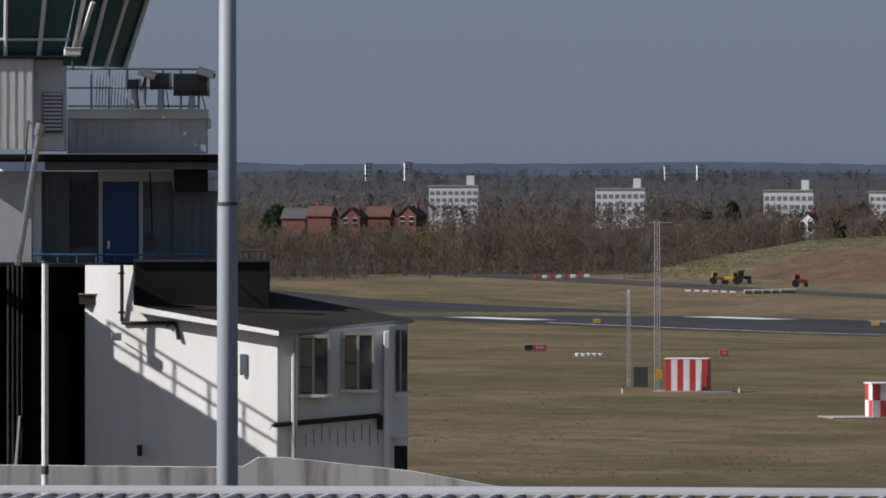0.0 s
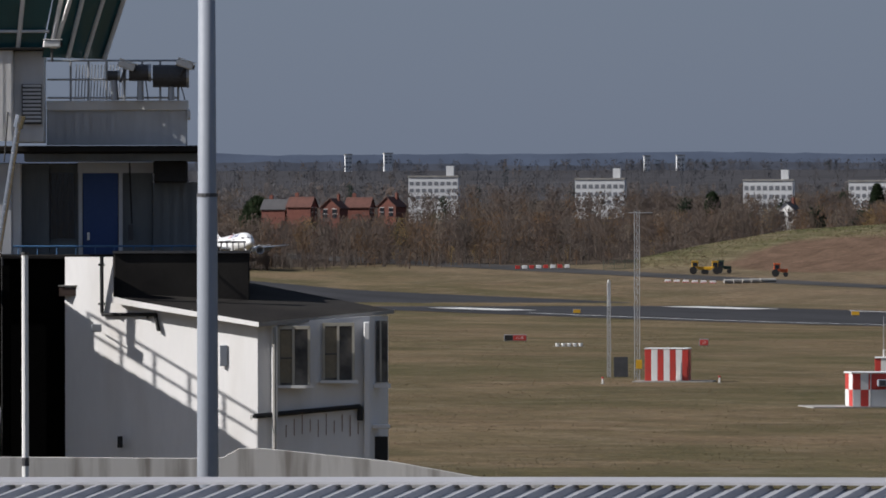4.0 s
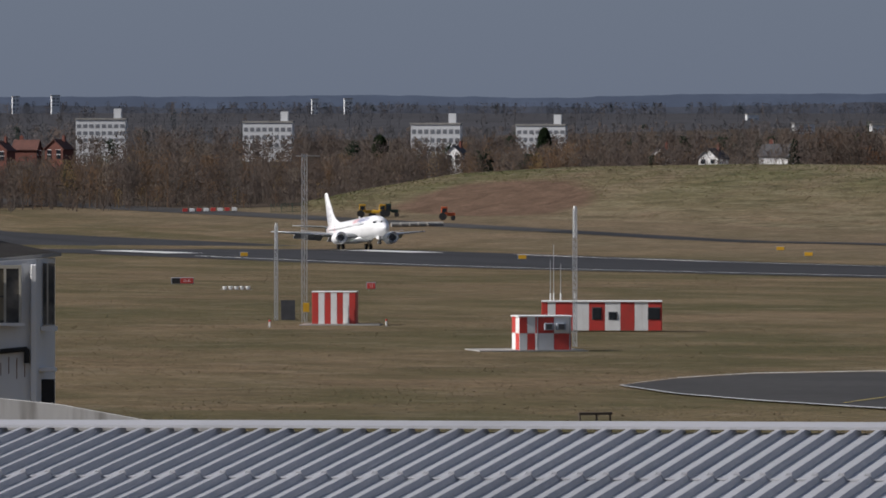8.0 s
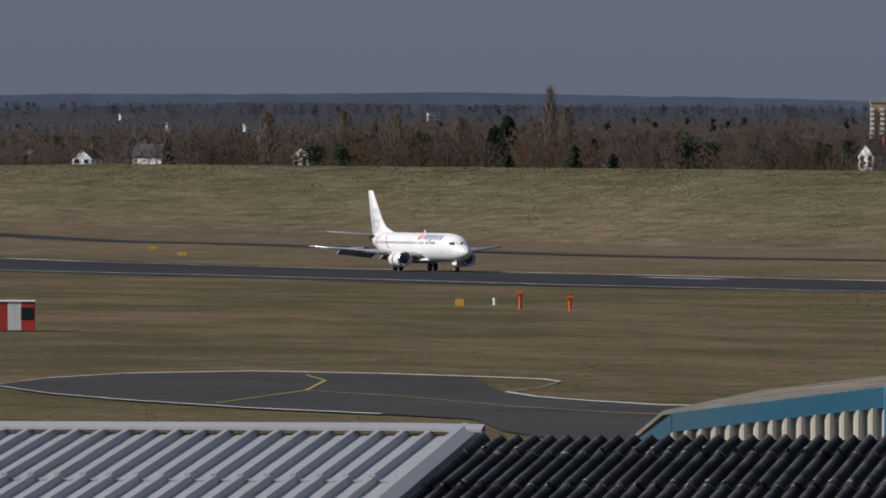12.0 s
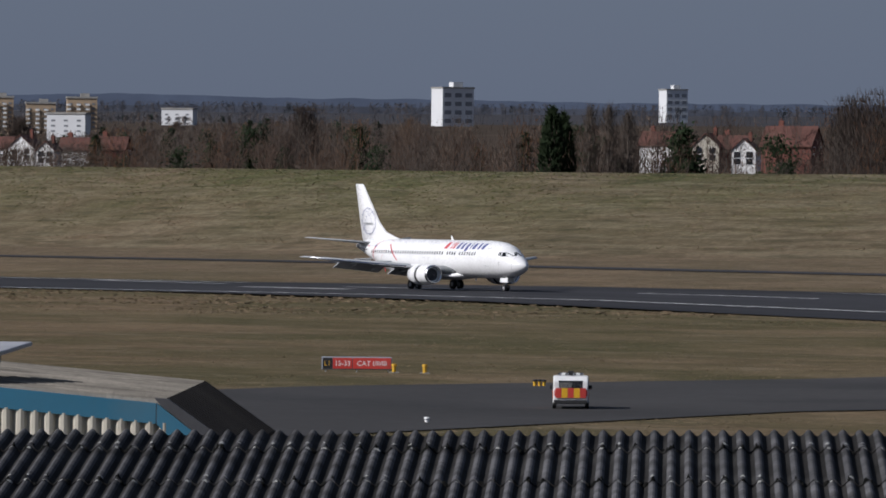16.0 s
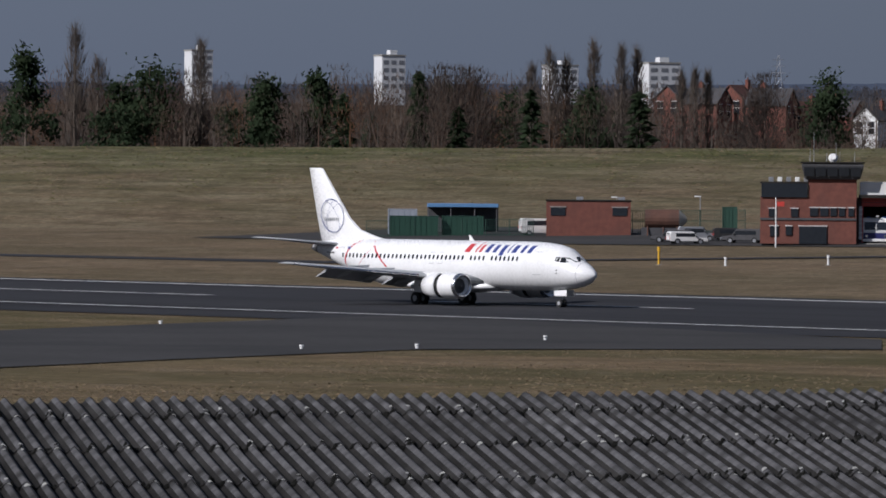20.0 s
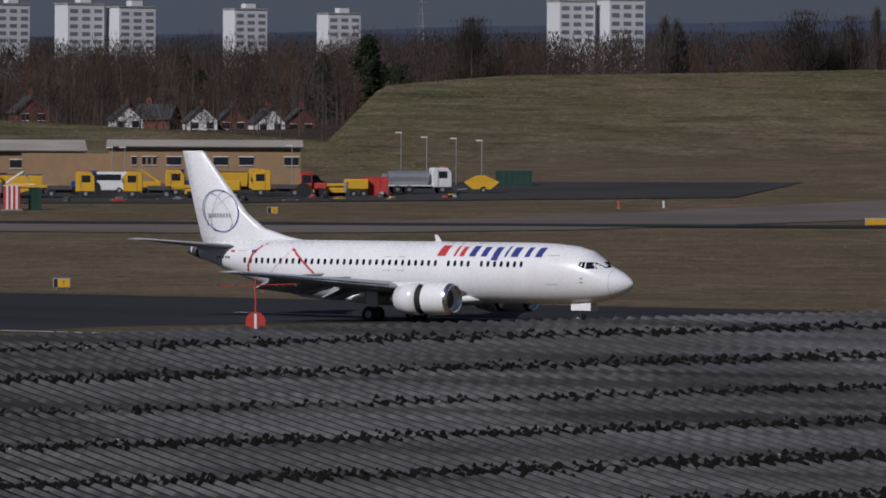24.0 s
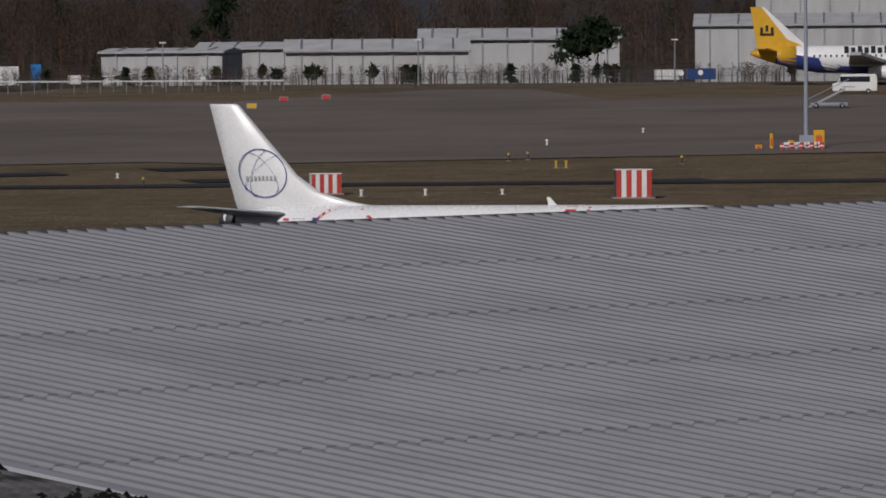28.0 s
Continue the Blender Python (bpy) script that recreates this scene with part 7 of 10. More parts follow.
# ---- depot ----
def gable_shed(name, az, d, w, depth, eave, peak, z0, wall, roof, label, base=None, base_h=1.5, turn=0.0):
    """A low-pitched shed with its gable to the viewer."""
    x, y = at(az, d)
    b = thing(name, pose(x, y, z0, 0, 0, -az + turn), label, "building", "depot buildings")
    part("wall", prism([(-w / 2, -0.5), (w / 2, -0.5), (w / 2, eave), (0, peak), (-w / 2, eave)], 0, depth), wall, b)
    if base:
        part("brick_base", box(w + 0.1, depth + 0.1, base_h + 0.5, 0, depth / 2, -0.5), base, b, "brick lower wall")
    t = 0.22
    for s in (-1, 1):
        part("roof_slope", prism([(s * (w / 2 + 0.4), eave - 0.1), (s * (w / 2 + 0.4), eave - 0.1 + t), (0, peak + t), (0, peak)], -0.35, depth + 0.35), roof, b)
    return b


def flank_shed(name, az, d, w, depth, eave, rise, z0, wall, roof, label, base=None, base_h=1.9, turn=0.0):
    """A long shed seen on its eaves side."""
    x, y = at(az, d)
    b = thing(name, pose(x, y, z0, 0, 0, -az + turn), label, "building", "depot buildings")
    part("wall", box(w, depth, eave + 0.5, 0, depth / 2, -0.5), wall, b)
    if base:
        part("brick_base", box(w + 0.1, depth + 0.1, base_h + 0.5, 0, depth / 2, -0.5), base, b, "brick lower wall")
    bm = bmesh.new()
    pts = [(-0.4, eave), (-0.4, eave + 0.2), (depth / 2, eave + rise + 0.2), (depth + 0.4, eave + 0.2), (depth + 0.4, eave)]
    a = [bm.verts.new((-w / 2 - 0.3, y_, z_)) for y_, z_ in pts]
    c = [bm.verts.new((w / 2 + 0.3, y_, z_)) for y_, z_ in pts]
    bm.faces.new(a)
    bm.faces.new(c[::-1])
    for i in range(5):
        bm.faces.new((a[i], a[(i + 1) % 5], c[(i + 1) % 5], c[i]))
    rf = part("roof", bm, roof, b)
    part("gutter", box(w + 0.5, 0.16, 0.16, 0, -0.45, eave - 0.02, 0.02), DARKGREY, b)
    k = int(w / 6)
    for i in range(k):
        part("rooflight", box(1.1, depth * 0.36, 0.06, -w / 2 + (i + 0.5) * w / k, depth * 0.22, eave + rise * 0.44 + 0.17, rot=(math.degrees(math.atan2(rise, depth / 2)), 0, 0)), PALEROOF, rf)
    return b


def opening(b, x, z, w, h, material=WINDOW, frame=WHITE, name="window", y=-0.02):
    o = part(name, box(w, 0.14, h, x, y, z, 0.01), material, b)
    part("lintel", box(w + 0.16, 0.1, 0.1, x, y - 0.05, z + h), frame, o)
    part("sill", box(w + 0.16, 0.14, 0.08, x, y - 0.05, z - 0.08), frame, o)
    return o


bA = gable_shed("workshop", -40.74, 830, 23.8, 26, 4.7, 6.5, 5.1, BUFF, PALEROOF, "buff workshop with low gabled roof and round window", BRICK, 0.9)
o = part("round_window", rod((0.3, -0.1, 4.6), (0.3, 0.05, 4.6), 0.45, 0.45, 16), WINDOW, bA)
part("surround", rod((0.3, -0.06, 4.6), (0.3, 0.04, 4.6), 0.58, 0.58, 16), TEAL, o)
wl = part("return_wall", box(0.4, 0.4, 0.1, -11.9, -0.1, 0), BRICK, bA)
# flat dark red slab added where the wall has a red-brown brick recess
part("red_door", box(3.2, 0.2, 3.0, -10.0, -0.08, 0.0, 0.02), RUST, bA, "dark red slab in place of a red-brown brick recess")
part("barge_trim", prism([(0, 6.72), (12.3, 4.88), (12.3, 4.7), (0, 6.54)], -0.42, -0.36), WHITE, bA)
part("barge_trim", prism([(0, 6.72), (0, 6.54), (-12.3, 4.7), (-12.3, 4.88)], -0.42, -0.36), WHITE, bA)
gs = thing("green_shed", pose(*at(-39.35, 880), 5.9, 0, 0, 39.35), "dark green corrugated storage shed", "building", "depot buildings")
part("wall", box(17, 14, 4.3, 0, 7, -0.3), GREENSHED, gs)
for i in range(24):
    part("rib", box(0.16, 0.12, 4.2, -8.2 + i * 0.71, -0.05, -0.2), GREENSHED, gs)
part("roof", loft([[(-8.6, y_, z_), (8.6, y_, z_), (8.6, y_, z_ - 0.15), (-8.6, y_, z_ - 0.15)] for y_, z_ in ((-0.3, 4.05), (3, 4.6), (7, 4.8), (11, 4.6), (14.3, 4.05))], True, False), GREENSHED, gs)
lb_ = flank_shed("long_workshop", -37.3, 858, 53.5, 18, 4.6, 1.2, 5.75, BUFF, PALEROOF, "long buff workshop with a row of upper windows", BRICK, 1.9)
for az in (-38.53, -38.30, -38.05, -37.73, -37.39, -37.02, -36.70, -36.37, -36.05):
    x = (az + 37.3) * 14.97
    opening(lb_, x, 2.7, 1.35 if az > -38 else 0.8, 0.95)
for x, w, m in ((11.0, 1.9, GALV), (16.0, 3.4, WINDOW), (24.0, 3.6, WINDOW)):
    part("doorway", box(w, 0.16, 2.1, x, -0.06, 0, 0.02), m, lb_)
opening(lb_, -24.5, 0.3, 3.8, 2.6, GALV, WHITE, "roller_door", -0.06)
opening(lb_, 20.3, 0.9, 1.5, 0.7, WHITE)
an = flank_shed("annex", -38.25, 846, 12.5, 11, 3.0, 1.5, 5.9, BUFF, GREYROOF, "annex with pale grey metal roof and brick base", BRICK, 1.4)
for x, w in ((-4.2, 0.9), (-2.6, 2.6), (1.2, 1.5), (4.2, 2.6)):
    opening(an, x, 1.45, w, 1.0)
bC = flank_shed("office_workshop", -34.58, 832, 21.7, 16, 4.9, 0.7, 6.0, BUFF, PALEROOF, "buff flat-fronted workshop with square windows", BRICK, 0.8)
for x, w in ((-8.0, 0.5), (-6.9, 0.35), (-6.3, 0.35), (-5.7, 0.35), (-3.5, 1.6), (1.8, 1.6), (4.7, 1.6), (9.8, 1.6)):
    opening(bC, x, 2.95, w, 0.9)
part("wide_doorway", box(4.0, 0.16, 2.0, 4.0, -0.05, 0, 0.02), WINDOW, bC)
part("stair_block", box(10.5, 5, 4.2, -15.6, 9, 0), BUFF, bC)


def cab_part(m, x, w=2.4, h=2.9, body=None, flip=1, clear=0.75, ln=2.1):
    body = body or YELLOW
    prof = [(x, clear), (x + flip * ln, clear), (x + flip * ln, h - 0.55), (x + flip * (ln - 0.45), h), (x + flip * 0.1, h), (x, h - 0.2)]
    bm = prism(prof, -w / 2, w / 2)
    bmesh.ops.bevel(bm, geom=list(bm.edges), offset=0.05, segments=1, affect="EDGES")
    c = part("cab", bm, body, m)
    for s in (-1, 1):
        part("side_window", box(0.95, 0.05, 0.75, x + flip * (ln - 0.95), s * w / 2, h - 1.15, 0.02), WINDOW, c)
        part("door_line", box(0.04, 0.04, h - clear - 0.3, x + flip * (ln - 1.5), s * (w / 2 + 0.005), clear + 0.1), DARKGREY, c)
        part("mirror", box(0.1, 0.1, 0.5, x + flip * (ln + 0.05), s * (w / 2 + 0.14), h - 1.2, 0.02), BLACK, c)
    part("windscreen", box(0.06, w * 0.86, 0.85, x + flip * (ln - 0.03), 0, h - 1.25, 0.02), WINDOW, c)
    part("beacon_bar", box(0.2, w * 0.7, 0.14, x + flip * (ln * 0.6), 0, h, 0.03), ORANGE, c)
    part("bumper", box(0.2, w, 0.35, x + flip * (ln + 0.02), 0, clear - 0.15, 0.03), DARKGREY, c)
    return c


def wheels(m, xs, r=0.5, w=2.3):
    for x in xs:
        for s in (-1, 1):
            wh = part("wheel", rod((x, s * (w / 2 - 0.3), r), (x, s * w / 2, r), r, r, 14), BLACK, m)
            part("hub", rod((x, s * (w / 2 - 0.02), r), (x, s * (w / 2 + 0.02), r), r * 0.45, r * 0.4, 8), GALV, wh)


def snow_truck(az, d, kind, flip, label, turn=0.0, body=None):
    """Airport winter lorries: gritter with hopper, sweeper with long broom trailer, plough, flatbed."""
    m = thing("snow_truck", spot(az, d, turn), label, "truck", "yellow depot trucks")
    f = flip
    body = body or YELLOW
    cab_part(m, 0.2 * f, body=body, flip=f)
    if kind == "gritter":
        part("chassis", box(5.2, 1.0, 0.3, -2.3 * f, 0, 0.6), DARKGREY, m)
        part("hopper", prism([(-4.9 * f, 1.0), (0.0, 1.0), (0.1 * f, 2.5), (-5.0 * f, 2.5)], -1.15, 1.15), body, m)
        part("hopper_cover", box(5.0, 2.0, 0.12, -2.45 * f, 0, 2.5, 0.03), DARKGREY, m)
        part("spinner", rod((-5.3 * f, 0, 0.5), (-5.3 * f, 0, 1.5), 0.35, 0.2, 10), GALV, m)
        wheels(m, (1.3 * f, -2.4 * f, -3.7 * f))
    elif kind == "sweeper":
        part("chassis", box(3.6, 1.0, 0.3, -1.4 * f, 0, 0.6), DARKGREY, m)
        part("deck", box(2.6, 2.2, 0.5, -1.6 * f, 0, 0.9, 0.04), DARKGREY, m)
        part("boom", box(6.5, 0.5, 0.35, -5.0 * f, -0.2, 1.15, 0.05, rot=(0, 1.5 * f, 0)), body, m)
        part("broom_frame", box(3.6, 1.1, 0.55, -6.2 * f, 0, 0.5, 0.05), body, m)
        part("broom", rod((-4.6 * f, -0.5, 0.42), (-7.8 * f, 0.5, 0.42), 0.42, 0.42, 12), BLACK, m)
        part("engine_housing", box(2.7, 2.0, 1.15, -9.1 * f, 0, 0.85, 0.12), body, m)
        part("blower_duct", rod((-8.0 * f, -0.8, 0.6), (-8.0 * f, -0.8, 1.7), 0.22, 0.3, 10), GALV, m)
        wheels(m, (1.3 * f, -2.4 * f))
        wheels(m, (-8.8 * f, -9.9 * f), 0.42)
    elif kind == "plough":
        part("chassis", box(4.4, 1.0, 0.3, -1.8 * f, 0, 0.6), DARKGREY, m)
        part("deck", box(3.6, 2.3, 0.7, -2.1 * f, 0, 0.95, 0.05), body, m)
        bl = part("plough_blade", loft([[(3.0 * f + q, y_, 0.15), (3.12 * f + q, y_, 0.15), (3.32 * f + q, y_, 1.15), (3.1 * f + q, y_, 1.15)] for y_, q in ((-1.6, 0.0), (0, 0.2 * f), (1.6, 0.4 * f))], True, False), body, m)
        part("crane_arm", rod((-0.4 * f, 0, 1.5), (-2.6 * f, 0, 3.0), 0.12, 0.09, 6), body, m)
        part("crane_jib", rod((-2.6 * f, 0, 3.0), (-3.4 * f, 0, 1.8), 0.09, 0.07, 6), GALV, m)
        wheels(m, (1.3 * f, -2.4 * f))
    else:
        part("chassis", box(5.0, 1.0, 0.3, -2.2 * f, 0, 0.6), DARKGREY, m)
        part("tank", rod((-0.2 * f, 0, 1.7), (-4.6 * f, 0, 1.7), 0.85, 0.85, 14), GALV, m)
        part("deck", box(4.9, 2.3, 0.16, -2.3 * f, 0, 0.85, 0.02), body, m)
        wheels(m, (1.3 * f, -2.4 * f, -3.7 * f))
    return m


G, S, P, T = "gritter", "sweeper", "plough", "tanker"
words = {G: "yellow gritting lorry parked at the depot", S: "yellow runway sweeper with its long broom trailer", P: "yellow snow plough lorry with raised blade", T: "yellow lorry with grey tank"}
for az, d, k, f in ((-40.15, 806, S, -1), (-38.98, 804, S, -1), (-38.75, 812, P, 1), (-38.15, 803, S, -1), (-37.85, 812, G, -1), (-37.25, 800, T, 1), (-37.12, 799, P, -1), (-36.78, 808, G, 1), (-36.45, 802, P, 1), (-36.2, 806, G, -1), (-35.6, 802, S, 1), (-35.05, 798, S, -1), (-34.9, 806, P, 1), (-34.05, 799, S, -1), (-34.25, 808, G, 1)):
    snow_truck(az, d, k, f, words[k])
for az, d, m, l in ((-39.8, 816, WHITE, "white panel van parked in the depot"), (-39.82, 830, WHITE, "white panel van parked in the depot"), (-35.36, 822, WHITE, "white minibus parked by the office")):
    van(spot(az, d, 178), 5.6, 2.0, 2.4, m, l, "depot_van", 0.14)
pc = van(spot(-39.2, 812, 3), 4.4, 1.8, 1.6, WHITE, "white patrol car with yellow and green side panels", "patrol_car", 0.25)
for i in range(5):
    part("side_check", box(0.55, 0.03, 0.3, -1.3 + i * 0.6, -0.92, 0.6 + 0.2 * (i % 2)), YELLOW if i % 2 else GREENBOX, pc)
wt = snow_truck(-32.83, 806, T, 1, "white tanker lorry parked at the depot's end", 10, WHITE)
snow_truck(-36.18, 803, P, -1, "white-cabbed plough lorry with raised arm", 0, WHITE)


def tractor(az, d, f, body, label):
    t = thing("tractor", spot(az, d), label, "tractor", "depot tractors")
    part("bonnet", box(1.6, 0.9, 0.7, 0.9 * f, 0, 0.9, 0.1), body, t)
    cb = part("cab", box(1.3, 1.5, 1.45, -0.5 * f, 0, 1.2, 0.08), body, t)
    for s in (-1, 1):
        part("window", box(1.0, 0.05, 0.85, -0.5 * f, s * 0.76, 1.6, 0.01), WINDOW, cb)
    part("roof", box(1.5, 1.6, 0.12, -0.5 * f, 0, 2.65, 0.03), body, t)
    for s in (-1, 1):
        part("rear_wheel", rod((-0.8 * f, s * 0.7, 0.8), (-0.8 * f, s * 1.1, 0.8), 0.8, 0.8, 16), BLACK, t)
        part("front_wheel", rod((1.3 * f, s * 0.65, 0.5), (1.3 * f, s * 0.95, 0.5), 0.5, 0.5, 14), BLACK, t)


for az, d, f, b, l in ((-38.05, 815, 1, BLUEDOOR, "dark blue tractor among the sweepers"), (-35.5, 812, -1, BLUEDOOR, "dark blue tractor among the sweepers"), (-34.75, 814, 1, BLUEDOOR, "dark blue tractor among the sweepers"), (-33.75, 796, 1, RED, "red tractor with front arm")):
    tractor(az, d, f, b, l)
for az, d in ((-41.72, 782), (-41.6, 778), (-41.42, 784), (-41.33, 777), (-41.5, 790)):
    tg = thing("baggage_tug", spot(az, d, random.uniform(-20, 20)), "white open-cabbed airport tug", "tug", "tugs")
    part("body", box(2.6, 1.5, 0.75, 0, 0, 0.35, 0.08), WHITE, tg)
    part("seat", box(0.5, 1.2, 0.4, -0.3, 0, 1.1, 0.05), BLACK, tg)
    for sx in (-0.8, 0.5):
        for s in (-1, 1):
            part("roof_post", rod((sx, s * 0.65, 1.1), (sx, s * 0.65, 1.9), 0.04, 0.04, 5), DARKGREY, tg)
    part("roof", box(1.6, 1.5, 0.1, -0.15, 0, 1.9, 0.03), WHITE, tg)
    wheels(tg, (-0.85, 0.85), 0.33, 1.5)
rc = container(-40.73, 790, 2.6, 2.0, 2.2, ORANGE, "orange-red steel site container in the yard")
container(-40.55, 784, 1.3, 1.5, 1.2, WHITE, "small white cabinet in the yard", name="cabinet")
container(-40.85, 783, 1.6, 1.8, 1.4, POLEGREY, "small grey cabinet in the yard", name="cabinet")
gc = container(-36.9, 768, 2.6, 2.3, 2.2, POLEGREY, "small pale grey site cabin with a window", name="site_cabin")
part("window", box(0.8, 0.06, 0.7, -0.4, -1.16, 1.1, 0.01), WINDOW, gc)
part("door", box(0.7, 0.06, 1.8, 0.7, -1.16, 0.1, 0.01), WHITE, gc)
stripes_box(-36.08, 757, 1.7, 1.7, 2.5, 7, 0, "tall red and white striped equipment hut beside the depot")
container(-35.9, 758, 1.3, 2.2, 1.3, GREENBOX, "tall green steel cabinet beside the striped hut", name="steel_cabinet")
container(-33.25, 800, 2.8, 2.0, 2.2, RED, "red steel container at the depot's end")
container(-32.17, 837, 4.1, 1.7, 2.4, GREENBOX, "dark green container on the grass")
van(spot(-33.05, 838, 5), 4.4, 1.8, 1.5, GALV, "silver car behind the depot", "parked_car", 0.27)
van(spot(-33.75, 836, 5), 4.4, 1.8, 1.5, DARKGREY, "dark car behind the depot", "parked_car", 0.27)
hp = thing("yellow_hopper", spot(-32.42, 806), "low yellow hopper trailer", "trailer")
part("hopper", loft([[(-s, -0.9, z), (s, -0.9, z), (s, 0.9, z), (-s, 0.9, z)] for z, s in ((0.5, 1.0), (1.2, 1.9), (1.3, 1.9))], True, False), YELLOW, hp)
part("lid", prism([(-1.9, 1.3), (1.9, 1.3), (0.4, 2.0), (-0.6, 2.0)], -0.8, 0.8), YELLOW, hp)
part("drawbar", rod((-1.6, 0, 0.5), (-4.0, 0, 0.35), 0.08, 0.06, 6), GALV, hp)
wheels(hp, (0.2,), 0.4, 1.8)
# long pipes and rails on trestles before the trucks
for az0, az1, d, z, r in ((-40.75, -37.35, 762, 0.95, 0.10), (-40.7, -37.5, 764, 0.55, 0.12), (-40.2, -37.9, 758, 0.75, 0.13), (-39.9, -38.1, 755, 0.35, 0.16), (-38.9, -37.3, 752, 0.45, 0.12), (-40.75, -39.2, 757, 0.3, 0.12)):
    (xa, ya), (xb, yb) = at(az0, d), at(az1, d)
    pp = thing("pipe_run", Matrix.Identity(4), "long grey steel pipes laid on low trestles", "pipes", "pipe runs")
    part("pipe", rod((xa, ya, lie(xa, ya) + z), (xb, yb, lie(xb, yb) + z), r, r, 8), GALV, pp)
    part("pipe", rod((xa, ya + 0.5, lie(xa, ya) + z - 0.1), (xb, yb + 0.5, lie(xb, yb) + z - 0.1), r * 0.7, r * 0.7, 8), POLEGREY, pp)
    n = 9
    for i in range(n):
        x, y = xa + (xb - xa) * (i + 0.5) / n, ya + (yb - ya) * (i + 0.5) / n
        part("trestle", box(0.25, 0.9, z, x, y, lie(x, y)), DARKGREY, pp)
for k in range(26):
    az = random.uniform(-37.5, -32.6)
    cl = thing("yard_clutter", spot(az, random.uniform(780, 793), random.uniform(0, 90)), "small stack of depot equipment on the ground", "equipment", "depot clutter")
    w, h = random.uniform(0.5, 1.6), random.uniform(0.3, 0.9)
    mt = random.choice((DARKGREY, YELLOW, GALV, RED, BLACK, DARKGREY))
    part("frame", box(w, 0.7, h * 0.6, 0, 0, 0, 0.05), mt, cl)
    part("top", box(w * 0.6, 0.5, h * 0.4, w * 0.1, 0, h * 0.6, 0.05), random.choice((DARKGREY, GALV, YELLOW)), cl)
    part("bar", rod((-w * 0.7, 0, h * 0.3), (w * 0.7, 0, h * 0.5), 0.06, 0.06, 6), GALV, cl)


# ---- right side: fences, huts, warehouses, apron ----
screen_fence(-28.4, -22.55, 985, 1024, 2.3, GALV, "grey chain-link perimeter fence along the mound", 3.0, "perimeter_fence", lift=(0.7, 0.0))
screen_fence(-22.7, -12.0, 1035, 1066, 2.4, DARKGREY, "grey chain-link perimeter fence along the far taxiway", 3.0, "perimeter_fence")
(xa, ya), (xb, yb) = at(-21.0, 1045), at(-17.0, 1053)
rl = thing("guard_rail", Matrix.Identity(4), "bright white guard rail along the perimeter road", "guard rail")
part("rail", box(1, 1, 1), WHITE, rl).matrix_basis = pose((xa + xb) / 2, (ya + yb) / 2, lie((xa + xb) / 2, (ya + yb) / 2) + 1.75, 0, 0, math.degrees(math.atan2(yb - ya, xb - xa))) @ Matrix.Diagonal((math.hypot(xb - xa, yb - ya), 0.12, 0.22, 1))
for i in range(40):
    x, y = xa + (xb - xa) * i / 39, ya + (yb - ya) * i / 39
    part("post", rod((x, y, lie(x, y) - 0.1), (x, y, lie(x, y) + 1.75), 0.06, 0.06, 5), CONCRETE, rl)
stripes_box(-14.28, 600, 2.9, 2.4, 2.3, 7, 4, "red and white striped hut beside the taxiway", side=BARK)
stripes_box(-16.68, 618, 2.5, 2.2, 1.7, 7, 4, "low red and white striped hut with white end", side=WHITE)
stripes_box(-24.60, 738, 2.2, 1.8, 2.05, 7, 4, "red and white striped hut in the grass", side=BARK)
stripes_box(-24.30, 752, 1.3, 1.2, 1.3, 5, 4, "small red and white striped hut in the grass", side=BARK)
pf = thing("steel_pipework", spot(-23.4, 752), "long low grey steel pipework in the grass", "pipework")
part("pipe", rod((-9, 0, 0.3), (7.5, 0, 0.55), 0.12, 0.12, 8), DARKGREY, pf)
part("pipe", rod((-8, 0.8, 0.25), (7.0, 0.8, 0.4), 0.1, 0.1, 8), POLEGREY, pf)
for x in (-8.6, -5, -1, 3, 7):
    part("stand", box(0.3, 1.0, 0.35, x, 0.3, 0), DARKGREY, pf)
part("white_head", box(0.8, 0.7, 0.7, -8.8, 0, 0.1, 0.06), WHITE, pf)
br = thing("striped_barrier", spot(-19.62, 884), "long red and white striped barrier on the taxiway", "barrier")
for i in range(9):
    part("section", box(0.64, 0.4, 0.4, -2.6 + i * 0.66, 0, 0, 0.03), WHITE if i % 2 == 0 else RED, br)
for az, d in ((-21.25, 835), (-21.12, 840), (-13.9, 690), (-17.3, 640), (-18.1, 645), (-15.25, 705), (-15.1, 708)):
    marker("edge_light", az, d, 0.8, 0.09, DARKGREY, "dark taxiway edge light on a stalk", "airfield light", YELLOW)
for az, d in ((-17.4, 655), (-17.7, 690), (-19.1, 680), (-14.0, 640)):
    pt = strip("dark_patch", lane(at(az - 0.35, d), at(az + 0.35, d + 2), 9, n=3), TARMAC, 0.09, "dark tarmac patch in the grass", "patch")
tr = van(spot(-24.15, 1000, 175), 3.0, 1.7, 1.9, WHITE, "white pickup beside the perimeter fence", "pickup", 0.2)


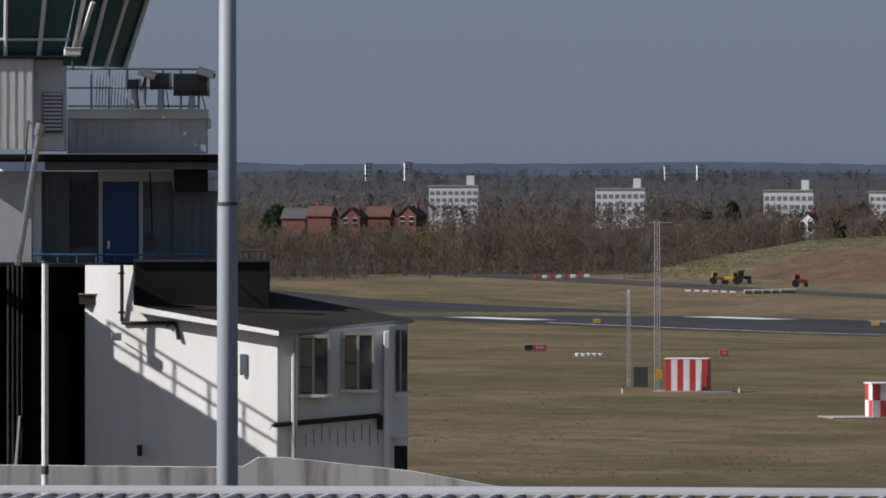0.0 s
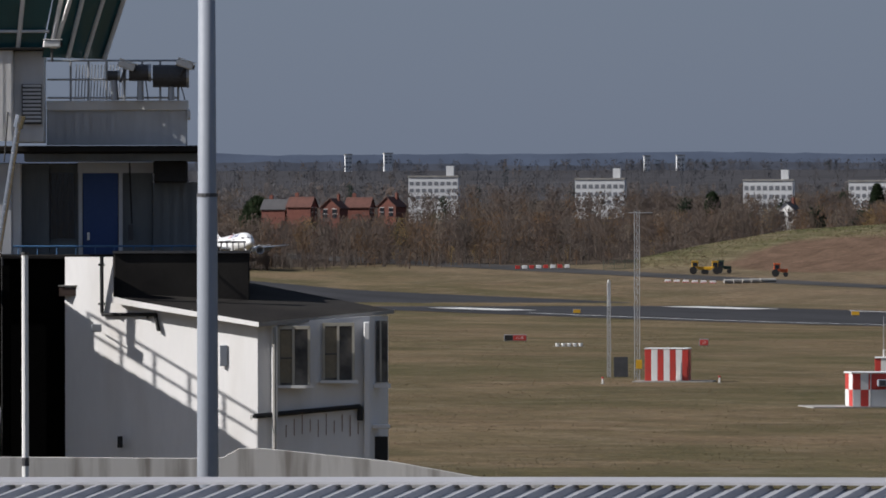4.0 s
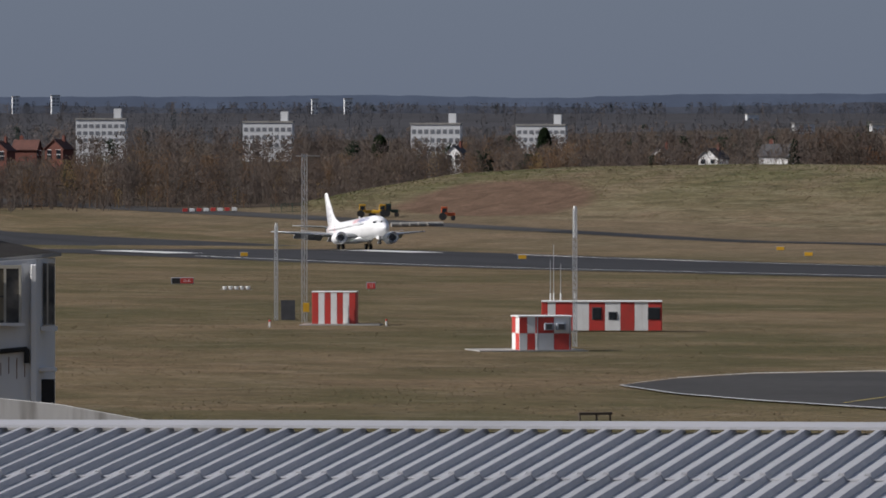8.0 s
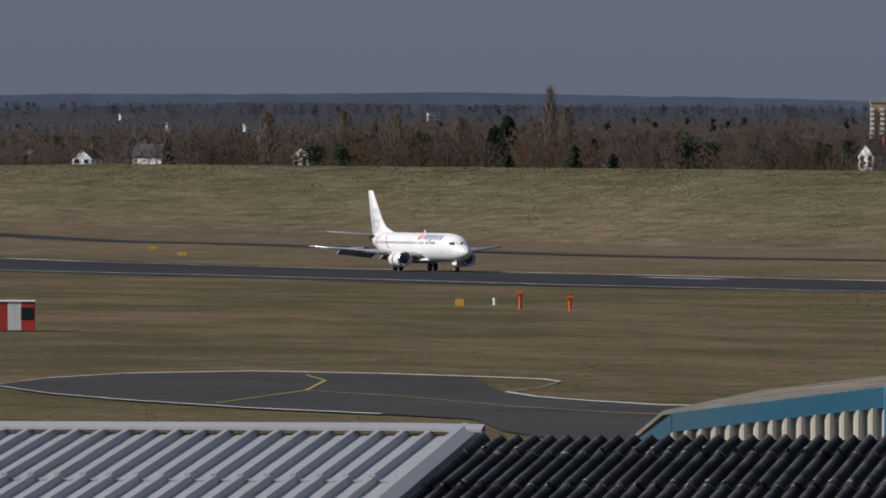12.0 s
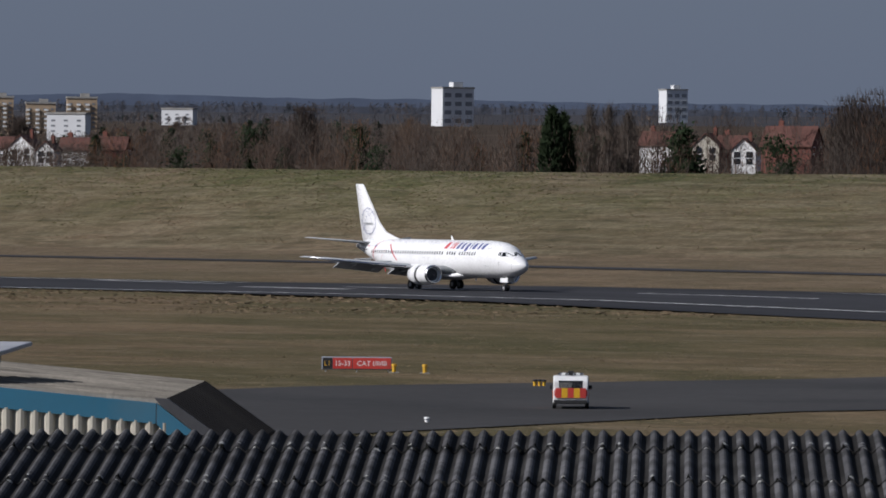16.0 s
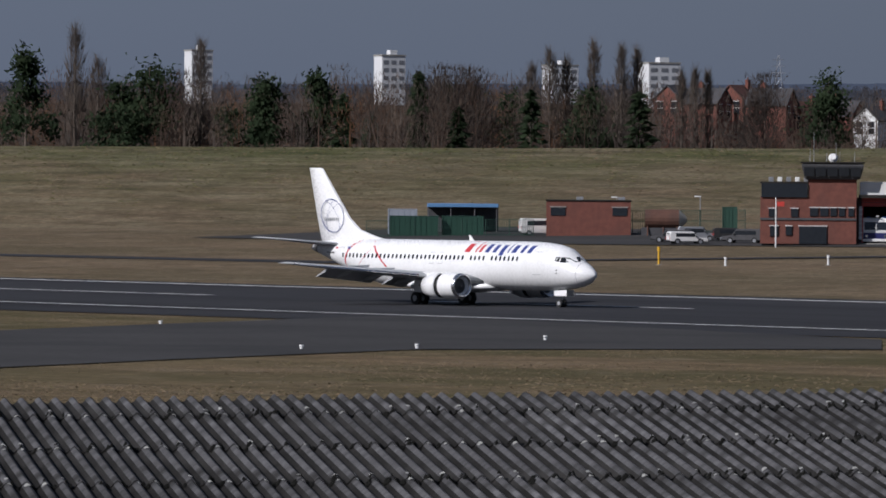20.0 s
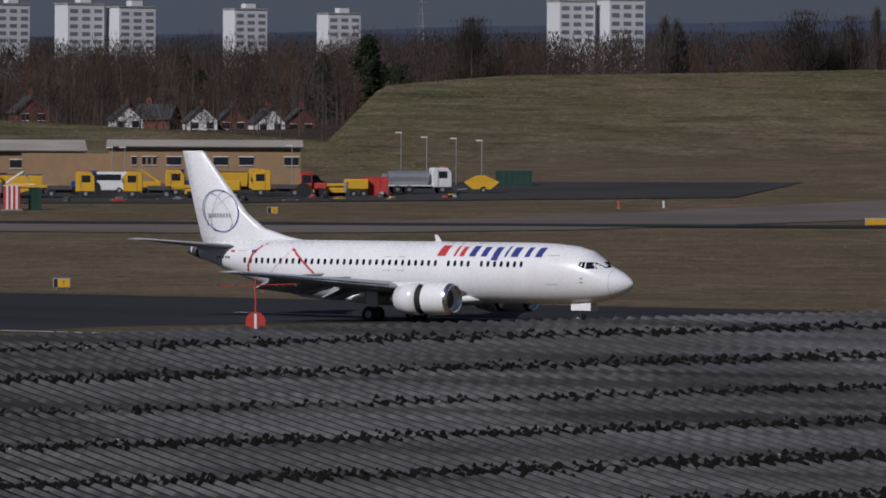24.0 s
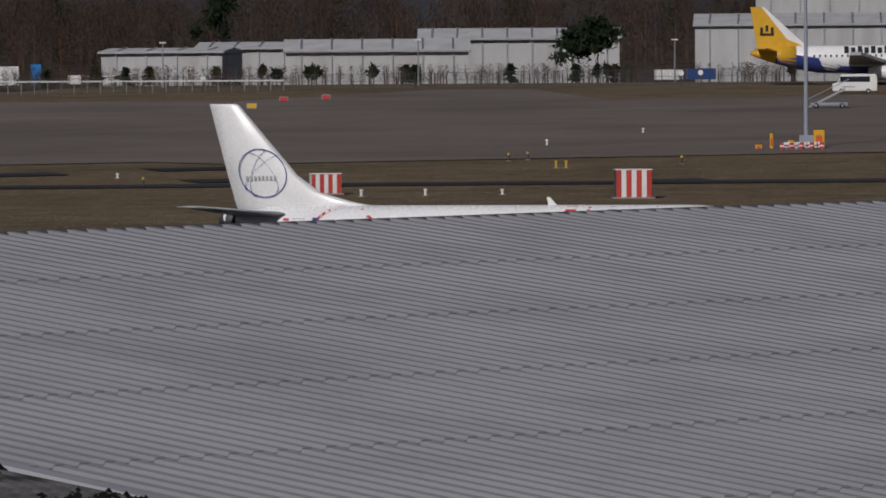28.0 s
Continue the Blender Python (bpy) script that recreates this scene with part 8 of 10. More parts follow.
def warehouse(name, az, d, w, depth, top_el, eave_el, turn, wall, roof, label, ridge="x", ribs=0):
    x, y = at(az, d)
    z = lie(x, y)
    b = thing(name, pose(x, y, z, 0, 0, -az + turn), label, "warehouse", "warehouses")
    e, p = sight(eave_el, d) - z, sight(top_el, d) - z
    part("wall", box(w, depth, e + 2, 0, depth / 2, -2), wall, b)
    bm = bmesh.new()
    pts = [(-0.5, e), (-0.5, e + 0.3), (depth / 2, p), (depth + 0.5, e + 0.3), (depth + 0.5, e)]
    A_ = [bm.verts.new((-w / 2 - 0.4, yy, zz)) for yy, zz in pts]
    C_ = [bm.verts.new((w / 2 + 0.4, yy, zz)) for yy, zz in pts]
    bm.faces.new(A_)
    bm.faces.new(C_[::-1])
    for i in range(5):
        bm.faces.new((A_[i], A_[(i + 1) % 5], C_[(i + 1) % 5], C_[i]))
    rf = part("roof", bm, roof, b)
    part("gutter", box(w + 0.9, 0.3, 0.3, 0, -0.6, e - 0.05, 0.03), GALV, b)
    for i in range(ribs):
        xx = -w / 2 + (i + 0.5) * w / ribs
        part("downpipe", box(0.25, 0.2, e, xx, -0.12, 0), GALV, b)
        part("roof_rib", box(0.3, math.hypot(depth / 2, p - e - 0.3), 0.15, xx, depth / 4, (e + p + 0.3) / 2 + 0.02, rot=(math.degrees(math.atan2(p - e - 0.3, depth / 2)), 0, 0)), GALV, rf)
    return b


big = warehouse("big_warehouse", -23.2, 1500, 132, 60, 180, 154, 6, SHEDWALL, SHEDWALL, "very long white distribution warehouse with grey roof", ribs=12)
bz = sight(118, 1500) - lie(*at(-23.2, 1500))
part("dock_band", box(52, 6, 2.6, 40.5, -3, bz - 2.4, 0.05), NAVY, big, "navy blue dock canopy")
for k in range(9):
    part("dock_post", box(0.5, 0.5, bz - 2.4, 17 + k * 5.6, -5.6, 0), WHITE, big)
    part("dock_door", box(3.2, 0.2, bz - 3.2, 19.6 + k * 5.6, -0.15, 0, 0.02), DARKGREY, big)
lg = part("logo_panel", box(5.0, 0.15, 2.6, 54.5, -0.1, bz + 0.6, 0.02), SHEET, big, "wall logo of plain blue and red shapes")
part("logo_bar", box(4.2, 0.1, 0.8, 54.5, -0.22, bz + 1.7), BLUELOGO, lg)
part("logo_bar", box(3.4, 0.1, 0.3, 55.0, -0.22, bz + 1.1), REDLOGO, lg)
warehouse("metal_shed", -16.27, 1120, 27.8, 16, 122, 98, 0, SHEDWALL, SHEDWALL, "white shed with grey metal roof behind the fence", ribs=6)
warehouse("metal_shed", -17.95, 1180, 20, 14, 108, 98, -14, SHEDWALL, SHEDWALL, "low grey shed with open bays", ribs=4)
warehouse("metal_shed", -15.16, 1250, 34, 18, 140, 118, 0, SHEDWALL, SHEDWALL, "grey-roofed shed behind the fence", ribs=8)
warehouse("metal_shed", -16.9, 1240, 34, 16, 118, 104, -6, SHEDWALL, SHEDWALL, "long low shed with pale roof", ribs=8)
warehouse("big_shed", -12.9, 1350, 42, 30, 164, 140, 0, SHEDWALL, SHEDWALL, "large pale warehouse beyond the apron", ribs=8)
warehouse("big_shed", -12.4, 1500, 48, 40, 205, 196, 0, SHEDWALL, SHEDWALL, "tall pale warehouse beyond the apron", ribs=8)
warehouse("metal_shed", -19.45, 1130, 5.4, 8, 95, 82, 20, WHITE, GREYROOF, "small white gabled shed by the lorries", ribs=2)
for az, d, w, h, m, l in ((-19.95, 1170, 7.0, 2.4, WHITE, "white lorry trailer in the freight yard"), (-19.3, 1168, 9.5, 2.9, WHITE, "white lorry trailer in the freight yard"), (-18.93, 1166, 1.4, 3.2, SKYBLUE, "blue and white skip beside the trailers"), (-20.5, 1150, 8.0, 1.2, GALV, "grey flatbed trailer beside the road"), (-18.6, 1140, 3.0, 1.3, WHITE, "small white cabin by the sheds"), (-18.35, 1135, 2.0, 1.2, WHITE, "small white cabin by the sheds"),
                          (-21.9, 1150, 5.0, 2.0, CREAM, "tan stack of crates beside the road"), (-13.75, 1085, 4.2, 1.5, BLUEDOOR, "blue and white trailer behind the fence"), (-14.0, 1088, 4.0, 1.4, WHITE, "white trailer behind the fence")):
    container(az, d, w, h, 2.4, m, l, 6, 0.4, "trailer")
for az, d, l in ((-21.65, 1120, "white van beyond the fence"), (-18.25, 1120, "white van beyond the fence"), (-22.1, 1060, "white car beyond the fence"), (-20.75, 1058, "white car beyond the fence"), (-21.35, 1056, "silver car beyond the fence")):
    van(spot(az, d, 4), 4.4, 1.8, 1.7, WHITE if "white" in l else GALV, l, "parked_van", 0.22)
for az, d, h in ((-22.05, 1110, 6), (-20.9, 1108, 6), (-19.85, 1090, 8.5), (-17.94, 1085, 6.6), (-15.95, 1080, 6.6), (-13.95, 1085, 6.2)):
    m = thing("light_mast", spot(az, d), "slim pale lighting mast behind the fence", "mast", "light masts")
    part("pole", rod((0, 0, 0), (0, 0, h), 0.13, 0.09, 7), GALV, m)
    part("lamp_head", box(1.0, 0.3, 0.18, 0, 0, h, 0.03), WHITE, m)
for az, d in ((-20.0, 1048), (-17.63, 1046), (-13.9, 1040), (-13.75, 1042)):
    m = thing("floodlight", spot(az, d), "small bright floodlight on a short post", "floodlight", "floodlights")
    part("post", rod((0, 0, 0), (0, 0, 1.9), 0.07, 0.07, 6), DARKGREY, m)
    part("lamp", rod((0, -0.25, 2.1), (0, 0.1, 2.1), 0.38, 0.25, 12), WHITE, m)
    part("bracket", box(0.3, 0.2, 0.25, 0, 0.05, 1.8, 0.02), DARKGREY, m)

# apron mast with its cones
am = thing("apron_mast", spot(-12.93, 738), "tall grey apron lighting mast", "mast")
part("pole", rod((0, 0, 0), (0, 0, 18), 0.26, 0.14, 12), POLEGREY, am)
part("lamp_ring", rod((0, 0, 17.8), (0, 0, 18.2), 0.8, 0.7, 12), GALV, am)
part("base_box", box(2.0, 1.2, 1.3, 0.3, -0.4, 0, 0.05), POLEGREY, am, "grey switch cabinets")
for i in range(13):
    c = thing("safety_block", spot(-13.12 + i * 0.026, 731 + (i % 3), i * 7), "white and red plastic barrier block at the mast's foot", "barrier block", "barrier blocks")
    part("block", box(0.36, 0.4, 0.75, 0, 0, 0, 0.06), WHITE if i % 3 else RED, c)
    part("band", box(0.38, 0.42, 0.16, 0, 0, 0.34, 0.02), RED if i % 3 else WHITE, c)
for az, w, h in ((-12.83, 1.1, 1.9), (-13.05, 0.6, 0.9), (-13.3, 0.7, 0.5), (-13.2, 0.35, 1.6)):
    y_ = thing("yellow_cabinet", spot(az, 735), "yellow cabinet beside the apron mast", "cabinet", "yellow cabinets")
    part("body", box(w, 0.7, h, 0, 0, 0, 0.05), YELLOW, y_)
    part("lid", box(w + 0.06, 0.76, 0.08, 0, 0, h, 0.02), DARKGREY, y_)
    part("panel", box(w * 0.6, 0.03, h * 0.5, 0, -0.37, h * 0.2), ORANGE, y_)


def parked_jet():
    d = 1050
    x, y = at(-13.36, d)
    j = thing("parked_jet", pose(x, y, lie(x, y), 0, 0, 13.36 + 2), "parked white airliner with yellow tail and navy belly sweep", "aircraft")
    # local x from the tail towards the nose
    st = [(0.0, 0.25, 4.6), (1.2, 0.6, 4.5), (3.5, 1.15, 4.3), (6.5, 1.65, 4.0), (9.5, 1.93, 3.75), (13, 1.98, 3.7), (30, 1.98, 3.7), (33.5, 1.7, 3.6), (35.5, 1.2, 3.45), (36.8, 0.5, 3.3), (37.2, 0.1, 3.25)]
    rings = [[(sx, r * math.cos(a), cz + r * math.sin(a)) for a in [k / 20 * math.tau for k in range(20)]] for sx, r, cz in st]
    part("fuselage", loft(rings), AIRWHITE, j)
    tail = [(sx, r * 1.012 + 0.01, cz) for sx, r, cz in st[:4]]
    part("tail_cone", loft([[(sx, r * math.cos(a), cz + r * math.sin(a)) for a in [k / 20 * math.tau for k in range(20)]] for sx, r, cz in tail]), YELLOW, j)
    bell = [(sx, r * 1.014 + 0.012, cz, sp) for (sx, r, cz), sp in zip(st[2:7], (0.5, 0.75, 0.7, 0.45, 0.35))]
    bm = bmesh.new()
    rows = [[bm.verts.new((sx, r * math.cos(a), cz + r * math.sin(a))) for a in [-math.pi / 2 + sp * math.pi * (k / 10 - 0.5) * 1.5 for k in range(11)]] for sx, r, cz, sp in bell]
    for a, b in zip(rows[:-1], rows[1:]):
        for k in range(10):
            bm.faces.new((a[k], a[k + 1], b[k + 1], b[k])).smooth = True
    part("belly_sweep", bm, BLUELOGO, j)
    fin = part("fin", prism([(1.0, 5.0), (7.6, 5.6), (5.2, 6.6), (1.6, 11.2), (0.0, 11.2)], -0.16, 0.16), YELLOW, j)
    part("leading_edge", prism([(7.6, 5.6), (7.9, 5.7), (1.9, 11.25), (1.6, 11.2), (5.2, 6.6)], -0.18, 0.18), AIRWHITE, fin)
    for k in range(3):
        part("emblem", box(0.4, 0.02, 0.9, 1.6 + k * 0.75, -0.175, 7.4 + (0.3 if k == 1 else 0)), BLACK, fin)
    part("emblem_base", box(2.0, 0.02, 0.35, 2.35, -0.175, 7.1), BLACK, fin)
    for s in (-1, 1):
        part("stabiliser", prism([(1.2, 0), (4.2, 0), (2.0, 5.6), (0.8, 5.6)], -0.09, 0.09), YELLOW, j).matrix_basis = pose(0, 0, 4.7, -84 if s > 0 else 84, 0, 0) @ Matrix.Diagonal((1, 1, -1 if s < 0 else 1, 1)) if s > 0 else pose(0, 0, 4.7, 84, 0, 0)
        part("wing", prism([(14, 0), (20.5, 0), (15.0, 16), (13.4, 16)], -0.25, 0.2), AIRGREY, j).matrix_basis = pose(0, 0, 3.0, 85 if s < 0 else -85, 0, 0)
        e = part("engine", loft([[(ex, s * 5.7 + r * math.cos(a), 1.75 + r * math.sin(a)) for a in [k / 16 * math.tau for k in range(16)]] for ex, r in ((16.5, 0.6), (18, 1.0), (20.5, 1.1), (21.3, 0.95))]), AIRWHITE, j)
        part("intake", rod((21.2, s * 5.7, 1.75), (21.34, s * 5.7, 1.75), 0.85, 0.85, 16), DARKGREY, e)
        g = part("main_gear", rod((17, s * 3.5, 0.5), (17, s * 3.3, 2.6), 0.16, 0.16, 8), GALV, j)
        part("wheel", rod((17, s * 3.3, 0.55), (17, s * 3.8, 0.55), 0.55, 0.55, 16), BLACK, g)
    g = part("nose_gear", rod((32.5, 0, 0.4), (32.5, 0, 2.4), 0.12, 0.12, 8), GALV, j)
    part("wheel", rod((32.5, -0.25, 0.4), (32.5, 0.25, 0.4), 0.4, 0.4, 14), BLACK, g)
    for k in range(28):
        part("cabin_window", box(0.24, 0.04, 0.34, 9.0 + k * 0.8, -1.95, 4.0), WINDOW, j)
    for k in range(7):
        part("title_bar", box(0.62, 0.04, 1.0 - 0.2 * (k % 2), 13.6 + k * 0.95, -1.92, 4.55), BLACK, j)
    return j


parked_jet()
bus = van(spot(-12.55, 990, 180), 6.0, 2.3, 2.6, WHITE, "white apron truck beside the parked aircraft", "apron_truck", 0.12)
st_ = thing("passenger_steps", spot(-12.75, 905), "grey mobile passenger steps on the apron", "steps")
part("stair", prism([(-2.6, 0.3), (2.0, 2.6), (2.0, 2.3), (-2.4, 0.1)], -0.8, 0.8), GALV, st_)
part("chassis", box(4.6, 1.8, 0.4, 0, 0, 0.35, 0.05), POLEGREY, st_)
part("platform", box(1.6, 1.7, 0.14, 2.4, 0, 2.6, 0.02), GALV, st_)
for s in (-1, 1):
    part("handrail", rod((-2.6, s * 0.8, 1.2), (2.4, s * 0.8, 3.6), 0.05, 0.05, 6), GALV, st_)
wheels(st_, (-1.6, 1.6), 0.36, 1.8)

# earth works far off beyond the runway's end
tractor(-72.02, 1535, 1, YELLOW, "yellow dumper at the earthworks")
tractor(-71.9, 1532, -1, YELLOW, "yellow loader at the earthworks")
tractor(-71.82, 1536, 1, GREENBOX, "green tractor at the earthworks")
tractor(-71.38, 1505, 1, ORANGE, "orange digger on the bare earth")
for k in range(8):
    b_ = thing("barrier_row", spot(-73.42 + k * 0.055, 1600), "red and white barrier blocks at the runway's end", "barrier", "far barriers")
    part("block", box(1.1, 0.5, 0.8, 0, 0, 0, 0.06), WHITE if k % 2 else RED, b_)
    part("foot", box(1.2, 0.7, 0.12, 0, 0, 0), DARKGREY, b_)
for k in range(6):
    b_ = thing("barrier_row", spot(-72.25 + k * 0.07, 1490 - k * 3), "white barrier blocks on the far road", "barrier", "far barriers")
    part("block", box(1.2, 0.5, 0.5, 0, 0, 0, 0.06), WHITE, b_)
    part("foot", box(1.3, 0.7, 0.1, 0, 0, 0), RED, b_)
for k in range(5):
    b_ = thing("pipe_stack", spot(-71.75 + k * 0.07, 1470, 15), "pale concrete pipes lying at the earthworks", "pipes", "far pipes")
    part("pipe", rod((-1.6, 0, 0.45), (1.6, 0, 0.45), 0.45, 0.45, 10), CONCRETE, b_)
    part("pipe", rod((-1.4, 0.9, 0.45), (1.4, 0.9, 0.45), 0.45, 0.45, 10), CONCRETE, b_)
screen_fence(-72.75, -72.5, 1580, 1580, 2.0, GREENBOX, "green mesh fence at the earthworks", 2.0)


# ---- woods and town beyond the airfield ----
def bark_material(name, base):
    """Twigs that take light on both sides, with crown-sized and twig-sized variation."""
    m = bpy.data.materials.new(name)
    m.use_nodes = True
    n, l = m.node_tree.nodes, m.node_tree.links
    n.remove(n["Principled BSDF"])
    geo, tc = n.new("ShaderNodeNewGeometry"), n.new("ShaderNodeTexCoord")

    def mix(fac, a, c):
        x = n.new("ShaderNodeMix")
        x.data_type = "RGBA"
        for sock, v in ((x.inputs[0], fac), (x.inputs[6], a), (x.inputs[7], c)):
            if isinstance(v, tuple):
                sock.default_value = v
            else:
                l.new(v, sock)
        return x.outputs[2]

    clump = n.new("ShaderNodeTexNoise")
    clump.inputs["Scale"].default_value, clump.inputs["Detail"].default_value = 0.16, 3
    l.new(tc.outputs["Object"], clump.inputs["Vector"])
    rng_ = n.new("ShaderNodeMapRange")
    rng_.inputs[1].default_value, rng_.inputs[2].default_value = 0.36, 0.64
    l.new(clump.outputs["Fac"], rng_.inputs[0])
    dim, lit = tuple(c * 0.78 for c in base) + (1,), tuple(c * 1.18 for c in base) + (1,)
    warm = (base[0] * 1.22, base[1] * 1.10, base[2] * 1.0, 1)
    col = mix(geo.outputs["Random Per Island"], mix(rng_.outputs[0], dim, lit), mix(rng_.outputs[0], tuple(c * 0.95 for c in base) + (1,), warm))
    d, t, a = n.new("ShaderNodeBsdfDiffuse"), n.new("ShaderNodeBsdfTranslucent"), n.new("ShaderNodeMixShader")
    l.new(col, d.inputs[0])
    l.new(col, t.inputs[0])
    a.inputs[0].default_value = 0.5
    # normals are replaced by sunward directions, which evens the light on the twigs
    crown = n.new("ShaderNodeAttribute")
    crown.attribute_name = "sunward_dir"
    l.new(crown.outputs["Vector"], d.inputs["Normal"])
    l.new(crown.outputs["Vector"], t.inputs["Normal"])
    l.new(d.outputs[0], a.inputs[1])
    l.new(t.outputs[0], a.inputs[2])
    l.new(a.outputs[0], n["Material Output"].inputs[0])
    return m


TWIGS = [bark_material(n_, c_) for n_, c_ in (("brown_twigs", (0.114, 0.083, 0.067)), ("grey_twigs", (0.122, 0.105, 0.093)), ("russet_twigs", (0.157, 0.088, 0.054)), ("dark_twigs", (0.070, 0.058, 0.052)), ("dark_evergreen", (0.040, 0.060, 0.034)), ("pale_birch", (0.197, 0.162, 0.134)), ("hedge_green", (0.046, 0.065, 0.028)), ("straw_scrub", (0.232, 0.168, 0.082)))]
# distance haze is painted into these three palettes: paler, then greyer and bluer
HAZY = [bark_material(n_, c_) for n_, c_ in (("hazed_wood_brown_twigs", (0.132, 0.108, 0.095)), ("hazed_wood_grey_twigs", (0.140, 0.124, 0.115)), ("hazed_wood_russet_twigs", (0.167, 0.115, 0.079)), ("hazed_wood_dark_twigs", (0.112, 0.095, 0.090)), ("hazed_wood_evergreen", (0.036, 0.052, 0.036)), ("hazed_wood_birch", (0.213, 0.183, 0.158)), ("hazed_wood_hedge", (0.056, 0.069, 0.038)), ("hazed_wood_straw_scrub", (0.264, 0.193, 0.097)))]
HAZED_TOWN_TREES = [bark_material(n_, c_) for n_, c_ in (("hazed_town_brown_twigs", (0.158, 0.145, 0.147)), ("hazed_town_grey_twigs", (0.169, 0.165, 0.174)), ("hazed_town_russet_twigs", (0.192, 0.156, 0.138)), ("hazed_town_dark_twigs", (0.118, 0.120, 0.133)), ("hazed_town_evergreen", (0.051, 0.068, 0.061)), ("hazed_town_birch", (0.237, 0.215, 0.198)))]
HAZED_FAR_TREES = [bark_material(n_, c_) for n_, c_ in (("hazed_far_brown_twigs", (0.092, 0.090, 0.098)), ("hazed_far_grey_twigs", (0.104, 0.108, 0.126)), ("hazed_far_russet_twigs", (0.118, 0.104, 0.098)), ("hazed_far_dark_twigs", (0.064, 0.070, 0.086)), ("hazed_far_evergreen", (0.042, 0.052, 0.058)))]
RNG = np.random.default_rng(7)


def slivers(centres, dirs, length, width):
    """Thin triangles from each centre along each direction."""
    k = len(centres)
    side = np.cross(dirs, RNG.normal(size=(k, 3)))
    side /= np.linalg.norm(side, axis=1, keepdims=True) + 1e-9
    w, ln = width[:, None], length[:, None]
    return np.stack([centres - side * w, centres + side * w, centres + dirs * ln], 1).reshape(-1, 3)


def tree_points(h, spread, n, kind="bare", fat=1.0, lobes_n=9):
    """Triangles of one tree at the origin."""
    out = []
    tr = max(0.12, h * 0.016)
    if kind == "fir":
        u = RNG.random(n) ** 0.7
        r = (1 - u) ** 0.6 * spread * (0.55 + 0.45 * RNG.random(n)) * (0.85 + 0.3 * np.sin(u * 40))
        a = RNG.random(n) * math.tau
        c = np.stack([r * np.cos(a), r * np.sin(a), h * (0.06 + 0.92 * u)], 1)
        d = np.stack([np.cos(a), np.sin(a), -0.35 + 0.3 * RNG.random(n)], 1)
        out.append(slivers(c - d * 0.5, d / np.linalg.norm(d, axis=1, keepdims=True), 0.8 + RNG.random(n) * 1.0, 0.22 + 0.25 * RNG.random(n)))
    elif kind == "cypress":
        u = RNG.random(n)
        r = np.sqrt(np.clip(1 - (u * 1.02) ** 2.2, 0, 1)) * np.minimum(1, 0.72 + u * 1.2) * spread * (0.7 + 0.3 * RNG.random(n))
        a = RNG.random(n) * math.tau
        c = np.stack([r * np.cos(a), r * np.sin(a), h * (0.04 + 0.92 * u)], 1)
        d = np.stack([np.cos(a) * 0.7, np.sin(a) * 0.7, 0.6 + 0.5 * RNG.random(n)], 1) + RNG.normal(size=(n, 3)) * 0.25
        out.append(slivers(c - d * 0.3, d / np.linalg.norm(d, axis=1, keepdims=True), 0.6 + RNG.random(n) * 0.8, 0.16 + 0.2 * RNG.random(n)))
    elif kind == "pine":
        lv = RNG.random(14)
        lobes = np.stack([RNG.normal(size=14) * spread * 0.5 * (1.05 - lv * 0.8), RNG.normal(size=14) * spread * 0.5 * (1.05 - lv * 0.8), h * (0.42 + 0.48 * lv)], 1)
        c = lobes[RNG.integers(0, 14, n)] + RNG.normal(size=(n, 3)) * (spread * 0.24, spread * 0.24, h * 0.045)
        d = RNG.normal(size=(n, 3))
        d /= np.linalg.norm(d, axis=1, keepdims=True)
        out.append(slivers(c, d, 0.4 + RNG.random(n) * 0.7, 0.14 + 0.18 * RNG.random(n)))
    elif kind == "poplar":
        u = RNG.random(n)
        r = spread * np.sin(np.clip(u * 0.9 + 0.1, 0, 1) * math.pi) ** 0.5 * np.sqrt(RNG.random(n))
        a = RNG.random(n) * math.tau
        wob = 1 + 0.3 * np.sin(a * 3 + h * 7) + 0.2 * np.sin(a * 5 + h * 3)
        c = np.stack([r * wob * np.cos(a), r * wob * np.sin(a), h * (0.08 + 0.80 * u)], 1)
        d = np.stack([np.cos(a) * 0.25, np.sin(a) * 0.25, 0.7 + 0.6 * RNG.random(n)], 1) + RNG.normal(size=(n, 3)) * 0.2
        d /= np.linalg.norm(d, axis=1, keepdims=True)
        out.append(slivers(c, d, h * (0.04 + 0.07 * RNG.random(n)), (0.022 + 0.036 * RNG.random(n)) * fat))
    else:
        # rounded crown of several lobes, limbs reaching into each
        low = kind == "bush"
        m = lobes_n if not low else 6
        la = RNG.random(m) * math.tau
        lu = RNG.random(m)
        lr = spread * (0.25 + 0.55 * np.sqrt(RNG.random(m))) * (1.1 - 0.6 * lu)
        lobes = np.stack([lr * np.cos(la), lr * np.sin(la), h * ((0.18 if low else 0.22) + (0.55 if low else 0.60) * lu)], 1)
        lobes[0] = (0, 0, h * 0.84)
        pick = RNG.integers(0, m, n)
        c = lobes[pick] + RNG.normal(size=(n, 3)) * (spread * 0.24, spread * 0.24, h * 0.10)
        c[:, 2] = np.clip(c[:, 2], 0.05 * h, 0.97 * h)
        d = c - np.array((0, 0, h * (0.0 if low else 0.25)))
        d = d / (np.linalg.norm(d, axis=1, keepdims=True) + 1e-6) + RNG.normal(size=(n, 3)) * 0.38 + (0, 0, 0.25)
        d /= np.linalg.norm(d, axis=1, keepdims=True)
        out.append(slivers(c, d, h * (0.034 + 0.050 * RNG.random(n)), (0.022 + 0.036 * RNG.random(n)) * fat))
        foot = np.stack([0 * lu, 0 * lu, h * (0.12 + 0.25 * lu)], 1)
